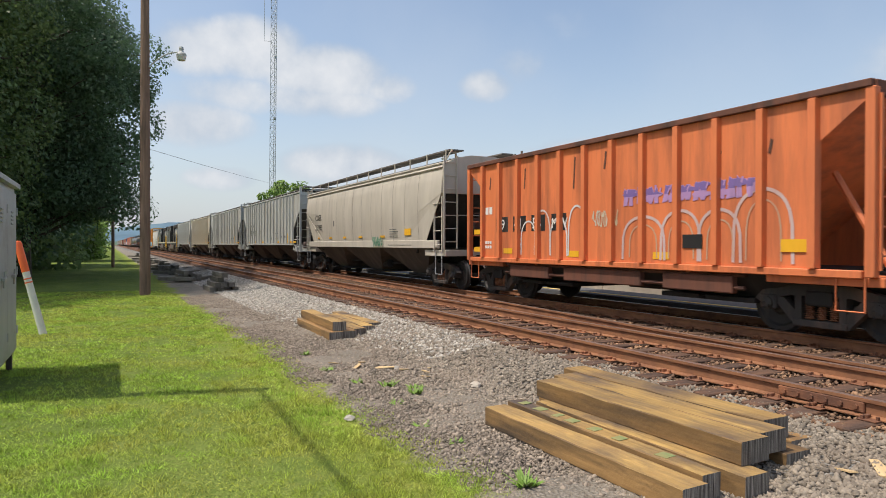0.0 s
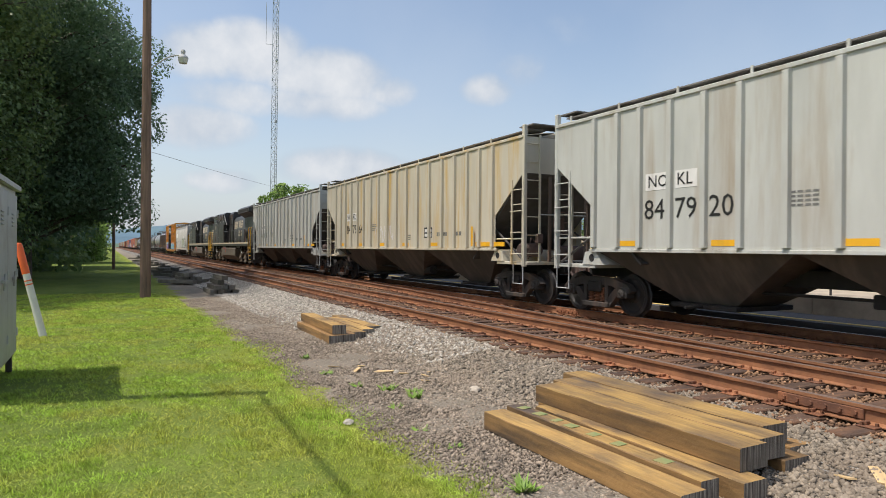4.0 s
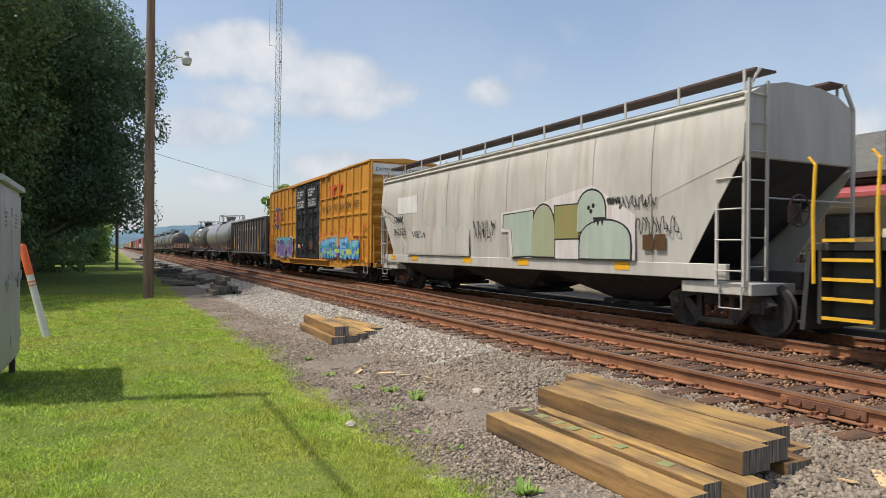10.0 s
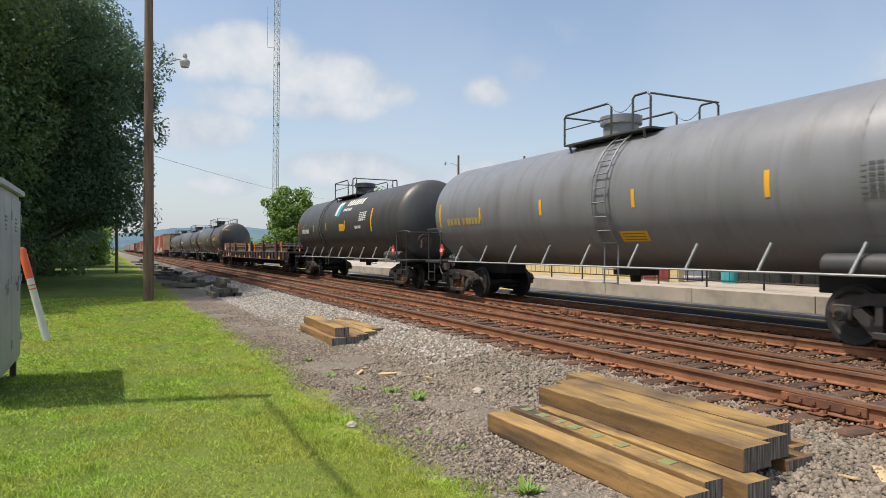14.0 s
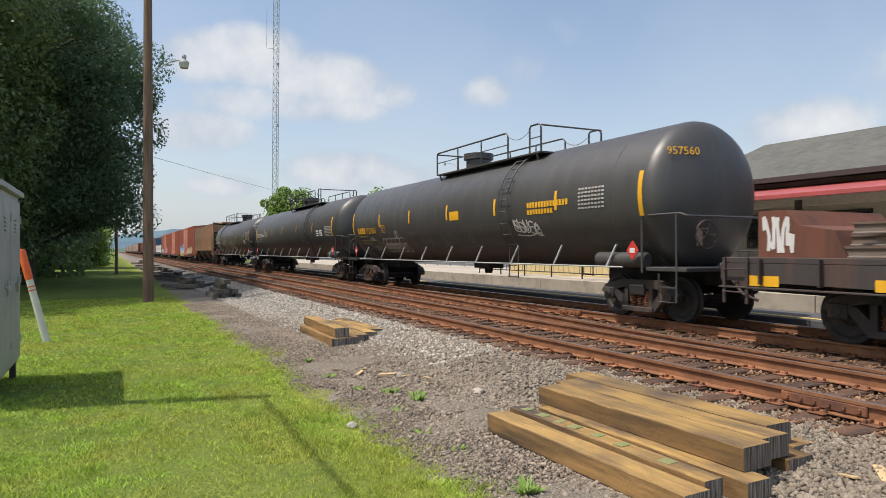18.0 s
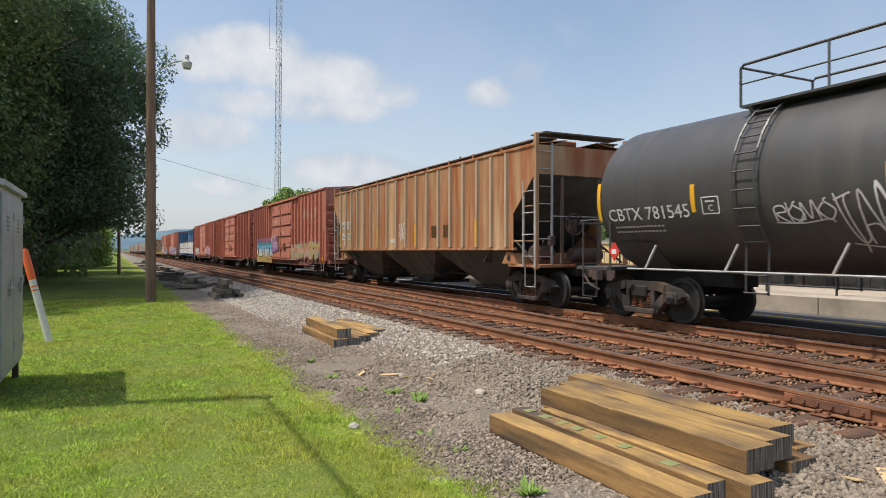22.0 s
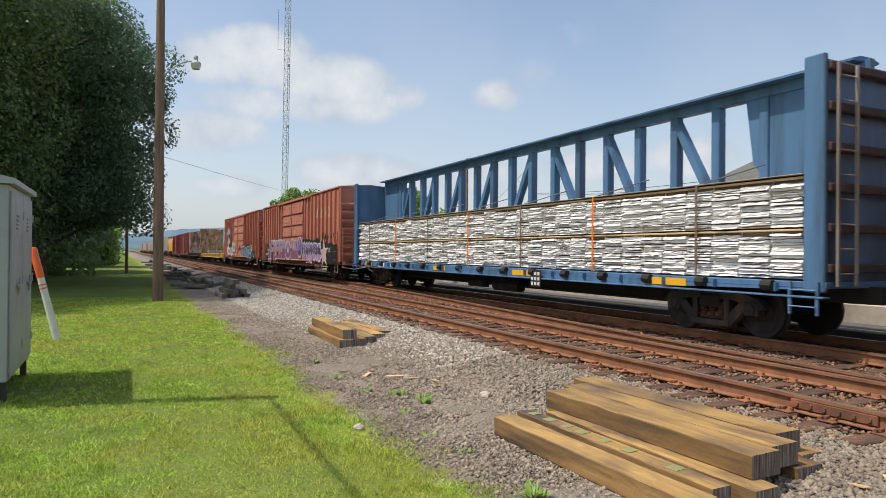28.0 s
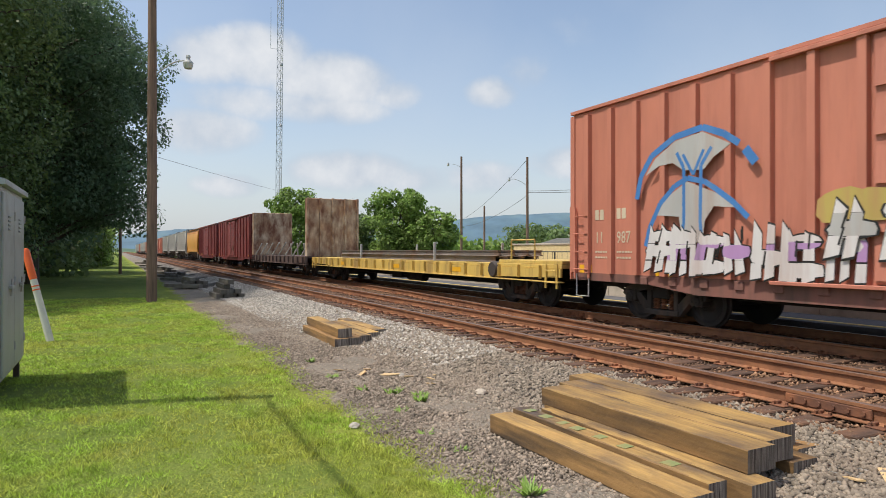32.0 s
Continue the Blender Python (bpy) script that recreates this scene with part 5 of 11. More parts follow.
def billboard():
    t = thing("roadside_sign", "white and blue roadside sign on two posts", "sign", at=pose(-98, 48, 0, 0, 0, 25))
    part("panel", Solid().box(-2.2, 0.8, -0.06, 0.06, 1.9, 3.1, 0.02), "sign_white", t)
    part("blue_panel", Solid().box(0.9, 2.0, -0.06, 0.06, 2.0, 3.3, 0.02), "logo_blue", t, "blue sign panel")
    for x in (-2.3, 2.1):
        part("post", Solid().tube([(x, 0, -0.6), (x, 0, 3.3)], 0.08, 6), "galvanized", t)


billboard()


def hills():
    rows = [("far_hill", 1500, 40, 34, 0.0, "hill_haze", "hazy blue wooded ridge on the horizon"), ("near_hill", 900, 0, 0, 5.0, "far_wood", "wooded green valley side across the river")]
    for name, dist, base, amp, seed, mat, label in rows:
        v, f = [], []
        n, k = 160, 7
        for i in range(n + 1):
            az = radians(-18 + 105 * i / n)
            if name == "far_hill":
                el = 1.25 + 0.45 * noise.noise(Vector((az * 3.0, 1, 0))) + 0.22 * noise.noise(Vector((az * 11, 5, 0))) + 0.08 * noise.noise(Vector((az * 60, 2, 0))) + 2.65 / (1 + math.exp(-(math.degrees(az) - 24) / 2.5)) + 0.8 * math.exp(-((math.degrees(az) - 8) / 6) ** 2)
            else:
                el = 0.2 + 1.5 / (1 + math.exp(-(math.degrees(az) - 30) / 4)) + 0.35 * noise.noise(Vector((az * 5, 9, 0))) + 0.10 * noise.noise(Vector((az * 40, 3, 0)))
            top = math.tan(radians(max(0.1, el))) * dist + 1.5
            for j in range(k):
                s = j / (k - 1)
                d = dist + 260 * s
                z = -3 + (top + 3) * math.sin(s * math.pi / 2) * (1 + 0.0 * j)
                z += 2.5 * noise.noise(Vector((az * 60, s * 6, seed))) * (s > 0)
                v.append((-math.cos(az) * d, math.sin(az) * d, z))
        for i in range(n):
            for j in range(k - 1):
                a = i * k + j
                f.append((a, a + k, a + k + 1, a + 1))
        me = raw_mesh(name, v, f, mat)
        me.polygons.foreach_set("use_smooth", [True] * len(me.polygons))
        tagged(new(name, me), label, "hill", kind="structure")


hills()


def treeline():
    g = np.random.default_rng(77)
    n = 5200
    az = np.radians(-6 + 75 * g.random(n))
    d = 190 + 500 * g.random(n) ** 2
    X, Y = -np.cos(az) * d, np.sin(az) * d
    keep = (Y > 30) | (Y < -10)
    X, Y, d = X[keep], Y[keep], d[keep]
    n = len(X)
    bh = np.where(Y < 0, 11.0, 5.5)
    P = np.stack([X, Y, -1 + bh * g.random(n) * (0.8 + 0.5 * np.sin(X * 0.13) * np.cos(Y * 0.11))], 1)
    s = 0.7 + 0.9 * g.random(n)
    V, F = [], []
    for q in range(4):
        nrm = g.normal(size=(n, 3)) + np.array([0, 0, 0.6])
        nrm /= np.linalg.norm(nrm, axis=1)[:, None]
        u = np.cross(nrm, g.normal(size=(n, 3)))
        u /= np.linalg.norm(u, axis=1)[:, None]
        w = np.cross(nrm, u)
        Q = P + g.normal(0, 0.9, (n, 3))
        V.append(np.stack([Q - u * s[:, None], Q - w * s[:, None] * 0.7, Q + u * s[:, None], Q + w * s[:, None] * 0.7], 1).reshape(-1, 3))
    V = np.concatenate(V)
    me = raw_mesh("woods", V, np.arange(len(V)).reshape(-1, 4), "leaf_light")
    tagged(new("woods", me), "distant belt of green woods behind the tracks", "woods", kind="stuff")


treeline()


# ---------------------------------------------------------------- the train: shared running gear
SPEED = 14.62
TRACK_Y = 11.0
CARS, WHEELS = [], []
TRAIN = "cars of the freight train"


def side_frame_mesh():
    s = Solid()
    for y0, y1 in ((-0.085, 0.085),):
        s.prism([(-1.15, 0.56), (-1.02, 0.70), (-0.5, 0.83), (0.5, 0.83), (1.02, 0.70), (1.15, 0.56), (1.05, 0.50), (0.5, 0.65), (-0.5, 0.65), (-1.05, 0.50)], "y", y0, y1)
        for k in (-1, 1):
            s.prism([(k * 0.82, 0.58), (k * 0.62, 0.60), (k * 0.30, 0.30), (k * 0.30, 0.17), (k * 0.44, 0.17)], "y", y0 + 0.01, y1 - 0.01)
            s.box(k * 0.36 - 0.055, k * 0.36 + 0.055, y0, y1, 0.27, 0.66)
            s.box(k * 0.89 - 0.15, k * 0.89 + 0.15, -0.12, 0.10, 0.40, 0.64, 0.02)
            s.lathe([(-0.17, 0.0), (-0.17, 0.055), (-0.15, 0.10), (-0.08, 0.105), (-0.08, 0.0)], (k * 0.89, 0, 0.50), "y", 12)
        s.box(-0.44, 0.44, -0.13, 0.11, 0.16, 0.27, 0.015)
    return smooth_by_angle(s.mesh("side_frame"))


def spring_mesh():
    s = Solid()
    for x in (-0.2, 0.0, 0.2):
        prof = [(0.0, 0.02)]
        for k in range(9):
            prof += [(0.01 + k * 0.034, 0.05), (0.02 + k * 0.034, 0.085), (0.034 + k * 0.034, 0.05)]
        s.lathe(prof + [(0.33, 0.02)], (x, -0.02, 0.275), "z", 10)
    return s.mesh("spring_nest")


def wheelset_mesh(r=0.457):
    s = Solid()
    for k in (-1, 1):
        o = k * 0.755
        s.lathe([(o - k * 0.09, 0.10), (o - k * 0.09, r * 0.40), (o - k * 0.07, r * 0.85), (o - k * 0.075, r + 0.026), (o - k * 0.04, r + 0.026), (o - k * 0.02, r), (o + k * 0.055, r - 0.004), (o + k * 0.055, r * 0.83), (o + k * 0.02, r * 0.74), (o + k * 0.01, r * 0.40), (o + k * 0.05, r * 0.30), (o + k * 0.05, 0.10)], (0, 0, 0), "y", 28)
    s.lathe([(-1.02, 0.0), (-1.02, 0.08), (1.02, 0.08), (1.02, 0.0)], (0, 0, 0), "y", 10)
    for k in (-1, 1):
        for a in range(3):
            c, d = math.cos(a * 2.09) * 0.055, math.sin(a * 2.09) * 0.055
            s.lathe([(k * 1.185, 0.0), (k * 1.185, 0.016), (k * 1.10, 0.016), (k * 1.10, 0.0)], (c, 0, d), "y", 6)
    return smooth_by_angle(s.mesh("wheelset"))


def bolster_mesh():
    s = Solid().box(-0.22, 0.22, -1.15, 1.15, 0.50, 0.74, 0.03)
    s.box(-0.9, -0.78, -0.8, 0.8, 0.30, 0.42).box(0.78, 0.9, -0.8, 0.8, 0.30, 0.42)
    s.lathe([(0.74, 0.0), (0.74, 0.3), (0.86, 0.3), (0.86, 0.0)], (0, 0, 0), "z", 14)
    return s.mesh("truck")


def coupler_mesh():
    s = Solid().box(-0.6, 0.35, -0.09, 0.09, 0.78, 0.98, 0.02)
    s.prism([(0.30, -0.14), (0.55, -0.16), (0.62, -0.05), (0.52, 0.02), (0.62, 0.10), (0.50, 0.17), (0.30, 0.14)], "z", 0.74, 1.02)
    s.tube([(0.1, -0.22, 0.86), (0.35, -0.25, 0.62), (0.62, -0.16, 0.50)], 0.03, 6)
    return s.mesh("coupler")


GEAR = {"side": side_frame_mesh(), "spring": spring_mesh(), "wheel": wheelset_mesh(), "bolster": bolster_mesh(), "coupler": coupler_mesh()}
for key, mat in (("side", "truck_steel"), ("spring", "plate_rust"), ("wheel", "wheel_steel"), ("bolster", "under_black"), ("coupler", "brown_steel")):
    GEAR[key].materials.append(M[mat])


def trucks(car, xs, base=1.78):
    for x in xs:
        t = part("truck", GEAR["bolster"], None, car)
        t.location = (x, 0, 0)
        for k in (-1, 1):
            sf = part("side_frame", GEAR["side"], None, t)
            sf.matrix_basis = pose(0, k * 1.0, 0, 0, 0, 0 if k < 0 else 180)
            sp = part("spring_nest", GEAR["spring"], None, t)
            sp.matrix_basis = pose(0, k * 1.0, 0, 0, 0, 0 if k < 0 else 180)
            w = part("wheelset", GEAR["wheel"], None, t)
            w.location = (k * base / 2, 0, 0.457)
            WHEELS.append((w, k * base / 2, 0.457))


def couplers(car, h):
    for k in (-1, 1):
        c = part("coupler", GEAR["coupler"], None, car)
        c.matrix_basis = pose(k * h, 0, 0, 0, 0, 0 if k > 0 else 180)


def new_car(name, label, front, rear, category):
    t = thing(name, label, category, group=TRAIN, at=pose((front + rear) / 2, TRACK_Y, 0))
    CARS.append((t, (front + rear) / 2))
    return t, (front - rear) / 2


def ladder(car, x0, x1, y, z0, z1, n, mat, r=0.014, name="ladder"):
    """Upright ladder in the side plane."""
    s = Solid()
    for x in (x0, x1):
        s.box(x - 0.025, x + 0.025, y - 0.02, y + 0.02, z0, z1)
    for i in range(n):
        z = z0 + (z1 - z0) * (i + 0.5) / n
        s.tube([(x0, y - 0.05, z), (x1, y - 0.05, z)], r, 5)
    return part(name, s, mat, car)


def end_ladder(car, x, y0, y1, z0, z1, n, mat):
    s = Solid()
    for y in (y0, y1):
        s.box(x - 0.02, x + 0.02, y - 0.025, y + 0.025, z0, z1)
    for i in range(n):
        z = z0 + (z1 - z0) * (i + 0.5) / n
        s.tube([(x, y0, z), (x, y1, z)], 0.014, 5)
    return part("end_ladder", s, mat, car)


def brake_wheel(car, x, y, z):
    s = Solid()
    n = 18
    s.tube([(x, y + 0.28 * math.cos(i * 2 * math.pi / n), z + 0.28 * math.sin(i * 2 * math.pi / n)) for i in range(n + 1)], 0.018, 6)
    for i in range(5):
        a = i * 2 * math.pi / 5
        s.tube([(x, y, z), (x, y + 0.27 * math.cos(a), z + 0.27 * math.sin(a))], 0.013, 4)
    s.box(x - 0.16, x - 0.02, y - 0.1, y + 0.1, z - 0.22, z + 0.12, 0.01)
    part("brake_wheel", s, "brown_steel", car)


def hand_step(car, x, y, z0, z1, w=0.45, mat="galvanized"):
    """Stirrup step hanging from the sill."""
    part("stirrup_step", Solid().tube([(x - w / 2, y, z1), (x - w / 2, y, z0), (x + w / 2, y, z0), (x + w / 2, y, z1)], 0.018, 5), mat, car)


def decal(car, pts, mat, y, name="marking", label="", lift=0.004):
    """A thin painted shape on the side: pts are (x, z)."""
    s = Solid().prism(pts, "y", y - lift, y)
    return part(name, s, mat, car, label)


def rect(x0, x1, z0, z1):
    return [(x0, z0), (x1, z0), (x1, z1), (x0, z1)]


def number(car, body, x, z, size, mat, y, shear=0.0, spacing=1.0, name="lettering"):
    ob = part(name, text_mesh(body, size, mat, shear, spacing), None, car)
    ob.location = (x, y - 0.004, z)
    return ob


def bars(car, x, z, w, h, n, mat, y, gap=0.25):
    """A line of writing too small or too private to letter: plain bars."""
    s = Solid()
    step = w / n
    for i in range(n):
        s.prism(rect(x + i * step, x + (i + 1 - gap) * step, z, z + h), "y", y - 0.004, y)
    return part("marking", s, mat, car)


def blob(cx, cz, w, h, rnd, n=12, rough=0.22, power=2.6):
    pts = []
    for i in range(n):
        a = 2 * math.pi * i / n
        c, s_ = math.cos(a), math.sin(a)
        k = (abs(c) ** power + abs(s_) ** power) ** (-1 / power)
        k *= 1 + rnd.uniform(-rough, rough)
        pts.append((cx + c * k * w / 2, cz + s_ * k * h / 2))
    return pts


def grow(pts, d):
    cx = sum(p[0] for p in pts) / len(pts)
    cz = sum(p[1] for p in pts) / len(pts)
    out = []
    for x, z in pts:
        l = math.hypot(x - cx, z - cz)
        out.append((cx + (x - cx) * (l + d) / l, cz + (z - cz) * (l + d) / l))
    return out


def cut_band(pts, lo, hi):
    """The part of a polygon between two heights."""
    for lim, sg in ((lo, 1), (hi, -1)):
        out = []
        for (xa, za), (xb, zb) in zip(pts, pts[1:] + pts[:1]):
            ia, ib = sg * (za - lim) >= 0, sg * (zb - lim) >= 0
            if ia:
                out.append((xa, za))
            if ia != ib:
                f = (lim - za) / (zb - za)
                out.append((xa + (xb - xa) * f, lim))
        pts = out
        if len(pts) < 3:
            return []
    return pts


def mural(car, x0, x1, z0, z1, n, seed, bands, edge, y, cloud=None, base=None, dots=None, edge_w=0.05, spiky=0.3, rise=0.1):
    """A sprayed lettering piece: a cloud behind, outlined overlapping shapes with banded colour, drips, dots and a base strip."""
    rnd = random.Random(seed)
    s, mats, faces = Solid(), [], []
    H = z1 - z0

    def put(mat, pts, lift):
        if len(pts) < 3:
            return
        if mat not in mats:
            mats.append(mat)
        k = len(s.f)
        s.prism(pts, "y", y - lift, y)
        faces.extend([mats.index(mat)] * (len(s.f) - k))

    step = (x1 - x0) / n
    if cloud:
        for i in range(n + 1):
            put(cloud, blob(x0 + step * (0.3 + 0.9 * i * n / (n + 1)), z1 + H * (rise - 0.3), step * rnd.uniform(0.8, 1.3), H * rnd.uniform(0.45, 0.62), rnd, 14, 0.10, 2.2), 0.0020 + 0.0001 * (i % 5))
    if base:
        for i in range(n * 2):
            a = x0 + step * 0.5 * i
            put(base, [(a - 0.05, z0 - 0.42), (a + step * 0.55, z0 - 0.42), (a + step * 0.55, z0 + rnd.uniform(0.10, 0.3)), (a - 0.05, z0 + rnd.uniform(0.1, 0.3))], 0.0026 + 0.0001 * (i % 4))
    for i in range(n):
        cx = x0 + step * (i + 0.5) + rnd.uniform(-0.12, 0.12) * step
        w = step * rnd.uniform(1.0, 1.3)
        top = z1 - rnd.uniform(0.0, 0.22) * H
        bot = z0 + rnd.uniform(-0.05, 0.12) * H
        lean = rnd.uniform(-0.15, 0.25) * w
        strokes = []
        for q in range(rnd.choice((2, 2, 3))):
            a = cx - w * 0.45 + q * w * 0.36
            b = a + w * rnd.uniform(0.22, 0.34)
            if rnd.random() < spiky:
                strokes.append([(a, bot), (b, bot + rnd.uniform(0, 0.1) * H), (b + lean, top - rnd.uniform(0, 0.2) * H), (a + lean + 0.3 * (b - a), top + rnd.uniform(0.0, 0.12) * H)])
            else:
                strokes.append(blob((a + b) / 2 + lean * 0.5, (top + bot) / 2, (b - a) * 1.35, (top - bot), rnd, 12, 0.05, 4))
        zc = (top + bot) / 2 + rnd.uniform(-0.25, 0.25) * H
        strokes.append(blob(cx + lean * 0.5, zc, w * 0.9, H * 0.26, rnd, 10, 0.1, 3))
        if rnd.random() < 0.6:
            strokes.append(blob(cx + lean, top - H * 0.14, w * 0.8, H * 0.24, rnd, 10, 0.1, 3))
        o = 0.0004 * (i % 3)
        for k, st in enumerate(strokes):
            put(edge, grow(st, edge_w), 0.0045 + o + 0.00005 * k)
        for k, st in enumerate(strokes):
            m = len(bands)
            for j in range(m):
                wob = rnd.uniform(-0.03, 0.03) * H
                zl = z0 - 0.2 * H if j == 0 else z0 + H * j / m + wob
                zh = z1 + 0.3 * H if j == m - 1 else z0 + H * (j + 1) / m + wob
                col = bands[j]
                put(col[(i + k) % len(col)] if isinstance(col, tuple) else col, cut_band(st, zl, zh), 0.0066 + o + 0.00006 * k)
        for q in range(2):
            hx, hz = cx + rnd.uniform(-0.3, 0.3) * w, rnd.uniform(bot + 0.15 * H, top - 0.1 * H)
            put(edge, [(hx, hz), (hx + 0.03, hz - 0.02), (hx + lean * 0.4 + 0.06, hz + H * 0.26), (hx + lean * 0.4 + 0.03, hz + H * 0.27)], 0.0085 + 0.0001 * q)
        if dots:
            for q in range(4):
                put(dots, blob(cx + rnd.uniform(-0.4, 0.4) * w, rnd.uniform(bot, top), 0.11, 0.11, rnd, 8, 0.0, 2), 0.0090 + 0.0001 * q)
    me = s.mesh("graffiti")
    for m_ in mats:
        me.materials.append(M[m_])
    me.polygons.foreach_set("material_index", faces)
    part("graffiti", me, None, car, "sprayed graffiti piece in overlapping shapes")


def scrawl(car, x0, x1, z0, z1, seed, mat, y, n=3, r=0.018):
    """A thin hand-sprayed line tag."""
    rnd = random.Random(seed)
    s = Solid()
    for k in range(n):
        pts = []
        a = x0 + (x1 - x0) * k / n
        b = x0 + (x1 - x0) * (k + 1.05) / n
        m = 16
        for i in range(m + 1):
            f = i / m
            pts.append((a + (b - a) * f + 0.10 * (b - a) * math.sin(f * 19 + seed), y - 0.004, (z0 + z1) / 2 + (z1 - z0) * 0.5 * math.sin(f * (9 + 3 * rnd.random()) + rnd.uniform(-0.3, 0.3) + k)))
        for p, q in zip(pts[:-1], pts[1:]):
            d = Vector((q[0] - p[0], 0, q[2] - p[2]))
            if d.length < 1e-5:
                continue
            d.normalize()
            nx, nz = -d.z * r, d.x * r
            s.poly([(p[0] - nx, y - 0.006, p[2] - nz), (q[0] - nx, y - 0.006, q[2] - nz), (q[0] + nx, y - 0.006, q[2] + nz), (p[0] + nx, y - 0.006, p[2] + nz)])
    part("graffiti", s, mat, car, "thin sprayed tag")


def bay(car, xa, xb, z_top, z_bot, mat, half_top=1.4, half_bot=0.62, slope=0.72):
    """One discharge hopper under a car."""
    xm, wb = (xa + xb) / 2, (xb - xa) * (1 - slope) / 2
    b = part("hopper_bay", Solid().hull_ring([[(xa, -half_top, z_top), (xb, -half_top, z_top), (xb, half_top, z_top), (xa, half_top, z_top)],
                                              [(xm - wb, -half_bot, z_bot), (xm + wb, -half_bot, z_bot), (xm + wb, half_bot, z_bot), (xm - wb, half_bot, z_bot)]]), mat, car)
    part("outlet_gate", Solid().box(xm - wb - 0.12, xm + wb + 0.12, -half_bot - 0.18, half_bot + 0.18, z_bot - 0.10, z_bot - 0.01, 0.01).tube([(xm, -1.25, z_bot - 0.05), (xm, 1.25, z_bot - 0.05)], 0.03, 6), "under_black", b)


def sills(car, h, z0=0.82, z1=1.12):
    part("center_sill", Solid().box(-h - 0.2, h + 0.2, -0.32, 0.32, z0, z1, 0.01), "under_black", car)
    couplers(car, h + 0.25)


def brake_pipes(car, h, z=0.7):
    s = Solid().tube([(-h + 2.2, -0.55, z), (h - 2.2, -0.55, z)], 0.03, 5)
    s.lathe([(-0.7, 0.0), (-0.7, 0.16), (0.7, 0.16), (0.7, 0.0)], (0.8, -0.62, z - 0.02), "x", 10)
    s.box(-1.6, -0.6, -0.7, -0.45, z - 0.12, z + 0.1, 0.02)
    part("brake_rigging", s, "under_black", car)


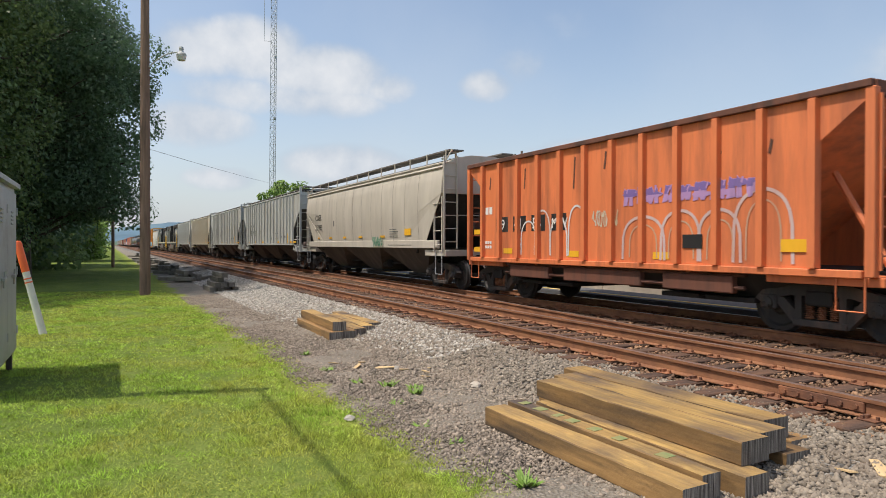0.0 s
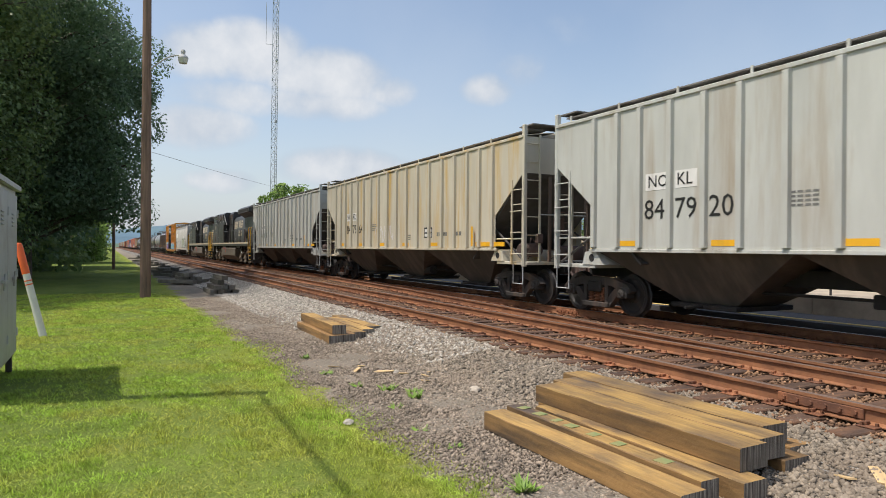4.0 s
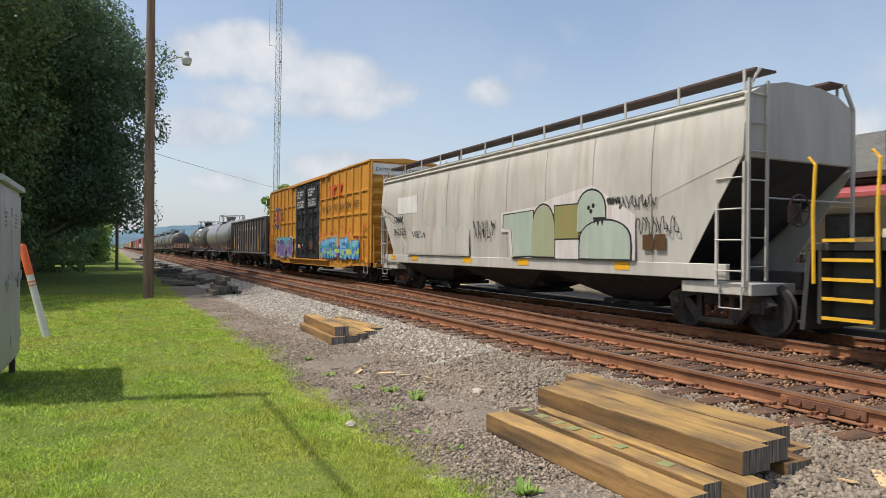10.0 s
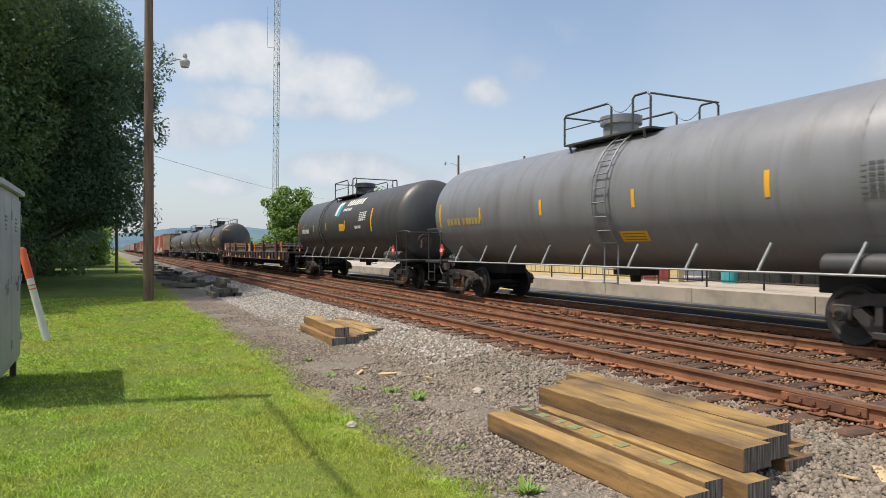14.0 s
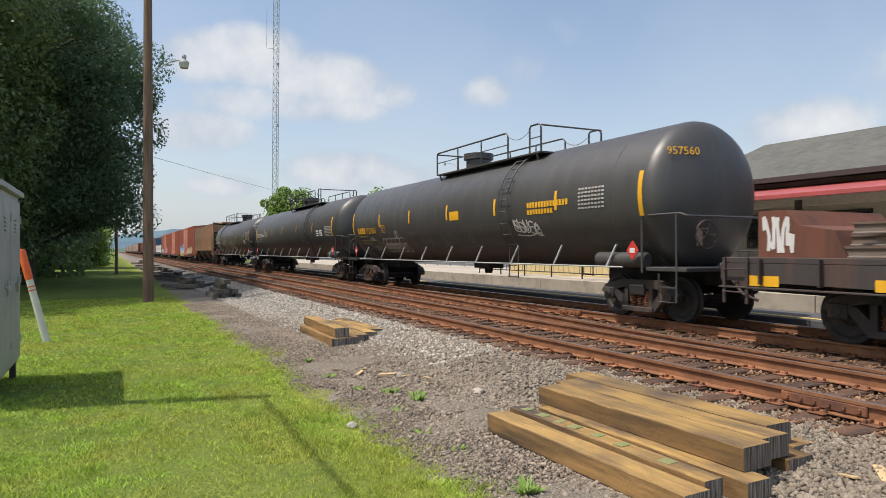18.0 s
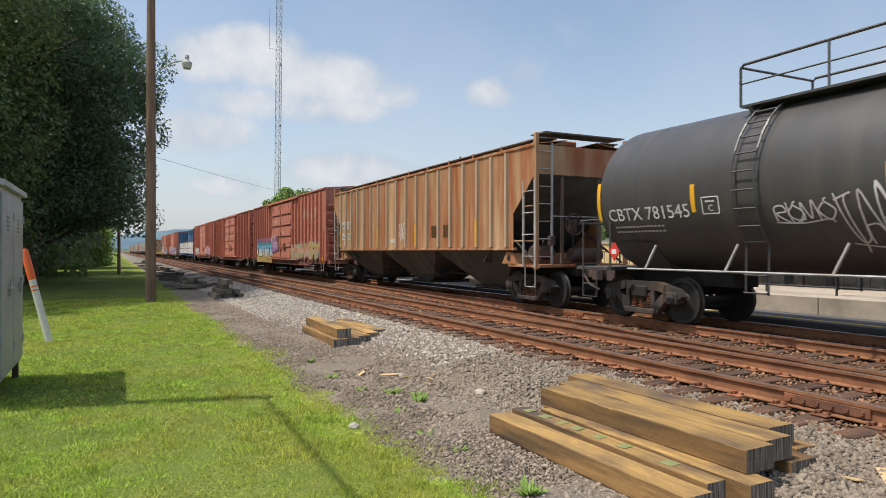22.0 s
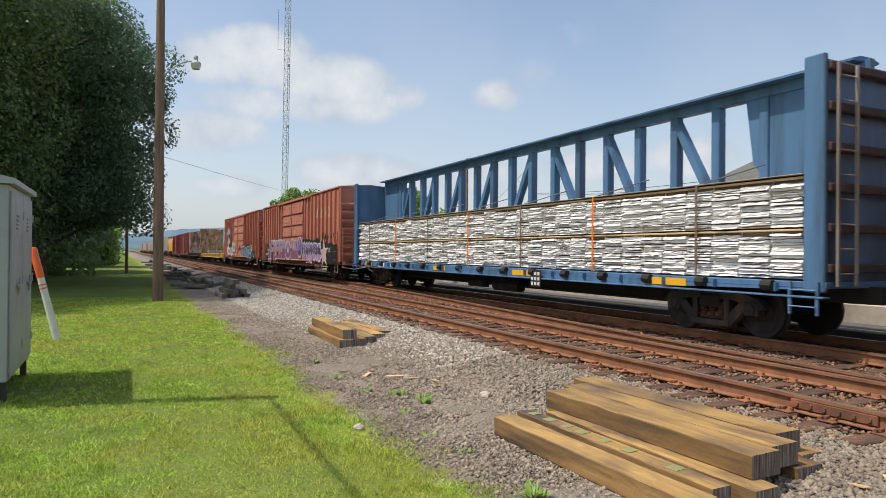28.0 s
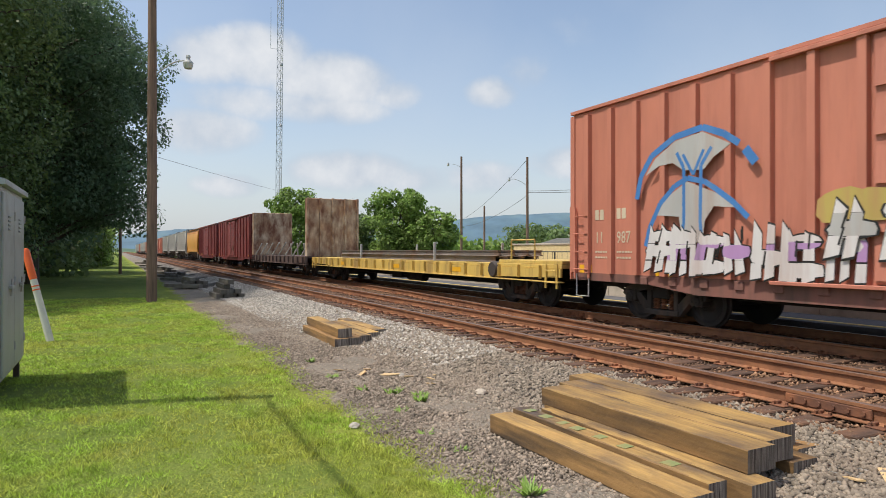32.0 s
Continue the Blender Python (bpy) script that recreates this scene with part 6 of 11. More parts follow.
# ---------------------------------------------------------------- covered hoppers
def ribbed_hopper(label, front, rear, mat, top=4.32, bot=1.47, nribs=17, seed=1, walk_mat="walk_grate", rib_mat=None, rib_list=None, cut=1.36, cut_z=2.36, end_z=3.42, ladder_mat=None):
    car, h = new_car("covered_hopper", label, front, rear, "covered hopper")
    W = 1.49
    for k in (-1, 1):
        pts = [(-h, end_z), (-h + cut, cut_z), (-h + cut, bot), (h - cut, bot), (h - cut, cut_z), (h, end_z), (h, top), (-h, top)]
        part("side_sheet", Solid().prism(pts, "y", k * W - 0.012, k * W + 0.012), mat, car)
        part("side_sill", Solid().box(-h + cut - 0.1, h - cut + 0.1, k * W - 0.05, k * W + 0.05, bot - 0.07, bot - 0.002, 0.008), mat, car)
        part("top_chord", Solid().box(-h, h, k * W - 0.045, k * W + 0.045, top + 0.001, top + 0.08, 0.01), mat, car)
    me = Solid().prism([(-0.055, -0.075), (-0.02, -0.075), (-0.0, -0.075), (0.055, -0.075), (0.075, 0.0), (-0.075, 0.0)], "z", bot + 0.03, top - 0.02).mesh("rib")
    me.materials.append(M[rib_mat or mat])
    xs = rib_list or [(-h + cut + 0.05) + (2 * h - 2 * cut - 0.1) * i / (nribs - 1) for i in range(nribs)]
    for x in xs:
        r = part("rib", me, None, car)
        r.location = (x, -W - 0.012, 0)
    for k in (-1, 1):
        part("roof", Solid().hull_ring([[(-h, k * W, top + 0.06), (h, k * W, top + 0.06), (h, k * 0.5, top + 0.2), (-h, k * 0.5, top + 0.2)], [(-h, k * W, top + 0.08), (h, k * W, top + 0.08), (h, k * 0.5, top + 0.22), (-h, k * 0.5, top + 0.22)]]), mat, car)
        s = Solid().box(-h + 0.1, h - 0.1, k * 1.02 - 0.27, k * 1.02 + 0.27, top + 0.23, top + 0.255)
        n = 11
        for i in range(n):
            x = -h + 0.3 + (2 * h - 0.6) * i / (n - 1)
            part("board_post", Solid().box(x - 0.025, x + 0.025, k * 1.305 - 0.012, k * 1.305 + 0.012, top + 0.06, top + 0.27), mat, car)
        part("running_board", s, walk_mat, car, "perforated steel walkway")
    part("hatch", Solid().box(-h + 0.8, h - 0.8, -0.45, 0.45, top + 0.2, top + 0.36, 0.03), mat, car)
    for k in (-1, 1):
        part("end_sheet", Solid().box(min(k * h, k * (h - 0.02)), max(k * h, k * (h - 0.02)), -W, W, end_z, top + 0.05), mat, car)
        part("slope_sheet", Solid().hull_ring([[(k * h, -W, end_z), (k * h, W, end_z), (k * (h - 2.7), W * 0.95, 1.15), (k * (h - 2.7), -W * 0.95, 1.15)], [(k * (h - 0.04), -W, end_z + 0.02), (k * (h - 0.04), W, end_z + 0.02), (k * (h - 2.74), W * 0.95, 1.17), (k * (h - 2.74), -W * 0.95, 1.17)]]), "shaded_steel", car)
        part("end_platform", Solid().box(min(k * (h - 1.35), k * (h + 0.12)), max(k * (h - 1.35), k * (h + 0.12)), -1.45, 1.45, 1.04, 1.119, 0.01), mat, car)
        part("bolster_web", Solid().prism([(k * (h - 1.40), 1.44), (k * (h - 1.05), 1.40), (k * (h - 0.95), 1.12), (k * (h - 1.62), 1.12)], "y", -1.47, 1.47), mat, car)
        part("jacking_hole", Solid().lathe([(-1.478, 0.0), (-1.478, 0.085), (-1.471, 0.085), (-1.471, 0.0)], (k * (h - 1.27), 0, 1.27), "y", 14), "under_black", car)
        part("end_grab", Solid().tube([(k * (h - 1.3), -1.47, 1.72), (k * (h - 0.1), -1.47, 1.72)], 0.022, 5).tube([(k * (h - 0.1), -1.47, 2.62), (k * (h - 0.55), -1.47, 2.62)], 0.016, 5), mat, car)
        part("end_stay", Solid().tube([(k * (h - 0.1), -1.40, 1.15), (k * (h - 1.5), -1.35, 1.95)], 0.03, 5).tube([(k * (h - 0.08), 1.40, 1.15), (k * (h - 1.5), 1.35, 1.95)], 0.03, 5), "shaded_steel", car)
        for y in (-1.46, 1.46):
            part("corner_post", Solid().box(k * h - 0.055, k * h + 0.055, y - 0.05, y + 0.05, 1.0, top + 0.34, 0.008), mat, car)
        ladder(car, k * h - k * 0.52, k * h, -1.50, 1.05, end_z - 0.15, 4, ladder_mat or mat)
        end_ladder(car, k * (h + 0.03), -1.46, -1.0, 1.1, top + 0.1, 7, ladder_mat or mat)
        for y in (-0.6, 0.6):
            part("end_post", Solid().box(k * (h - 0.08) - 0.03, k * (h - 0.08) + 0.03, y - 0.04, y + 0.04, 1.12, end_z), "rusty_rib", car)
        part("end_handrail", Solid().tube([(k * (h + 0.05), -1.0, 2.35), (k * (h + 0.08), 0.2, 2.35), (k * (h + 0.05), 1.4, 2.35)], 0.016, 5), "galvanized", car)
        hand_step(car, k * (h - 0.25), -1.48, 0.55, 1.05)
        part("end_walk", Solid().box(min(k * (h - 0.5), k * (h + 0.15)), max(k * (h - 0.5), k * (h + 0.15)), -1.3, 1.3, top + 0.34, top + 0.37), walk_mat, car)
    part("brake_cylinder", Solid().lathe([(-0.35, 0.0), (-0.35, 0.15), (-0.3, 0.19), (0.25, 0.19), (0.35, 0.10), (0.35, 0.0)], (h - 0.75, -0.75, 1.42), "y", 14), "brown_steel", car, smooth=True)
    part("air_reservoir", Solid().lathe([(-0.5, 0.0), (-0.5, 0.16), (-0.45, 0.2), (0.45, 0.2), (0.5, 0.16), (0.5, 0.0)], (h - 0.45, 0.45, 1.35), "y", 14), "brown_steel", car, smooth=True)
    part("brake_rod", Solid().tube([(h + 0.1, -0.35, 2.1), (h + 0.05, -0.38, 1.3), (h - 0.3, -0.4, 1.2)], 0.02, 5), "brown_steel", car)
    part("air_pipe", Solid().tube([(h - 0.2, -1.2, 1.2), (h - 0.15, -1.15, 1.7), (h - 0.5, -0.9, 1.75), (h - 0.6, -0.5, 1.5)], 0.018, 5), "brown_steel", car)
    part("retainer_valve", Solid().box(h - 0.1, h + 0.06, -1.05, -0.9, 1.6, 1.85, 0.02), "brown_steel", car)
    brake_wheel(car, h + 0.12, -0.35, 2.15)
    span = 2 * (h - cut) / 3
    for i in range(3):
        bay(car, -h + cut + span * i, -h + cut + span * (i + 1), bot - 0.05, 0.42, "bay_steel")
    sills(car, h)
    brake_pipes(car, h)
    trucks(car, (-h + 0.95, h - 0.95))
    return car, h


END_RIBS = [-7.03, -6.3, -5.65, -4.85, -4.05, -3.3, -2.45, -1.6, -0.7, 0.2, 1.12, 2.05, 2.98, 3.9, 4.75, 5.55, 6.27, 7.0]
GREY_LABEL = "pale grey ribbed covered hopper car with roof walkway"
g1, h = ribbed_hopper(GREY_LABEL, -36.16, -53.0, "pale_grey_paint", rib_list=END_RIBS)
g2, _ = ribbed_hopper(GREY_LABEL, -54.34, -71.2, "pale_grey_paint", rib_list=END_RIBS)
g3, _ = ribbed_hopper("yellow-dusted pale ribbed covered hopper car", -72.6, -89.53, "yellowed_paint", rib_list=END_RIBS)
g4, _ = ribbed_hopper("pale grey ribbed covered hopper coupled to a locomotive", -90.9, -108.0, "pale_grey_paint", rib_list=END_RIBS)
for car, digits in ((g1, ("84", "78 51")), (g2, ("84", "79 20")), (g3, ("84", "79 64")), (g4, ("84", "79 85"))):
    y = -1.503
    decal(car, rect(-5.50, -4.95, 2.62, 2.95), "white_marking", y)
    decal(car, rect(-4.74, -4.22, 2.62, 2.95), "white_marking", y)
    number(car, "NO", -5.44, 2.68, 0.33, "black_marking", y - 0.005)
    number(car, "KL", -4.70, 2.68, 0.33, "black_marking", y - 0.005)
    for k, (pair, x) in enumerate(zip((digits[0], *digits[1].split()), (-5.54, -4.76, -3.97))):
        number(car, pair, x, 2.06, 0.55, "black_marking", y)
    for i, x in enumerate((-6.3, -3.9, -1.6, 0.7, 3.0)):
        decal(car, rect(x, x + 0.55, 1.53, 1.64), "reflector_yellow", y, "reflector")
    part("reflector", Solid().box(6.05, 7.6, -1.52, -1.49, 1.52, 1.64), "reflector_yellow", car)
    decal(car, rect(5.9, 6.0, 1.52, 2.1), "reflector_yellow", y - 0.08, "reflector")
    decal(car, rect(2.55, 3.15, 1.8, 2.15), "black_marking", y)
    for i in range(2):
        for j in range(2):
            decal(car, rect(2.60 + i * 0.28, 2.82 + i * 0.28, 1.84 + j * 0.15, 1.94 + j * 0.15), "white_marking", y - 0.004)
    bars(car, 3.5, 1.85, 0.75, 0.12, 5, "faded_black", y)
    bars(car, 4.6, 1.85, 0.6, 0.12, 3, "faded_black", y)
    for k in range(4):
        bars(car, -2.4, 2.15 + k * 0.07, 0.5, 0.035, 4, "faded_black", y)
    for k in range(3):
        bars(car, 0.9, 1.75 + k * 0.07, 0.55, 0.035, 4, "faded_black", y)
decal(g4, rect(-2.85, -2.15, 2.7, 3.6), "galvanized", -1.503, "patch")
scrawl(g3, -2.0, -0.2, 1.7, 2.3, 4, "white_spray", -1.503, 3, 0.03)

TAN_RIBS = (-7.32, -6.58, -5.82, -5.02, -4.2, -3.35, -2.5, -1.55, -0.62, 0.28, 1.2, 2.07, 2.95, 3.8, 4.65, 5.5, 6.3, 7.1)
aex, _ = ribbed_hopper("rust-stained tan ribbed covered hopper car", -335.4, -352.2, "rusty_tan", top=4.12, bot=1.55, rib_mat="tan_rib", rib_list=TAN_RIBS, cut=1.02, cut_z=2.45, ladder_mat="galvanized")
for x in (-7.32, -2.5, 1.2, 5.5):
    decal(aex, rect(x - 0.05, x + 0.05, 1.62, 2.40), "reflector_yellow", -1.58, "reflector")
for x0, x1, z0, z1, word, size in ((-7.19, -6.71, 2.47, 2.78, "AE", 0.33), (-6.48, -6.24, 2.47, 2.78, "X", 0.33), (-7.22, -6.70, 1.97, 2.27, "162", 0.34), (-6.46, -6.06, 1.97, 2.27, "53", 0.34)):
    decal(aex, rect(x0, x1, z0, z1), "cream_stripe" if word == "53" else "white_marking", -1.503)
    number(aex, word, x0 + 0.03, z0 + 0.035, size, "black_marking", -1.508).scale = (0.82, 1, 1)
decal(aex, rect(-6.95, -6.72, 1.72, 1.94), "yellowed_paint", -1.503)
scrawl(aex, -0.45, 0.12, 2.1, 2.5, 8, "white_spray", -1.503, 2, 0.02)
scrawl(aex, -0.40, 0.10, 1.85, 2.15, 9, "white_spray", -1.503, 2, 0.02)
decal(aex, rect(-1.33, -0.85, 1.77, 1.93), "yellowed_paint", -1.503)
for x in (2.35, 3.25):
    decal(aex, rect(x, x + 0.45, 1.9, 2.3), "brown_marking", -1.503)


def smooth_hopper(label, front, rear, mat, sill_z=(1.33, 1.60), top=4.1, seams=12, sill_mat=None, cut=1.2, end_z=3.1, board="walk_grate"):
    car, h = new_car("covered_hopper", label, front, rear, "covered hopper")
    prof = [(-1.50, sill_z[1]), (-1.55, 2.2), (-1.56, 2.9), (-1.53, 3.5), (-1.47, top - 0.30), (-1.36, top - 0.12), (-1.0, top + 0.06), (-0.45, top + 0.16)]
    prof = prof + [(-y, z) for y, z in prof[::-1]]

    def ring(x, zb, inset=0.0):
        return [(x, y * (1 - inset), max(z, zb)) for y, z in prof]
    part("body", Solid().hull_ring([ring(-h, end_z), ring(-h + 2.9, sill_z[1]), ring(h - 2.9, sill_z[1]), ring(h, end_z)]), mat, car, smooth=True)
    for k in (-1, 1):
        for e in (-1, 1):
            lo = [(e * (h - 2.9), sill_z[1]), (e * (h - cut), sill_z[1]), (e * h, end_z)]
            part("side_plate", Solid().hull_ring([[(x, k * (1.502 if z < 2 else 1.562), z) for x, z in lo], [(x, k * (1.482 if z < 2 else 1.542), z) for x, z in lo]]), mat, car)
    for k in (-1, 1):
        part("roof_rail", Solid().tube([(-h, k * 1.475, top - 0.26), (h, k * 1.475, top - 0.26)], 0.045, 6), mat, car)
        part("roof_rail", Solid().tube([(-h, k * 1.40, top - 0.11), (h, k * 1.40, top - 0.11)], 0.035, 6), mat, car)
        part("side_sill", Solid().box(-h + 0.35, h - 0.35, k * 1.47 - 0.05, k * 1.47 + 0.05, sill_z[0], sill_z[1] - 0.001, 0.012), sill_mat or mat, car)
        s = Solid().box(-h, h, k * 1.0 - 0.27, k * 1.0 + 0.27, top + 0.28, top + 0.32)
        for i in range(12):
            x = -h + 0.2 + (2 * h - 0.4) * i / 11
            part("board_post", Solid().box(x - 0.025, x + 0.025, k * 1.285 - 0.012, k * 1.285 + 0.012, top - 0.05, top + 0.33), mat, car)
        part("running_board", s, board, car, "grated steel walkway")
        # black slope sheet: shade below the body's end put into its colour
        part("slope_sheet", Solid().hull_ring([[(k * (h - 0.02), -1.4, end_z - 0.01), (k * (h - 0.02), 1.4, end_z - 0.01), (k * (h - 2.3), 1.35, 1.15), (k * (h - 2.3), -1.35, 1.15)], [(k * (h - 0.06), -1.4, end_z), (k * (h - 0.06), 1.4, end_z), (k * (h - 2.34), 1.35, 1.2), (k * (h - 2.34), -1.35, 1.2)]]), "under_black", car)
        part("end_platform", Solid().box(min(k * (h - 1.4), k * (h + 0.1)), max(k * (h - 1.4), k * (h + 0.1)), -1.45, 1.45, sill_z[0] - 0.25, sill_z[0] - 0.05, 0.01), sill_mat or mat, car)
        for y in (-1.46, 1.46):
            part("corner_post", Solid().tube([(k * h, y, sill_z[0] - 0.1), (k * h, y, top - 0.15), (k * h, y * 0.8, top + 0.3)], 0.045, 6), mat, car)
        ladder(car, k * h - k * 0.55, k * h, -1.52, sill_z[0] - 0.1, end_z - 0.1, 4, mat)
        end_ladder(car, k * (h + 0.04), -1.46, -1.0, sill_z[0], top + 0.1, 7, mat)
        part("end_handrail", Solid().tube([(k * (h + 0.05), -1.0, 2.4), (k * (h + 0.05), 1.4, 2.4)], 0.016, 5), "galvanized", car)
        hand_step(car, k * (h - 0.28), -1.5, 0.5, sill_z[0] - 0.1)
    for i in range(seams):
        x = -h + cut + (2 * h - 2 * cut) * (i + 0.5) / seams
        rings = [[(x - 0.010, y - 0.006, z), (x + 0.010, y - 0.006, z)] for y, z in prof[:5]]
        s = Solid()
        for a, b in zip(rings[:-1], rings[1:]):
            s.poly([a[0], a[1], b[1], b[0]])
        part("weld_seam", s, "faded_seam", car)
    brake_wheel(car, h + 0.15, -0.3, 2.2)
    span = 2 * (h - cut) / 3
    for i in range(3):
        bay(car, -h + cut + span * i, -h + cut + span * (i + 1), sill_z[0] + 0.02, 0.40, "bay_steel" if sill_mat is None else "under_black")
    sills(car, h)
    brake_pipes(car, h)
    trucks(car, (-h + 0.95, h - 0.95))
    return car, h


bg, _ = smooth_hopper("beige smooth-sided covered hopper car with roof walkway", -18.65, -34.55, "beige_paint", top=4.20)
number(bg, "352983", -6.25, 2.15, 0.40, "black_marking", -1.562)
number(bg, "COER", -6.25, 2.64, 0.40, "black_marking", -1.562)
for x, w in ((-5.9, 0.3), (-4.0, 0.4), (-1.9, 0.4), (0.15, 0.45), (2.6, 0.5)):
    decal(bg, rect(x, x + w, 1.72, 1.80), "reflector_yellow", -1.53, "reflector")
decal(bg, rect(5.0, 5.55, 1.78, 2.02), "reflector_yellow", -1.535, "reflector")
for k in range(4):
    bars(bg, 3.6, 1.75 + k * 0.085, 0.8 - 0.1 * (k % 2), 0.03, 12, "faded_black", -1.535, 0.3)
bars(bg, -3.3, 2.3, 0.2, 0.25, 1, "faded_black", -1.552)
bars(bg, 3.4, 1.42, 2.2, 0.028, 26, "faded_black", -1.523, 0.35)
scrawl(bg, 1.9, 2.9, 1.38, 1.75, 3, "green_paint", -1.56, 3, 0.03)

sm, _ = smooth_hopper("dirty white covered hopper car with graffiti along its side", -153.77, -170.3, "pale_white_paint", sill_z=(0.98, 1.26), top=4.30, seams=8, sill_mat="pale_white_paint", board="brown_steel")
number(sm, "842525", -6.95, 1.98, 0.36, "black_marking", -1.562)
number(sm, "SMW", -6.95, 2.42, 0.36, "black_marking", -1.562)
for x, w in ((-7.3, 0.35), (-5.4, 0.5), (-1.6, 0.55), (1.4, 0.5), (5.1, 0.45)):
    decal(sm, rect(x, x + w, 1.08, 1.24), "reflector_yellow", -1.524, "reflector")


def outlined(car, pts, fill, edge, y, w, lift):
    """One sprayed letter body: a dark outline with its fill on top."""
    decal(car, grow(pts, w), edge, y, "graffiti", "sprayed letter outline", lift)
    decal(car, pts, fill, y, "graffiti", "sprayed letter fill", lift + 0.003)


def arch(xa, xb, z0, z1, n=12):
    return [(xa, z0)] + [((xa + xb) / 2 - (xb - xa) / 2 * math.cos(a * math.pi / n), z0 + (z1 - z0) * (0.35 + 0.65 * math.sin(a * math.pi / n) ** 0.7)) for a in range(n + 1)] + [(xb, z0)]


YS = -1.562
decal(sm, [(0.62, 2.48), (2.2, 2.55), (2.9, 2.72), (4.4, 2.92), (5.0, 2.6), (5.75, 2.2), (5.75, 1.28), (1.1, 1.28), (1.0, 1.95), (0.62, 1.95)], "white_spray", YS, "graffiti", "white sprayed halo", 0.003)
outlined(sm, [(0.75, 2.05), (0.78, 2.40), (2.15, 2.46), (2.15, 1.34), (1.25, 1.30), (1.15, 2.02)], "pale_green_paint", "black_marking", YS, 0.045, 0.006)
outlined(sm, arch(2.1, 3.05, 1.32, 2.58), "sage_spray", "black_marking", YS, 0.045, 0.007)
outlined(sm, rect(3.05, 3.95, 1.75, 2.52), "green_mark", "black_marking", YS, 0.045, 0.0075)
outlined(sm, arch(3.9, 4.85, 1.9, 2.80), "pale_green_paint", "black_marking", YS, 0.045, 0.008)
outlined(sm, arch(4.0, 5.62, 1.30, 2.12), "pale_green_paint", "black_marking", YS, 0.05, 0.012)
for x, z in ((4.30, 2.42), (4.46, 2.46), (4.38, 2.34)):
    decal(sm, blob(x, z, 0.11, 0.11, random.Random(2), 8, 0.0, 2), "black_marking", YS, "graffiti", lift=0.0125)
decal(sm, [(4.45, 2.2), (4.85, 2.2), (4.76, 2.0), (4.70, 2.16), (4.62, 2.0), (4.55, 2.16), (4.5, 2.05)], "black_marking", YS, "graffiti", lift=0.017)
for xa, xb, zt in ((-5.72, -4.75, 2.28), (-4.75, -3.75, 2.34), (-3.75, -2.9, 2.36), (-2.9, -2.0, 2.32), (-2.0, -1.15, 2.3)):
    outlined(sm, [(xa + 0.03, 1.32), (xb - 0.03, 1.32), (xb - 0.03, zt - 0.28), ((xa + xb) / 2, zt), (xa + 0.03, zt - 0.26)], "pale_white_paint", "grey_spray", YS, 0.05, 0.005)
for a, b, lo, hi, s_ in ((-5.3, -4.2, 1.85, 2.1, 1), (-0.9, 0.3, 1.8, 2.3, 2), (5.2, 6.3, 2.35, 2.6, 3), (5.8, 6.9, 1.8, 2.15, 4), (4.9, 5.3, 2.45, 2.6, 6)):
    scrawl(sm, a, b, lo, hi, s_, "black_marking", -1.57, 4, 0.011)
decal(sm, rect(-6.6, -4.9, 2.75, 3.35), "white_marking", YS, "patch", "pale repainted patch", 0.003)
for k, x in enumerate((5.95, 6.28)):
    decal(sm, rect(x, x + 0.28, 1.50, 1.80), "brown_marking", -1.556)


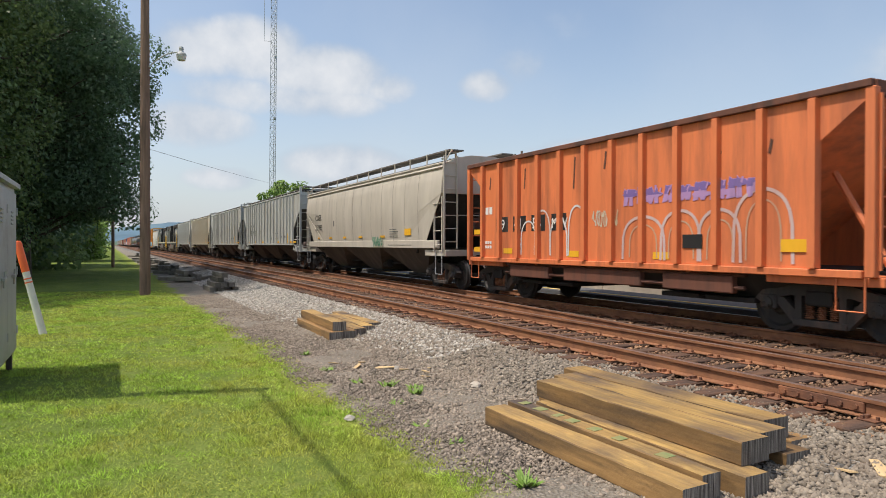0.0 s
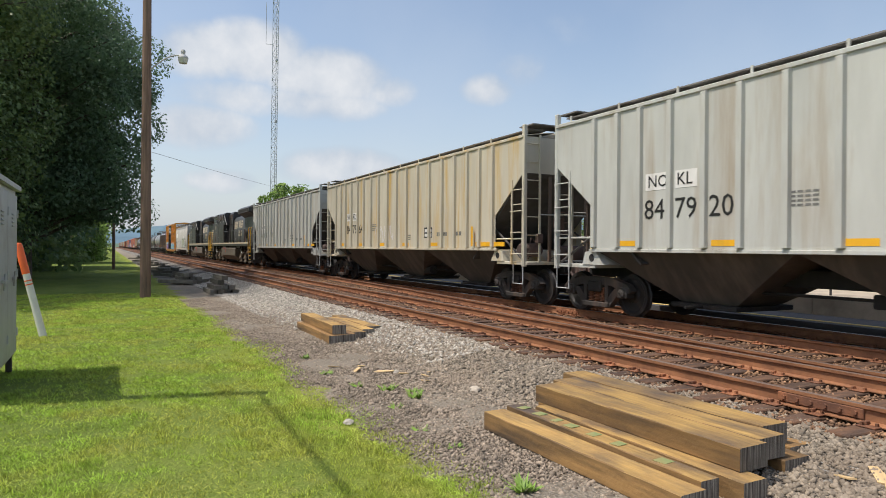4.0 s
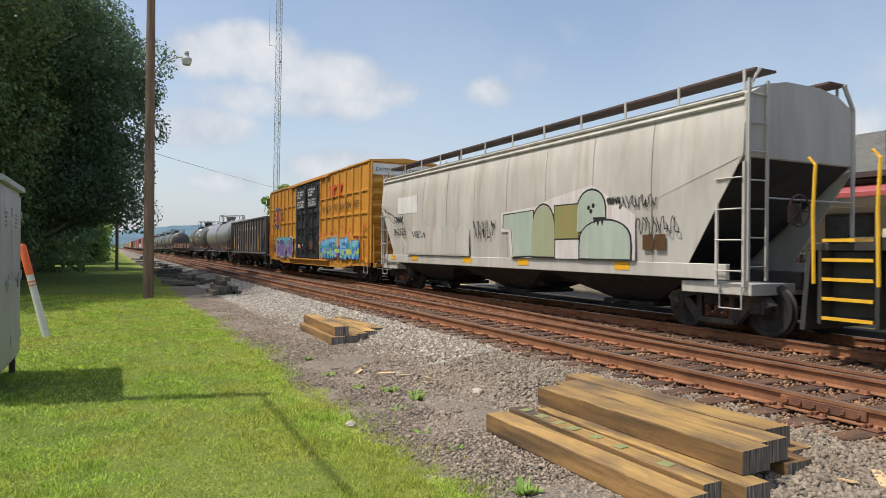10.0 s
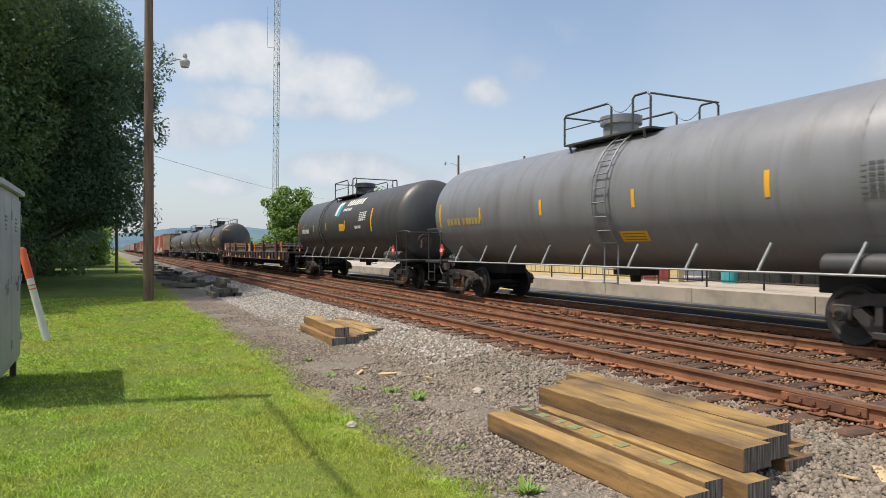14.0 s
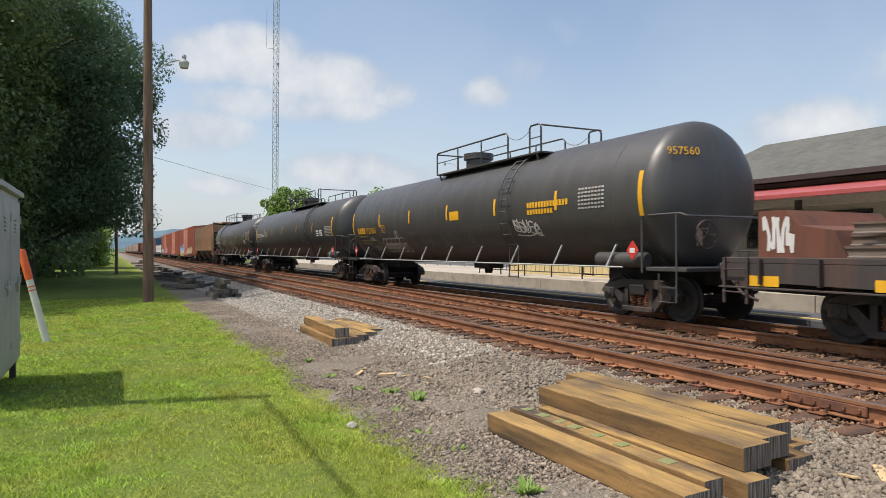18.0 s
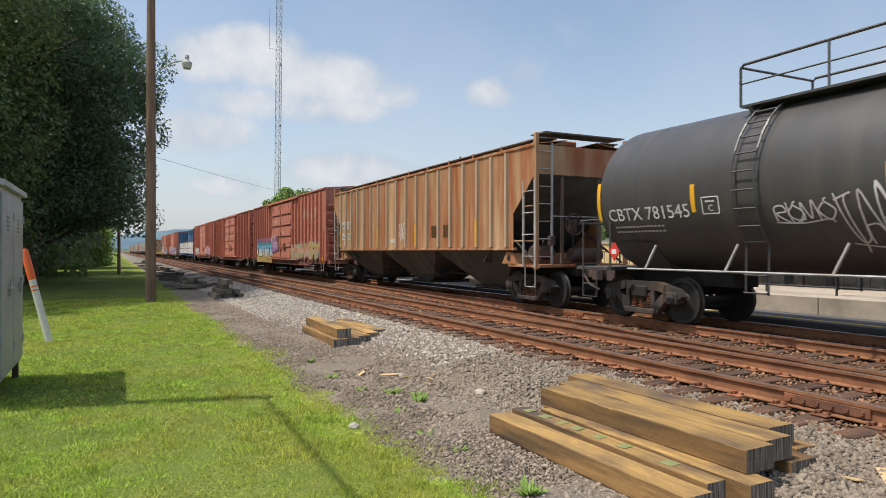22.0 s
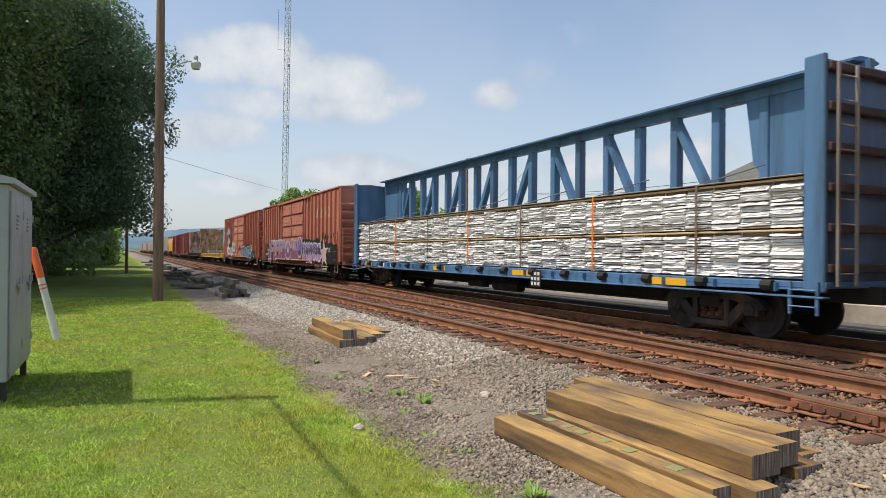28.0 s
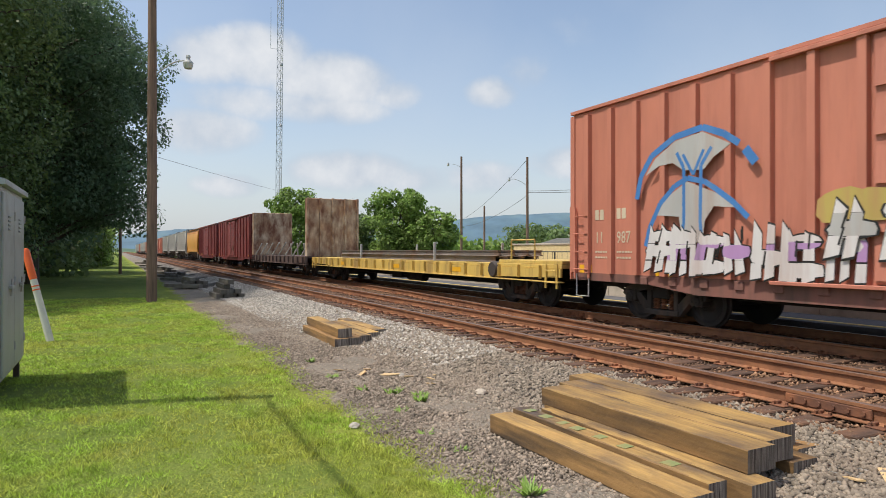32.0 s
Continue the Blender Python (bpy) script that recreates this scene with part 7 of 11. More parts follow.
# ---------------------------------------------------------------- boxcars
def boxcar(label, front, rear, mat, z0=0.95, z1=4.60, door=(-2.6, 2.6), posts=0, truck_in=2.35):
    car, h = new_car("boxcar", label, front, rear, "boxcar")
    W = 1.49
    part("body", Solid().box(-h, h, -W, W, z0, z1, 0.02), mat, car)
    part("roof", Solid().prism([(-W - 0.05, z1 + 0.001), (W + 0.05, z1 + 0.001), (W + 0.05, z1 + 0.07), (0, z1 + 0.20), (-W - 0.05, z1 + 0.07)], "x", -h - 0.04, h + 0.04), mat, car, "pitched steel roof")
    for k in range(14):
        x = -h + 0.6 + (2 * h - 1.2) * k / 13
        part("roof_rib", Solid().prism([(-W, z1 + 0.071), (0, z1 + 0.201), (W, z1 + 0.071), (0, z1 + 0.23)], "x", x - 0.04, x + 0.04), mat, car)
    proud = 0.075 if posts else 0.098
    post = Solid().prism([(-0.075, 0.0), (-0.066, -proud), (0.066, -proud), (0.075, 0.0)], "z", z0 + 0.02, z1 - 0.10).mesh("side_post")
    post.materials.append(M[mat])
    rows = [-h + 0.58 + 0.755 * i for i in range(9)] + [h - 0.64 - 0.74 * i for i in range(9)]
    if posts:
        rows = [a + (b - a) * i / (posts - 1) for a, b in ((-h + 0.08, door[0] - 0.10), (door[1] + 0.10, h - 0.08)) for i in range(posts)]
    for x in rows:
        p = part("side_post", post, None, car)
        p.location = (x, -W, 0)
    for k in (-1, 1):
        part("corner_post", Solid().box(k * (h - 0.035) - 0.035, k * (h - 0.035) + 0.035, -W - 0.03, -W - 0.001, z0 + 0.02, z1 - 0.05, 0.006), mat, car)
    part("side_sill", Solid().prism([(-h, z0 + 0.02), (h, z0 + 0.02), (h, z0 - 0.14), (h - 2.4, z0 - 0.16), (h - 3.6, z0 - 0.30), (-h + 3.6, z0 - 0.30), (-h + 2.4, z0 - 0.16), (-h, z0 - 0.14)], "y", -W - 0.012, -W + 0.05), "sill_brown" if mat == "oxide_red" else mat, car)
    part("side_sill", Solid().prism([(-h, z0 + 0.02), (h, z0 + 0.02), (h, z0 - 0.14), (-h, z0 - 0.14)], "y", W - 0.05, W + 0.012), mat, car)
    tab = Solid().box(-0.09, 0.09, -0.03, 0.0, -0.08, 0.07, 0.008).mesh("sill_tab")
    tab.materials.append(M["sill_brown" if mat == "oxide_red" else mat])
    for i in range(20):
        x = -h + 2.3 + (2 * h - 4.6) * i / 19
        if door[0] < x < door[1]:
            continue
        p = part("sill_tab", tab, None, car)
        p.location = (x, -W - 0.012, z0 - 0.08)
    mid = (door[0] + door[1]) / 2
    for a, b in ((door[0], mid - 0.01), (mid + 0.01, door[1])):
        d = part("door", Solid().box(a, b, -W - 0.075, -W - 0.005, z0 + 0.05, z1 - 0.12, 0.01), mat, car)
        n = 5
        for i in range(n):
            z = z0 + 0.10 + (z1 - z0 - 0.28) * i / n
            part("door_rib", Solid().prism([(-W - 0.075, z), (-W - 0.118, z - 0.004), (-W - 0.075, z + 0.52)], "x", a + 0.03, b - 0.03), mat, d)
        for x in (a + 0.55, b - 0.55):
            part("lock_hook", Solid().tube([(x, -W - 0.12, z1 - 0.35), (x + 0.03, -W - 0.12, z1 - 0.52)], 0.02, 5), mat, d)
            part("lock_bracket", Solid().box(x - 0.08, x + 0.08, -W - 0.12, -W - 0.075, z0 + 0.95, z0 + 1.05), mat, d)
    part("lock_rod", Solid().tube([(mid, -W - 0.14, z0 + 0.2), (mid, -W - 0.14, z1 - 0.2)], 0.025, 6).box(mid - 0.2, mid + 0.25, -W - 0.17, -W - 0.11, z0 + 0.62, z0 + 0.72, 0.01), mat, car)
    part("placard_board", Solid().box(mid + 0.75, mid + 1.35, -W - 0.135, -W - 0.12, z0 + 0.55, z0 + 0.98, 0.004), "dark_rust", car, "blank brown placard board")
    part("door_track", Solid().box(door[0] - 1.6, door[1] + 1.6, -W - 0.13, -W - 0.012, z0 - 0.03, z0 + 0.03, 0.008), mat, car)
    part("door_track", Solid().box(door[0] - 1.6, door[1] + 1.6, -W - 0.13, -W - 0.012, z1 - 0.10, z1 - 0.03, 0.008), mat, car)
    for k in (-1, 1):
        for i in range(7):
            z = z0 + 0.30 + (z1 - z0 - 1.20) * i / 6.0
            part("end_rib", Solid().prism([(k * h, z - 0.20), (k * (h + 0.05), z - 0.16), (k * (h + 0.15), z + 0.02), (k * (h + 0.155), z + 0.10), (k * (h + 0.12), z + 0.15), (k * h, z + 0.20)], "y", -W + 0.08, W - 0.08), mat, car)
        part("corner_post", Solid().box(k * (h + 0.06) - 0.059, k * (h + 0.06) + 0.059, -W, -W + 0.06, z0 + 0.02, z1 - 0.02, 0.008), mat, car)
        ladder(car, k * (h - 0.62), k * (h - 0.14), -W - 0.06, 0.85, 2.45, 4, mat)
        end_ladder(car, k * (h + 0.21), -W + 0.1, -W + 0.58, 0.8, 2.5, 5, mat)
        hand_step(car, k * (h - 0.38), -W - 0.04, 0.45, 0.95, 0.42, "galvanized")
        part("end_sill", Solid().box(min(k * h, k * (h + 0.3)), max(k * h, k * (h + 0.3)), -1.35, 1.35, z0 - 0.15, z0, 0.012), mat, car)
        part("cross_walk", Solid().box(min(k * (h + 0.05), k * (h + 0.4)), max(k * (h + 0.05), k * (h + 0.4)), -1.3, 1.3, z0 + 0.02, z0 + 0.05), "brown_steel", car)
    brake_wheel(car, h + 0.3, 0.1, 2.15)
    for x in (-h + 0.25, h - 0.62, -h + 2.6, h - 3.2):
        decal(car, rect(x, x + 0.42, z0 + 0.02, z0 + 0.20), "reflector_yellow", -W - 0.013, "reflector")
    part("center_sill", Solid().box(-h - 0.3, h + 0.3, -0.4, 0.4, 0.62, 0.94, 0.01), "under_black", car)
    for i in range(6):
        x = -h + 3.4 + (2 * h - 6.8) * i / 5
        part("cross_bearer", Solid().box(x - 0.08, x + 0.08, -1.35, 1.35, 0.72, 0.93), "under_black", car)
    part("uncoupling_lever", Solid().tube([(h + 0.1, -1.4, 0.72), (h + 0.45, -0.9, 0.62), (h + 0.5, -0.3, 0.72)], 0.018, 5), "galvanized", car)
    couplers(car, h + 0.45)
    brake_pipes(car, h, 0.55)
    trucks(car, (-h + truck_in, h - truck_in))
    return car, h


def owner_mark(car, x, z, size, mat, y, n=4, gap=1.7):
    """Large owner's mark, as four plain blocks with notches."""
    for i in range(n):
        a = x + i * size * gap
        w = size * 0.84
        s = Solid()
        shapes = ([(0.2 * w, 0), (0.8 * w, 0), (w, 0.2), (w, 0.8), (0.8 * w, 1), (0.2 * w, 1), (0, 0.8), (0, 0.2)], [(0, 0), (w, 0), (0.65 * w, 1), (0.35 * w, 1)],
                  [(0.3 * w, 0), (0.7 * w, 0), (0.8 * w, 1), (0.2 * w, 1)], [(0, 0), (w, 0), (0.72 * w, 0.5), (w, 1), (0, 1), (0.28 * w, 0.5)])
        pts = [shapes[i % 4]]
        for k, p in enumerate(pts):
            s.prism([(a + px, z + pz * size) for px, pz in p], "y", y - 0.004 - 0.001 * k, y)
        part("owner_mark", s, mat, car, "cream block lettering shapes")


RED = "oxide red ribbed boxcar with double plug doors"
bx1, _ = boxcar(RED + " and blue graffiti", -353.85, -372.75, "oxide_red")
bx2, _ = boxcar("plain oxide red ribbed boxcar with double plug doors", -374.5, -393.4, "oxide_red")
bx3, _ = boxcar(RED + " and white graffiti", -395.1, -414.0, "oxide_red")
bx4, _ = boxcar(RED + " and purple graffiti", -440.25, -459.5, "oxide_red")
bx5, _ = boxcar(RED + " and green-blue graffiti", -461.35, -480.1, "oxide_red")
YB = -1.494
for car, digits in ((bx1, ("14", "962")), (bx2, ("14", "988")), (bx3, ("149", "82")), (bx4, ("149", "6")), (bx5, ("11", "987"))):
    hx = 9.625 if car is bx4 else 9.375 if car is bx5 else 9.45
    owner_mark(car, hx - 4.20, 3.25, 0.55, "cream_stripe", -1.497, gap=0.745 / 0.55)
    for x, word in ((0.78, digits[0]), (1.47, digits[1])):
        bars(car, x - hx, 2.14, 0.32, 0.22, 2, "cream_stripe", YB)
        number(car, word, x - hx, 1.63, 0.36, "cream_stripe", YB).scale = (0.78, 1, 1)
        bars(car, x - hx, 1.42, 0.5, 0.04, 6, "cream_stripe", YB, 0.3)
        bars(car, x - hx, 1.30, 0.45, 0.04, 5, "cream_stripe", YB, 0.3)
    bars(car, hx - 0.60 - 1.3, 2.05, 0.12, 0.1, 2, "cream_stripe", YB)
    bars(car, -1.9, 3.33, 0.95, 0.055, 15, "cream_stripe", -1.612, 0.35)
    bars(car, -1.9, 3.24, 0.85, 0.055, 14, "cream_stripe", -1.612, 0.35)
    bars(car, 0.9, 3.27, 0.5, 0.04, 8, "cream_stripe", -1.612, 0.35)
    decal(car, blob(0.85, 2.62, 0.2, 0.2, random.Random(1), 10, 0.0, 2), "cream_stripe", -1.612)
mural(bx1, -7.6, -2.5, 1.10, 2.1, 7, 21, ("white_spray", "pale_sky_spray", "sky_paint", "teal_paint"), "black_marking", -1.592, "plum_spray", "khaki_spray", rise=0.3)
mural(bx1, -2.5, -0.6, 1.40, 2.4, 3, 22, ("mauve_paint", ("mauve_paint", "pink_spray"), "plum_spray"), "violet_paint", -1.622, "pink_spray", None, None, 0.03, 0.8)
mural(bx1, 2.7, 8.9, 1.0, 2.0, 6, 23, (("sage_spray", "tan_spray", "khaki_spray"), ("khaki_spray", "oxide_red", "tan_spray"), ("oxide_red", "khaki_spray", "sage_spray")), "grey_spray", -1.592, None, None, None, 0.045, 0.2)
mural(bx3, -7.6, -2.9, 0.95, 1.95, 7, 31, ("pink_spray", "white_spray"), "brown_spray", -1.592, None, None, None, 0.035, 0.8)
mural(bx3, 2.9, 7.4, 1.0, 2.05, 6, 34, ("mauve_paint", ("pink_spray", "oxide_red"), "plum_spray"), "white_spray", -1.592, None, None, None, 0.03, 0.7)


def star(cx, cz, r, turn=0.0):
    return [(cx + (r if k % 2 == 0 else 0.42 * r) * math.sin(math.pi * k / 5 + turn), cz + (r if k % 2 == 0 else 0.42 * r) * math.cos(math.pi * k / 5 + turn)) for k in range(10)]


def purple_mural(car):
    """Sprayed purple letters with white edges between two stars, on a black ground with black dots."""
    y = -1.590
    decal(car, [(-8.15, 0.86), (-8.2, 1.28), (-7.8, 1.5), (-7.55, 1.48), (-7.3, 1.72), (-6.9, 1.86), (-6.6, 1.74), (-6.2, 1.55), (-6.0, 0.86)], "black_marking", y, "graffiti", "black sprayed ground", 0.003)
    decal(car, [(6.3, 0.86), (6.3, 1.9), (6.75, 2.02), (7.2, 1.88), (7.6, 1.98), (8.0, 1.86), (8.5, 1.95), (9.0, 1.8), (9.5, 1.85), (9.55, 0.86)], "black_marking", y, "graffiti", "black sprayed ground", 0.003)
    for x, z, r in ((-8.3, 1.83, 0.07), (-8.08, 1.98, 0.09), (-7.85, 1.92, 0.10), (-7.6, 1.86, 0.13), (-7.25, 1.95, 0.17), (-8.05, 1.72, 0.11), (-7.75, 1.62, 0.16), (-8.2, 1.46, 0.13),
                    (6.95, 2.30, 0.14), (7.5, 2.22, 0.14), (7.95, 2.17, 0.13), (8.6, 2.24, 0.11), (8.95, 2.30, 0.09)):
        decal(car, blob(x, z, 2 * r, 2 * r, random.Random(3), 12, 0.04, 2), "black_marking", y, "graffiti", "black sprayed dot", 0.004)
    decal(car, star(-6.72, 1.28, 0.78, 0.12), "white_spray", y, "graffiti", "white star edge", 0.005)
    decal(car, star(-6.72, 1.28, 0.60, 0.12), "orchid_spray", y, "graffiti", "purple star", 0.007)
    decal(car, star(7.25, 1.35, 0.80, -0.1), "white_spray", y, "graffiti", "white star edge", 0.005)
    decal(car, star(7.25, 1.35, 0.64, -0.1), "pink_spray", y, "graffiti", "pale pink star", 0.007)
    number(car, "2C", 8.02, 1.42, 0.36, "white_spray", y - 0.004)
    bars(car, -7.85, 1.18, 0.62, 0.16, 4, "white_spray", y - 0.004, 0.4)
    bars(car, -7.7, 1.10, 0.34, 0.025, 1, "white_spray", y - 0.004)

    def two_tone(pts, low, high, split, lift):
        decal(car, grow(pts, 0.085), "white_spray", y, "graffiti", "white letter edge", lift)
        for lo, hi, mat in ((0.0, split, low), (split, 9.0, high)):
            piece = cut_band(pts, lo, hi)
            if len(piece) > 2:
                decal(car, piece, mat, y, "graffiti", "sprayed purple letter", lift + 0.002)

    def f_shape(x, w, z0, z1, arms):
        d, t = z1 - z0, 0.24
        pts = [(x, z0), (x + 0.3, z0)]
        if arms == 3:
            pts = [(x, z0), (x + w, z0 + 0.02), (x + w, z0 + t), (x + 0.3, z0 + t)]
        return pts + [(x + 0.3, z0 + 0.42 * d), (x + 0.8 * w, z0 + 0.44 * d), (x + 0.8 * w, z0 + 0.62 * d), (x + 0.3, z0 + 0.62 * d), (x + 0.3, z1 - t), (x + w, z1 - t - 0.03), (x + w, z1 - 0.02), (x, z1)]
    two_tone(f_shape(-6.30, 0.85, 0.95, 2.16, 2), "orchid_spray", "lilac_spray", 1.45, 0.008)
    two_tone([(-5.35, 0.95), (-5.08, 0.95), (-5.04, 1.35), (-4.85, 0.95), (-4.55, 0.97), (-4.80, 1.45), (-4.62, 1.80), (-4.74, 2.10), (-5.36, 2.18)], "orchid_spray", "lilac_spray", 1.45, 0.008)
    two_tone(f_shape(-4.42, 0.82, 0.98, 2.14, 3), "orchid_spray", "lilac_spray", 1.48, 0.008)
    two_tone(f_shape(-3.46, 0.72, 0.98, 2.18, 3), "orchid_spray", "lilac_spray", 1.48, 0.008)
    y = -1.622
    two_tone([(-2.55, 1.0), (-1.72, 1.0), (-1.6, 1.4), (-1.62, 1.95), (-1.9, 2.14), (-2.4, 2.12), (-2.58, 1.9)], "orchid_spray", "lilac_spray", 1.62, 0.002)
    two_tone([(-0.85 + 0.7 * math.cos(a * math.pi / 9), 1.52 + 0.52 * math.sin(a * math.pi / 9)) for a in range(18)], "orchid_spray", "lilac_spray", 1.62, 0.003)
    decal(car, blob(-0.8, 1.5, 0.34, 0.34, random.Random(2), 12, 0.06, 2), "white_spray", y, "graffiti", lift=0.007)
    two_tone([(0.08, 1.0), (0.95, 1.0), (0.95, 1.55), (0.62, 1.62), (0.60, 2.1), (0.3, 2.2), (0.06, 2.1)], "orchid_spray", "lilac_spray", 1.55, 0.002)
    two_tone([(0.86, 1.0), (1.85, 1.0), (1.85, 2.05), (1.5, 2.05), (1.38, 1.6), (1.2, 2.1), (0.86, 2.08)], "orchid_spray", "lilac_spray", 1.5, 0.004)
    two_tone([(2.2 + 0.5 * math.cos(a * math.pi / 9), 1.72 + 0.55 * math.sin(a * math.pi / 9)) for a in range(18)], "dusk_spray", "violet_paint", 1.5, 0.006)
    decal(car, blob(2.2, 1.95, 0.28, 0.28, random.Random(2), 12, 0.04, 2), "lilac_spray", y, "graffiti", lift=0.010)


mural(bx4, 2.72, 6.75, 0.92, 2.08, 5, 43, ("mauve_paint", "dusk_spray", "violet_paint"), "white_spray", -1.592, "black_marking", None, "mauve_paint", 0.09, 0.3)
purple_mural(bx4)
mural(bx5, 1.9, 7.1, 0.9, 1.95, 5, 51, (("mid_blue_spray", "brown_spray", "mid_blue_spray"), ("green_paint", "mid_blue_spray", "brown_spray"), ("green_paint", "brown_spray", "green_paint")), "white_spray", -1.592, "black_marking", None, None, 0.045, 0.5)
decal(bx5, blob(7.75, 1.15, 1.7, 0.75, random.Random(4), 14, 0.08, 3), "black_marking", -1.600, "graffiti", "black sprayed patch")
number(bx5, "THB", 7.55, 1.0, 0.34, "white_spray", -1.606)
mural(bx5, -6.9, -2.7, 0.98, 1.9, 7, 55, ("white_spray", ("white_spray", "white_spray", "mauve_paint"), "white_spray"), "black_marking", -1.592, None, None, None, 0.03, 0.9)
mural(bx5, -3.2, -1.2, 1.35, 2.3, 3, 56, ("white_spray", "grey_spray", "white_spray"), "black_marking", -1.622, "khaki_spray", None, None, 0.04, 0.9)
for k, words in enumerate(("MONEY", "ON THE", "BOOKS", "FROM A", "FELLOW", "CROOK")):
    number(bx4, words, -9.545 + 0.03 * (k == 5), 3.38 - 0.165 * k, 0.20, "white_spray", -1.494).scale = (0.62, 1, 1)
scrawl(bx4, -8.90, -8.74, 2.45, 3.25, 57, "white_spray", -1.498, 1, 0.012)


def blue_arch(car):
    """Sprayed blue arch figure with a white sail."""
    y = -1.590
    def stroke(pts, w, mat, lift):
        s = Solid()
        for (x0, z0), (x1, z1) in zip(pts[:-1], pts[1:]):
            d = Vector((x1 - x0, z1 - z0)).normalized()
            nx, nz = -d.y * w, d.x * w
            s.prism([(x0 - nx, z0 - nz), (x1 - nx, z1 - nz), (x1 + nx, z1 + nz), (x0 + nx, z0 + nz)], "y", y - lift, y)
        part("graffiti", s, mat, car, "sprayed blue arch")
    decal(car, [(-6.95, 2.95), (-6.7, 3.25), (-6.2, 3.52), (-5.55, 3.60), (-4.95, 3.30), (-5.3, 3.12), (-5.52, 2.92), (-5.98, 2.95), (-6.25, 3.12), (-6.6, 3.1)], "grey_spray", y, "graffiti")
    decal(car, [(-6.65, 2.15), (-6.45, 2.45), (-5.9, 2.74), (-5.2, 2.46), (-4.85, 2.2), (-5.3, 2.25), (-5.5, 2.0), (-5.55, 1.62), (-6.0, 1.6), (-6.1, 2.1)], "grey_spray", y, "graffiti")
    stroke([(-7.2, 2.5), (-7.08, 2.95), (-6.79, 3.32), (-6.2, 3.60), (-5.55, 3.68), (-5.1, 3.50), (-4.78, 3.28)], 0.06, "mid_blue_spray", 0.004)
    stroke([(-4.66, 3.18), (-4.46, 2.92)], 0.08, "mid_blue_spray", 0.004)
    stroke([(-6.95, 1.55), (-6.85, 1.9), (-6.57, 2.37), (-6.2, 2.68), (-5.89, 2.80), (-5.5, 2.70), (-5.24, 2.54), (-4.9, 2.3), (-4.6, 2.02)], 0.05, "mid_blue_spray", 0.005)
    stroke([(-6.15, 3.3), (-5.98, 3.0), (-5.98, 2.0), (-6.05, 1.5)], 0.035, "mid_blue_spray", 0.006)
    stroke([(-5.35, 3.3), (-5.58, 3.0), (-5.60, 2.0), (-5.55, 1.5)], 0.035, "mid_blue_spray", 0.006)
    stroke([(-6.0, 3.25), (-5.76, 2.85), (-5.52, 3.28)], 0.03, "mid_blue_spray", 0.007)


blue_arch(bx5)


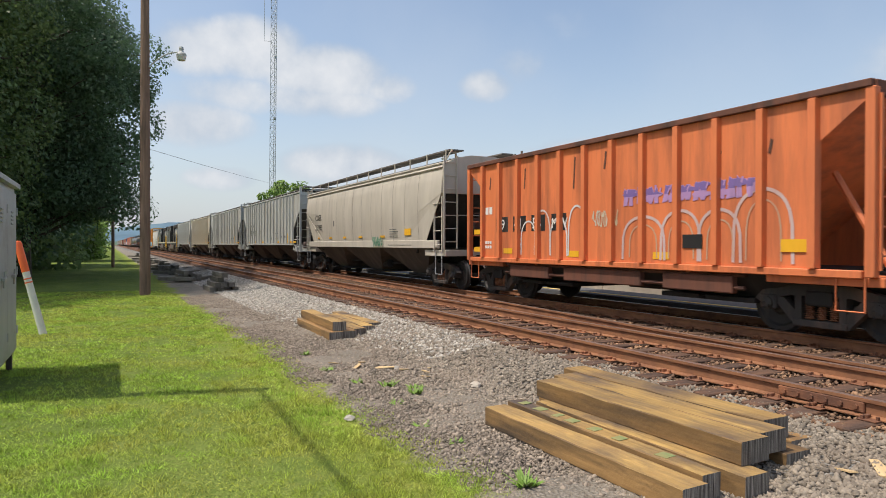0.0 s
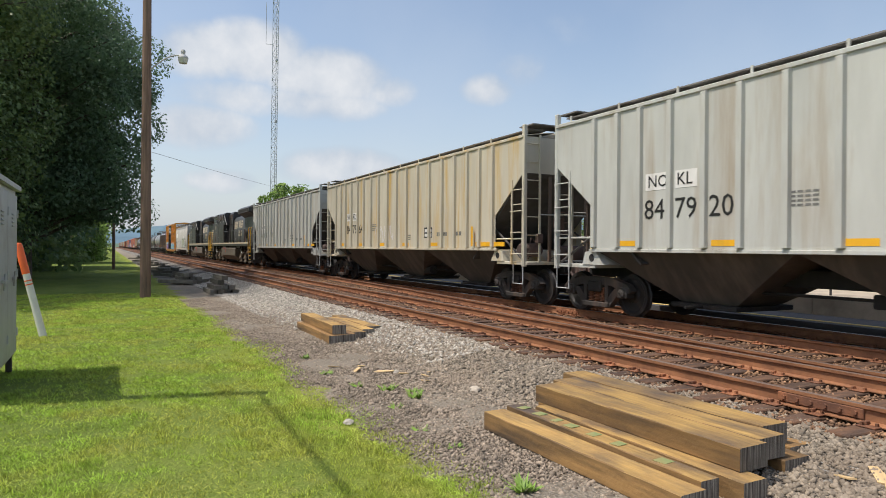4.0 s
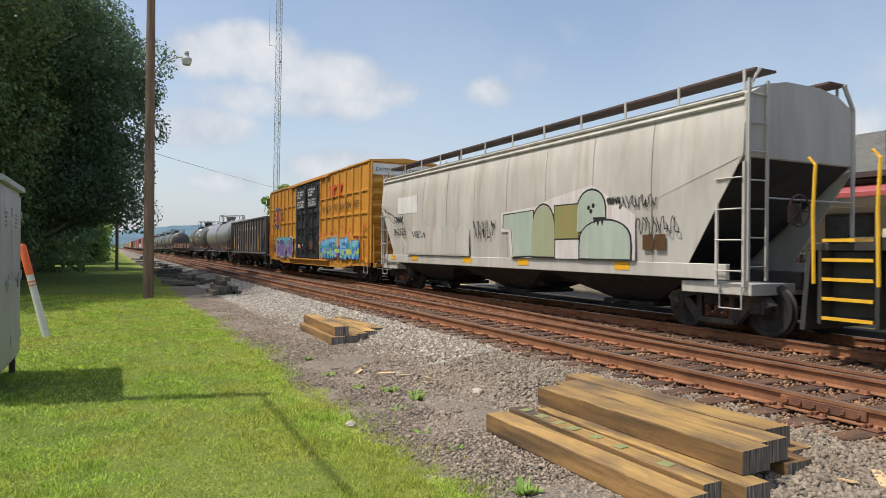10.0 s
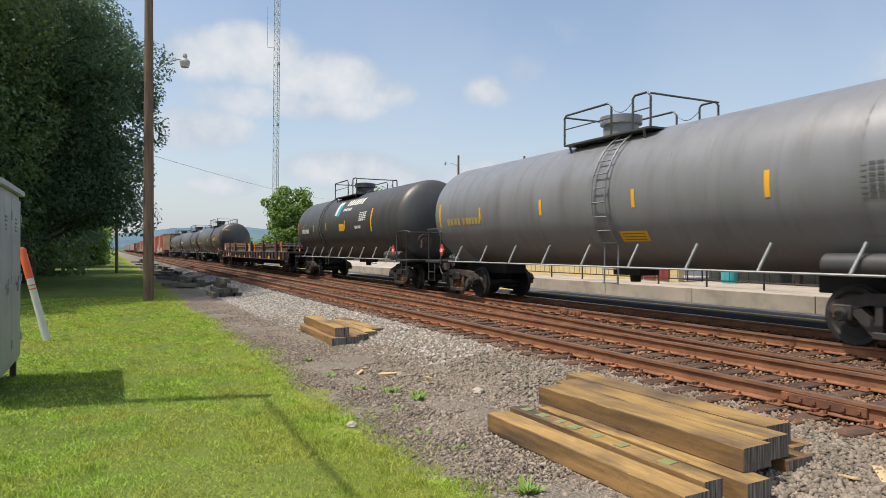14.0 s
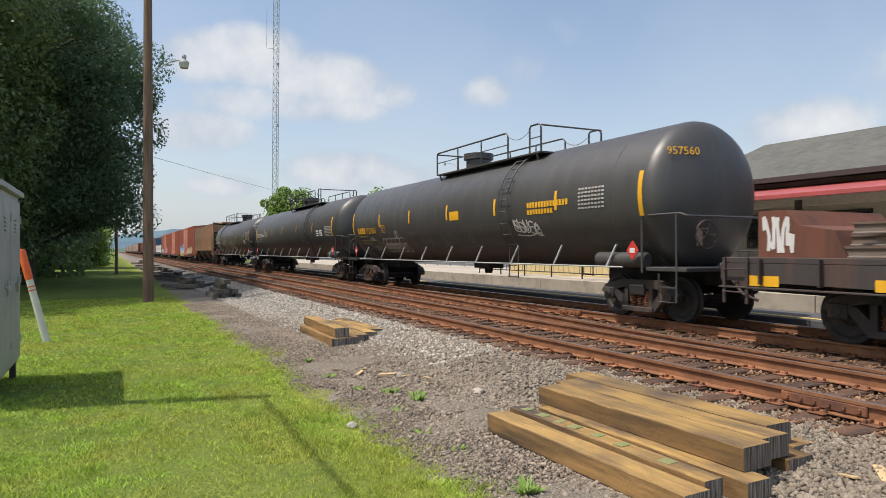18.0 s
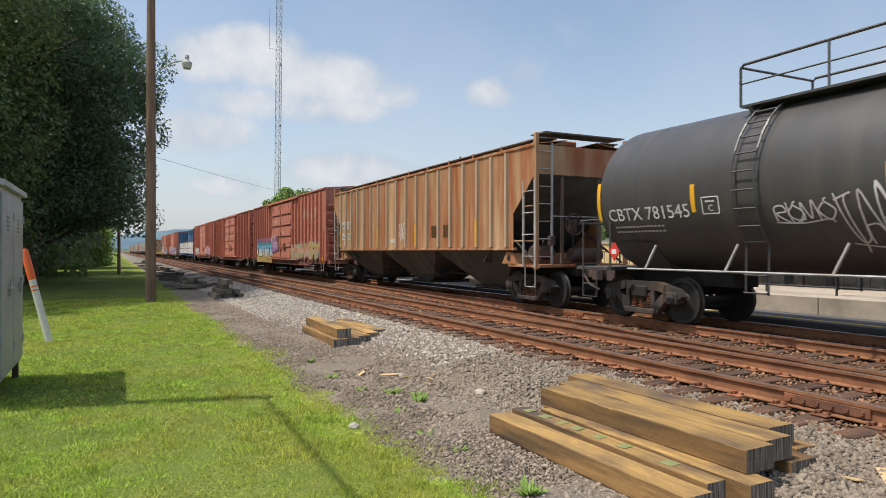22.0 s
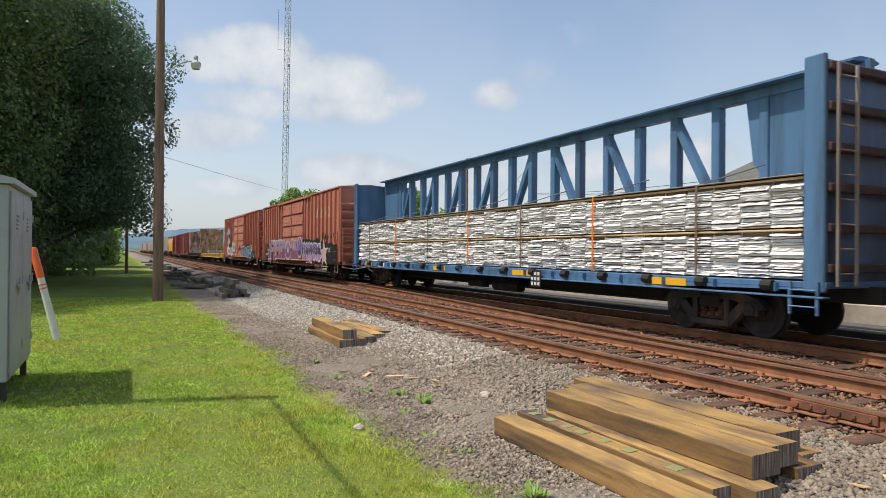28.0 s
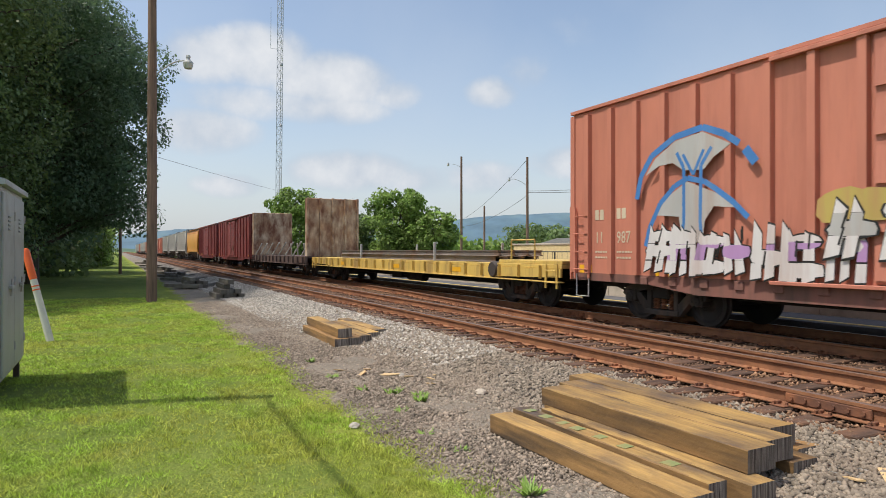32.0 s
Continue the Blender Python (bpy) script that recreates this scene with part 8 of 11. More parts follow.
def tall_boxcar():
    z0, z1 = 0.88, 5.10
    car, h = boxcar("tall yellow-orange boxcar with black plug doors and graffiti", -171.75, -190.75, "ochre_paint", z0, z1, (-2.45, 2.3), 8, 2.1)
    W = 1.49
    for o in list(car.children_recursive):
        if o.name.startswith(("door", "lock_", "placard")) and not o.name.startswith("door_track"):
            if o.data.materials and o.data.materials[0] == M["ochre_paint"]:
                o.data.materials[0] = M["door_black"]
    for z in (2.0, 2.95, 3.9):
        part("side_belt", Solid().box(-9.3, -2.55, -W - 0.045, -W - 0.001, z, z + 0.10, 0.01), "ochre_paint", car)
        part("side_belt", Solid().box(2.1, 9.3, -W - 0.045, -W - 0.001, z, z + 0.10, 0.01), "ochre_paint", car)
    for x in (-2.0, -1.1, 0.2, 1.1):
        part("door_post", Solid().box(x - 0.05, x + 0.05, -W - 0.13, -W - 0.078, z0 + 0.1, z1 - 0.2, 0.01), "door_black", car)
    part("height_band", Solid().box(h + 0.085, h + 0.095, -W + 0.05, W - 0.05, 4.55, 5.02), "white_marking", car, "white end band with black words")
    ob = part("lettering", text_mesh("EXCESS HEIGHT CAR", 0.2, "black_marking"), None, car)
    ob.matrix_basis = pose(h + 0.099, -1.3, 4.70, 0, 0, 90)
    number(car, "RAILCAR", 2.75, 3.28, 0.44, "brown_marking", -1.54)
    number(car, "POOLING", 4.7, 3.28, 0.44, "brown_marking", -1.54)
    number(car, "EXPERTS", 6.6, 3.28, 0.44, "brown_marking", -1.54)
    for k, pts in enumerate((rect(3.9, 4.95, 4.34, 4.5), rect(4.1, 4.35, 3.92, 4.335), rect(4.5, 4.75, 3.92, 4.335), [(5.1, 3.92), (5.95, 3.92), (5.7, 4.2), (5.95, 4.5), (5.1, 4.5), (5.35, 4.2)])):
        decal(car, pts, "logo_red", -1.54, "emblem", lift=0.004 + 0.001 * k)
    number(car, "next", -8.5, 3.50, 0.34, "black_marking", YB, 0.2)
    number(car, "load", -8.5, 3.18, 0.34, "black_marking", YB, 0.2)
    number(car, "any", -6.35, 3.50, 0.34, "black_marking", YB, 0.2)
    number(car, "road", -6.35, 3.18, 0.34, "black_marking", YB, 0.2)
    decal(car, [(-7.84, 2.9), (-7.52, 3.15), (-7.24, 3.35), (-7.52, 3.6), (-7.84, 3.85), (-7.84, 3.62), (-7.56, 3.38), (-7.84, 3.15)], "logo_red", -1.56, "emblem")
    decal(car, [(-6.60, 2.9), (-6.92, 3.15), (-7.16, 3.35), (-6.92, 3.6), (-6.60, 3.85), (-6.60, 3.62), (-6.84, 3.38), (-6.60, 3.15)], "logo_red", -1.56, "emblem")
    decal(car, [(-7.72, 4.0), (-7.44, 3.85), (-7.12, 3.4), (-7.44, 2.9), (-7.72, 2.75), (-7.60, 2.68), (-7.28, 2.85), (-6.96, 3.38), (-7.28, 3.9), (-7.60, 4.08)], "logo_blue", -1.566, "emblem")
    decal(car, [(-6.72, 4.0), (-7.00, 3.85), (-7.32, 3.4), (-7.00, 2.9), (-6.72, 2.75), (-6.84, 2.68), (-7.16, 2.85), (-7.48, 3.38), (-7.16, 3.9), (-6.84, 4.08)], "logo_blue", -1.568, "emblem")
    number(car, "TB", -8.95, 2.55, 0.42, "brown_marking", YB)
    number(car, "OX", -8.10, 2.55, 0.42, "brown_marking", YB)
    number(car, "64", -8.95, 2.08, 0.42, "brown_marking", YB)
    number(car, "04", -8.10, 2.08, 0.42, "brown_marking", YB)
    scrawl(car, -9.2, -7.5, 1.15, 1.75, 66, "brown_marking", YB - 0.004, 4, 0.03)
    mural(car, -7.2, -2.95, 0.95, 2.1, 5, 61, ("violet_paint", "violet_paint", "dusk_spray"), "pale_sky_spray", -1.592, "teal_paint", None, None, 0.06, 0.4)
    mural(car, 2.6, 8.3, 0.95, 2.0, 7, 62, (("sky_paint", "mid_blue_spray", "teal_paint"), ("mid_blue_spray", "sky_paint", "lime_paint"), ("teal_paint", "sky_paint", "mid_blue_spray"), "sky_paint"), "logo_blue", -1.592, "ochre_paint", None, "lime_paint", 0.035, 0.6)
    rq = random.Random(62)
    for i in range(26):
        x, z = rq.uniform(2.2, 9.0), rq.choice((rq.uniform(0.95, 1.3), rq.uniform(1.9, 2.4)))
        decal(car, rect(x, x + 0.15, z, z + 0.14), "logo_red", -1.571 - 0.0003 * (i % 4), "graffiti", "red sprayed square")
    for body, z in (("CLOSE THIS DOOR", 4.52), ("BEFORE CLOSING", 4.38), ("MAIN DOOR", 4.24), ("CIERRE ESTA PUERTA", 3.98), ("ANTES DE CERRAR", 3.84), ("LA PUERTA PRINCIPAL", 3.70)):
        number(car, body, -1.92, z, 0.15, "white_marking", -1.632)
        number(car, body, 0.36, z, 0.15, "white_marking", -1.632)
    for x in (-2.0, 0.28):
        part("stencil_panel", Solid().box(x, x + 1.72, -1.630, -1.566, 3.62, 4.72, 0.006), "door_black", car, "black panel with white stencilled words")
    for x in (-1.7, -0.75, 0.62, 1.55):
        part("door_rod", Solid().tube([(x, -1.66, z0 + 0.25), (x, -1.66, 3.5)], 0.026, 6), "door_black", car)
        for z in (1.3, 2.2, 3.1):
            part("rod_bracket", Solid().box(x - 0.09, x + 0.09, -1.67, -1.57, z, z + 0.09, 0.01), "door_black", car)
    for x, z, w, hh, m_ in ((-1.9, 1.5, 0.35, 0.2, "white_marking"), (-1.4, 1.45, 0.16, 0.16, "logo_red"), (-1.1, 1.6, 0.22, 0.28, "white_marking"), (0.1, 2.7, 0.12, 0.4, "white_marking"), (0.6, 1.4, 0.09, 0.5, "reflector_yellow"), (0.9, 3.0, 0.4, 0.12, "white_marking"), (-0.7, 2.6, 0.25, 0.1, "white_marking")):
        decal(car, rect(x, x + w, z, z + hh), m_, -1.576)
    return car


tall_boxcar()


# ---------------------------------------------------------------- open hoppers
def open_hopper(label, front, rear, mat, z0, z1, ribs, bays, cut=1.7, cut_z=1.75, end_z=3.2, truck_in=1.05, rib_mat=None, top_mat=None, bay_bot=0.5, side_ladder=True):
    car, h = new_car("open_hopper", label, front, rear, "open hopper")
    W = 1.47
    for k in (-1, 1):
        pts = [(-h, end_z), (-h + cut, cut_z), (-h + cut, z0), (h - cut, z0), (h - cut, cut_z), (h, end_z), (h, z1), (-h, z1)]
        part("side_sheet", Solid().prism(pts, "y", k * W - 0.012, k * W + 0.012), mat, car)
        part("top_chord", Solid().box(-h - 0.03, h + 0.03, k * W - 0.09, k * W + 0.09, z1 + 0.001, z1 + 0.11, 0.012), top_mat or mat, car, "rusty top rail")
        part("side_sill", Solid().box(-h + 0.1, h - 0.1, k * W - 0.07, k * W + 0.07, z0 - 0.12, z0 - 0.001, 0.012), mat, car)
    rib = Solid().prism([(-0.075, 0.0), (-0.06, -0.10), (0.06, -0.10), (0.075, 0.0)], "z", z0 + 0.01, z1 - 0.01).mesh("rib")
    rib.materials.append(M[rib_mat or mat])
    for i in range(ribs):
        x = -h + cut + 0.08 + (2 * h - 2 * cut - 0.16) * i / (ribs - 1)
        r = part("rib", rib, None, car)
        r.location = (x, -W - 0.012, 0)
    for k in (-1, 1):
        part("end_chord", Solid().box(k * h - 0.06, k * h + 0.06, -W, W, z1 - 0.12, z1 + 0.10, 0.012), top_mat or mat, car)
        part("end_sheet", Solid().box(k * (h - 0.05) - 0.012, k * (h - 0.05) + 0.012, -W + 0.02, W - 0.02, end_z, z1 - 0.1), mat, car)
        part("slope_sheet", Solid().hull_ring([[(k * (h - 0.04), -W + 0.02, end_z), (k * (h - 0.04), W - 0.02, end_z), (k * (h - 3.3), W - 0.02, 0.95), (k * (h - 3.3), -W + 0.02, 0.95)], [(k * (h - 0.08), -W + 0.02, end_z + 0.02), (k * (h - 0.08), W - 0.02, end_z + 0.02), (k * (h - 3.34), W - 0.02, 0.97), (k * (h - 3.34), -W + 0.02, 0.97)]]), mat, car)
        for y in (-W, W):
            part("corner_post", Solid().box(k * h - 0.07, k * h + 0.07, y - 0.07, y + 0.07, z0 - 0.1, z1, 0.012), mat, car)
            part("end_brace", Solid().tube([(k * (h - 0.05), y * 0.6, z0), (k * (h - 0.9), y * 0.6, 2.6)], 0.05, 6), mat, car)
        part("end_platform", Solid().box(min(k * (h - 1.7), k * (h + 0.15)), max(k * (h - 1.7), k * (h + 0.15)), -1.42, 1.42, z0 - 0.24, z0 - 0.10, 0.012), mat, car)
        if side_ladder:
            ladder(car, k * (h - 0.55), k * (h - 0.08), -W - 0.06, z0, z1 - 0.1, 6, mat)
        end_ladder(car, k * (h + 0.09), -W + 0.05, -W + 0.52, z0, z1 - 0.1, 6, mat)
        hand_step(car, k * (h - 0.3), -W, 0.5, z0 - 0.1, 0.42, mat)
    brake_wheel(car, h + 0.14, -0.3, 2.1)
    span = 2 * (h - cut) / bays
    for i in range(bays):
        bay(car, -h + cut + span * i, -h + cut + span * (i + 1), z0 - 0.02, bay_bot, "under_black", 1.42, 0.9, 0.62)
    sills(car, h, 0.78, 1.05)
    brake_pipes(car, h)
    trucks(car, (-h + truck_in, h - truck_in))
    return car, h


rb, _ = open_hopper("black open-top coal hopper with white lettering", -192.3, -206.85, "coal_black", 1.16, 3.58, 13, 4, cut=1.15, cut_z=2.05, end_z=3.05, rib_mat="rusty_rib", top_mat="coal_black")
YR = -1.486
step = (2 * 7.275 - 2.46) / 12
for i in range(8):
    x = -6.04 + step * i + 0.36
    decal(rb, [(x, 3.20), (x + 0.20, 3.20), (x + 0.26, 3.48), (x + 0.06, 3.48)], "white_marking", YR, "owner_mark")
for i in range(8):
    x = -6.04 + step * (i + 2) + 0.30
    decal(rb, [(x, 2.84), (x + 0.20, 2.84), (x + 0.24, 3.10), (x + 0.04, 3.10)], "white_marking", YR, "owner_mark")
number(rb, "RB", -4.42, 2.22, 0.30, "white_marking", YR)
number(rb, "MN", -3.86, 2.22, 0.30, "white_marking", YR)
number(rb, "75", -4.40, 1.85, 0.28, "white_marking", YR)
number(rb, "70", -3.75, 1.85, 0.28, "white_marking", YR)
for k in range(2):
    bars(rb, -4.5, 1.55 - k * 0.13, 0.5, 0.09, 5, "white_marking", YR)
    bars(rb, -3.85, 1.55 - k * 0.13, 0.6, 0.09, 5, "white_marking", YR)
for x, a, b in ((-5.2, 1.45, 2.35), (-3.0, 1.3, 1.7), (0.6, 1.3, 1.7), (2.7, 1.3, 1.75), (5.25, 1.3, 2.4)):
    decal(rb, rect(x - 0.045, x + 0.045, a, b), "reflector_yellow", -1.586, "reflector")
decal(rb, rect(3.25, 3.75, 1.35, 1.72), "white_marking", YR)
for i in range(2):
    for j in range(2):
        decal(rb, rect(3.30 + 0.23 * i, 3.48 + 0.23 * i, 1.39 + 0.16 * j, 1.52 + 0.16 * j), "black_marking", YR - 0.004)
decal(rb, rect(4.72, 4.85, 2.0, 2.45), "logo_red", YR)

og, _ = open_hopper("weathered orange open ballast hopper with faded graffiti", -5.47, -16.92, "orange_paint", 1.10, 3.68, 12, 2, cut=0.75, cut_z=3.02, end_z=3.58, truck_in=1.0, top_mat="dark_rust", bay_bot=0.55, side_ladder=False)
YO = -1.486
for i, pair in enumerate(("99", "41", "53", "MW")):
    x = -4.22 + i * 0.835
    decal(og, rect(x, x + 0.58, 1.80, 2.20), "black_marking", YO)
    number(og, pair, x + 0.04 - 0.03 * (i == 3), 1.86, 0.40 if i < 3 else 0.34, "white_marking", YO - 0.005)
bars(og, -4.8, 2.3, 0.4, 0.2, 2, "white_marking", YO)
for k in range(2):
    bars(og, -4.95, 1.35 + 0.12 * k, 0.5, 0.08, 4, "white_marking", YO)
for x, z in ((-5.45, 1.75), (-5.45, 1.25), (-3.85, 1.22), (-1.1, 1.18), (1.6, 1.18)):
    decal(og, rect(x, x + 0.42, z, z + 0.14), "reflector_yellow", YO, "reflector")
decal(og, rect(4.35, 4.8, 1.35, 1.55), "reflector_yellow", -1.50, "reflector")


def humps(car, spans, z0, mat, y, w=0.022):
    """Sprayed outline of bubble letters: one open arch over each span."""
    sol = Solid()
    for xa, xb, top in spans:
        pts = [((xa + xb) / 2 - (xb - xa) / 2 * math.cos(a * math.pi / 14), z0 + (top - z0) * math.sin(a * math.pi / 14) ** 0.45) for a in range(15)]
        for (xp, zp), (xq, zq) in zip(pts[:-1], pts[1:]):
            d = Vector((xq - xp, zq - zp)).normalized()
            sol.poly([(xp + d.y * w, y - 0.006, zp - d.x * w), (xq + d.y * w, y - 0.006, zq - d.x * w), (xq - d.y * w, y - 0.006, zq + d.x * w), (xp - d.y * w, y - 0.006, zp + d.x * w)])
    part("graffiti", sol, mat, car, "faded sprayed outline of bubble letters")


humps(og, ((0.75, 1.9, 2.02), (1.8, 2.75, 2.1), (2.7, 3.6, 2.08), (3.45, 4.55, 2.38)), 1.16, "pink_spray", YO, 0.03)
humps(og, ((0.95, 1.7, 1.86), (2.0, 2.6, 1.9), (2.9, 3.45, 1.9), (3.7, 4.35, 2.2)), 1.2, "tan_spray", YO, 0.015)
humps(og, ((-3.0, -2.35, 2.05), (-2.4, -1.75, 2.3), (-1.75, -1.1, 2.1), (-1.05, -0.45, 2.35)), 1.2, "white_spray", YO - 0.004, 0.022)
scrawl(og, -0.2, 0.6, 1.85, 2.2, 75, "yellowed_paint", YO - 0.002, 4, 0.014)
mural(og, 0.75, 4.1, 2.27, 2.6, 9, 74, ("mauve_paint", "violet_paint"), "mauve_paint", YO, None, None, None, 0.012, 0.8)
for k, (x, z, hh) in enumerate(((-4.6, 3.0, 0.3), (-2.9, 2.9, 0.5), (-0.9, 2.75, 0.7), (0.15, 3.1, 0.35), (1.2, 2.9, 0.55), (2.2, 3.15, 0.3), (3.1, 2.8, 0.3), (4.1, 2.95, 0.2))):
    decal(og, [(x, z), (x + 0.05, z - 0.02), (x + 0.10, z + hh), (x + 0.05, z + hh + 0.03)], "dark_rust", YO, "scratch", "long rusty scratch")
decal(og, rect(2.35, 2.8, 1.4, 1.65), "black_marking", YO - 0.012)
part("door_linkage", Solid().tube([(-3.9, -1.35, 0.95), (3.6, -1.35, 0.95)], 0.05, 6), "dark_rust", og, "rusty ballast door linkage")
part("door_rod", Solid().tube([(-3.9, -1.38, 0.72), (3.6, -1.38, 0.72)], 0.04, 6), "dark_rust", og)
for xa, xb in ((-1.3, 1.2), (1.8, 3.4), (-3.6, -1.9)):
    part("ballast_door", Solid().box(xa, xb, -1.45, -1.3, 0.62, 0.92, 0.02), "dark_rust", og, "rusty ballast door")


# ---------------------------------------------------------------- tank cars
def arc_patch(x0, x1, a0, a1, r, zc, lift=0.006, n=8):
    """A painted patch that follows the tank's curve; angles in degrees, 0 faces the lawn, positive upwards."""
    s = Solid()
    pts = []
    for i in range(n + 1):
        a = radians(a0 + (a1 - a0) * i / n)
        pts.append((-(r + lift) * math.cos(a), zc + (r + lift) * math.sin(a)))
    for (ya, za), (yb, zb) in zip(pts[:-1], pts[1:]):
        s.poly([(x0, ya, za), (x1, ya, za), (x1, yb, zb), (x0, yb, zb)])
    return s


def on_curve(ob, x, a, r, zc):
    """Lays flat lettering against the tank at angle a."""
    t = radians(a)
    ob.matrix_basis = Matrix.Translation((x, -(r + 0.012) * math.cos(t), zc + (r + 0.012) * math.sin(t))) @ Matrix.Rotation(-t, 4, "X")
    return ob


def tank_car(label, front, rear, mat, r=1.55, zc=2.60, dome_x=0.0, ladder_x=-1.2, dome_w=3.4, stripes=(), lid=0.0, gap=1.2, groups=None):
    car, h = new_car("tank_car", label, front, rear, "tank car")
    prof = [(-h, 0.01)] + [(-h + 0.62 * (1 - math.cos(math.pi / 2 * i / 8)), r * math.sin(math.pi / 2 * i / 8)) for i in range(1, 9)]
    full = prof + [(-x, rr) for x, rr in prof[::-1]]
    part("tank_shell", Solid().lathe(full, (0, 0, zc), "x", 48), mat, car, smooth=True)
    for x in (-h + 1.6, -h * 0.33, h * 0.33, h - 1.6):
        part("weld_band", Solid().lathe([(x - 0.02, r - 0.01), (x - 0.02, r + 0.003), (x + 0.02, r + 0.003), (x + 0.02, r - 0.01)], (0, 0, zc), "x", 40), mat, car, smooth=True)
    top = zc + r
    dome = part("manway", Solid().lathe([(0.0, 0.0), (-0.05, 0.42), (0.30, 0.42), (0.33, 0.50), (0.52, 0.50), (0.56, 0.3), (0.56, 0.0)], (dome_x + lid, 0, top), "z", 20), mat, car, smooth=True)
    part("valve_cover", Solid().box(dome_x + lid + 0.8, dome_x + lid + 1.2, -0.2, 0.2, top - 0.03, top + 0.1, 0.03), mat, car)
    xl, xr, xg = dome_x - dome_w / 2, dome_x + dome_w / 2, dome_x + dome_w / 2 - gap
    part("platform_deck", Solid().box(xl, xr, -1.02, -0.55, top - 0.14, top - 0.10).box(xl, xr, 0.55, 1.02, top - 0.14, top - 0.10), "tank_black", car, "grated service platform")
    hh = 0.62
    for k in (-1, 1):
        y = k * 1.0
        spans = groups or ((xl, xg), (xr - 0.52, xr))
        for a, b in spans:
            s = Solid().tube([(a, y, top - 0.12), (a, y, top + hh - 0.06), (a + 0.06, y, top + hh), (b - 0.10, y, top + hh), (b, y, top + hh - 0.10), (b, y, top - 0.12)], 0.026, 6)
            n = max(1, round((b - a) / 1.4))
            for i in range(1, n):
                x = a + (b - a) * i / n
                s.tube([(x, y, top - 0.12), (x, y, top + hh)], 0.022, 5)
            part("platform_rail", s, "tank_black", car)
            part("platform_rail", Solid().tube([(a, y, top + 0.28), (b, y, top + 0.28)], 0.016, 5), "tank_black", car)
        for (_, b), (a, _) in zip(spans[:-1], spans[1:]):
            part("safety_chain", Solid().tube([(b + (a - b) * i / 6, y, top + hh - 0.12 - 0.16 * math.sin(math.pi * i / 6)) for i in range(7)], 0.009, 4), "tank_black", car)
        part("deck_bracket", Solid().tube([(xl + 0.2, y, top - 0.14), (xl + 0.2, y * 0.9, top - 0.42)], 0.03, 5).tube([(xr - 0.2, y, top - 0.14), (xr - 0.2, y * 0.9, top - 0.42)], 0.03, 5), "tank_black", car)
    for x in (xl, xr):
        part("platform_rail", Solid().tube([(x, -1.0, top + hh - 0.04), (x, 1.0, top + hh - 0.04)], 0.024, 5), "tank_black", car)
    for side in (-1, 1):
        s = Solid()
        for dx in (-0.22, 0.22):
            path = [(ladder_x + dx, side * (r + 0.09) * math.cos(radians(a)), zc + (r + 0.09) * math.sin(radians(a))) for a in range(70, -46, -10)]
            path.append((ladder_x + dx, side * (r * 0.82), 0.72))
            s.tube(path, 0.02, 5)
        for a in list(range(62, -45, -11)):
            y, z = side * (r + 0.09) * math.cos(radians(a)), zc + (r + 0.09) * math.sin(radians(a))
            s.tube([(ladder_x - 0.22, y, z), (ladder_x + 0.22, y, z)], 0.016, 5)
        for z in (0.75, 1.05):
            s.tube([(ladder_x - 0.22, side * r * 0.85, z), (ladder_x + 0.22, side * r * 0.85, z)], 0.016, 5)
        part("side_ladder", s, mat, car)
        part("side_rail", Solid().tube([(-h + 1.3, side * 1.46, 1.10), (h - 1.3, side * 1.46, 1.10)], 0.022, 6), "galvanized", car)
        for i in range(9):
            x = -h + 1.8 + (2 * h - 3.6) * i / 8
            part("rail_bracket", Solid().tube([(x, side * 1.46, 1.10), (x + 0.16, side * 1.32, 1.58)], 0.026, 5), "galvanized", car)
    for k in (-1, 1):
        part("stub_sill", Solid().box(min(k * (h - 3.0), k * (h + 0.35)), max(k * (h - 3.0), k * (h + 0.35)), -0.36, 0.36, 0.75, 1.12, 0.02), "under_black", car)
        part("saddle", Solid().prism([(-1.25, 1.65), (-0.7, 1.08), (0.7, 1.08), (1.25, 1.65), (0.9, 1.35), (0.0, 1.12), (-0.9, 1.35)], "x", k * (h - 1.3) - 0.5, k * (h - 1.3) + 0.5), mat, car)
        part("end_platform", Solid().box(min(k * (h - 0.65), k * (h + 0.4)), max(k * (h - 0.65), k * (h + 0.4)), -1.45, 1.45, 1.04, 1.12, 0.01), "tank_black", car)
        part("end_rail", Solid().tube([(k * (h - 0.75), -1.45, 1.0), (k * (h - 0.75), -1.45, 2.05), (k * (h - 0.65), -1.45, 2.15), (k * (h + 0.25), -1.45, 2.15), (k * (h + 0.35), -1.4, 2.1), (k * (h + 0.35), 1.4, 2.1)], 0.025, 6), "tank_black", car)
        part("end_step", Solid().tube([(k * (h - 0.3), -1.45, 1.0), (k * (h - 0.3), -1.45, 0.45), (k * (h + 0.15), -1.45, 0.45), (k * (h + 0.15), -1.45, 2.15)], 0.022, 5).box(min(k * (h - 0.3), k * (h + 0.15)), max(k * (h - 0.3), k * (h + 0.15)), -1.47, -1.42, 0.72, 0.75), "tank_black", car)
        part("placard", Solid().prism([(k * (h - 0.95), 1.25), (k * (h - 0.78), 1.45), (k * (h - 0.95), 1.65), (k * (h - 1.12), 1.45)], "y", -1.52, -1.50), "signal_red", car, "red diamond placard")
        part("placard_panel", Solid().box(k * (h - 0.95) - 0.07, k * (h - 0.95) + 0.07, -1.525, -1.521, 1.40, 1.50), "white_marking", car)
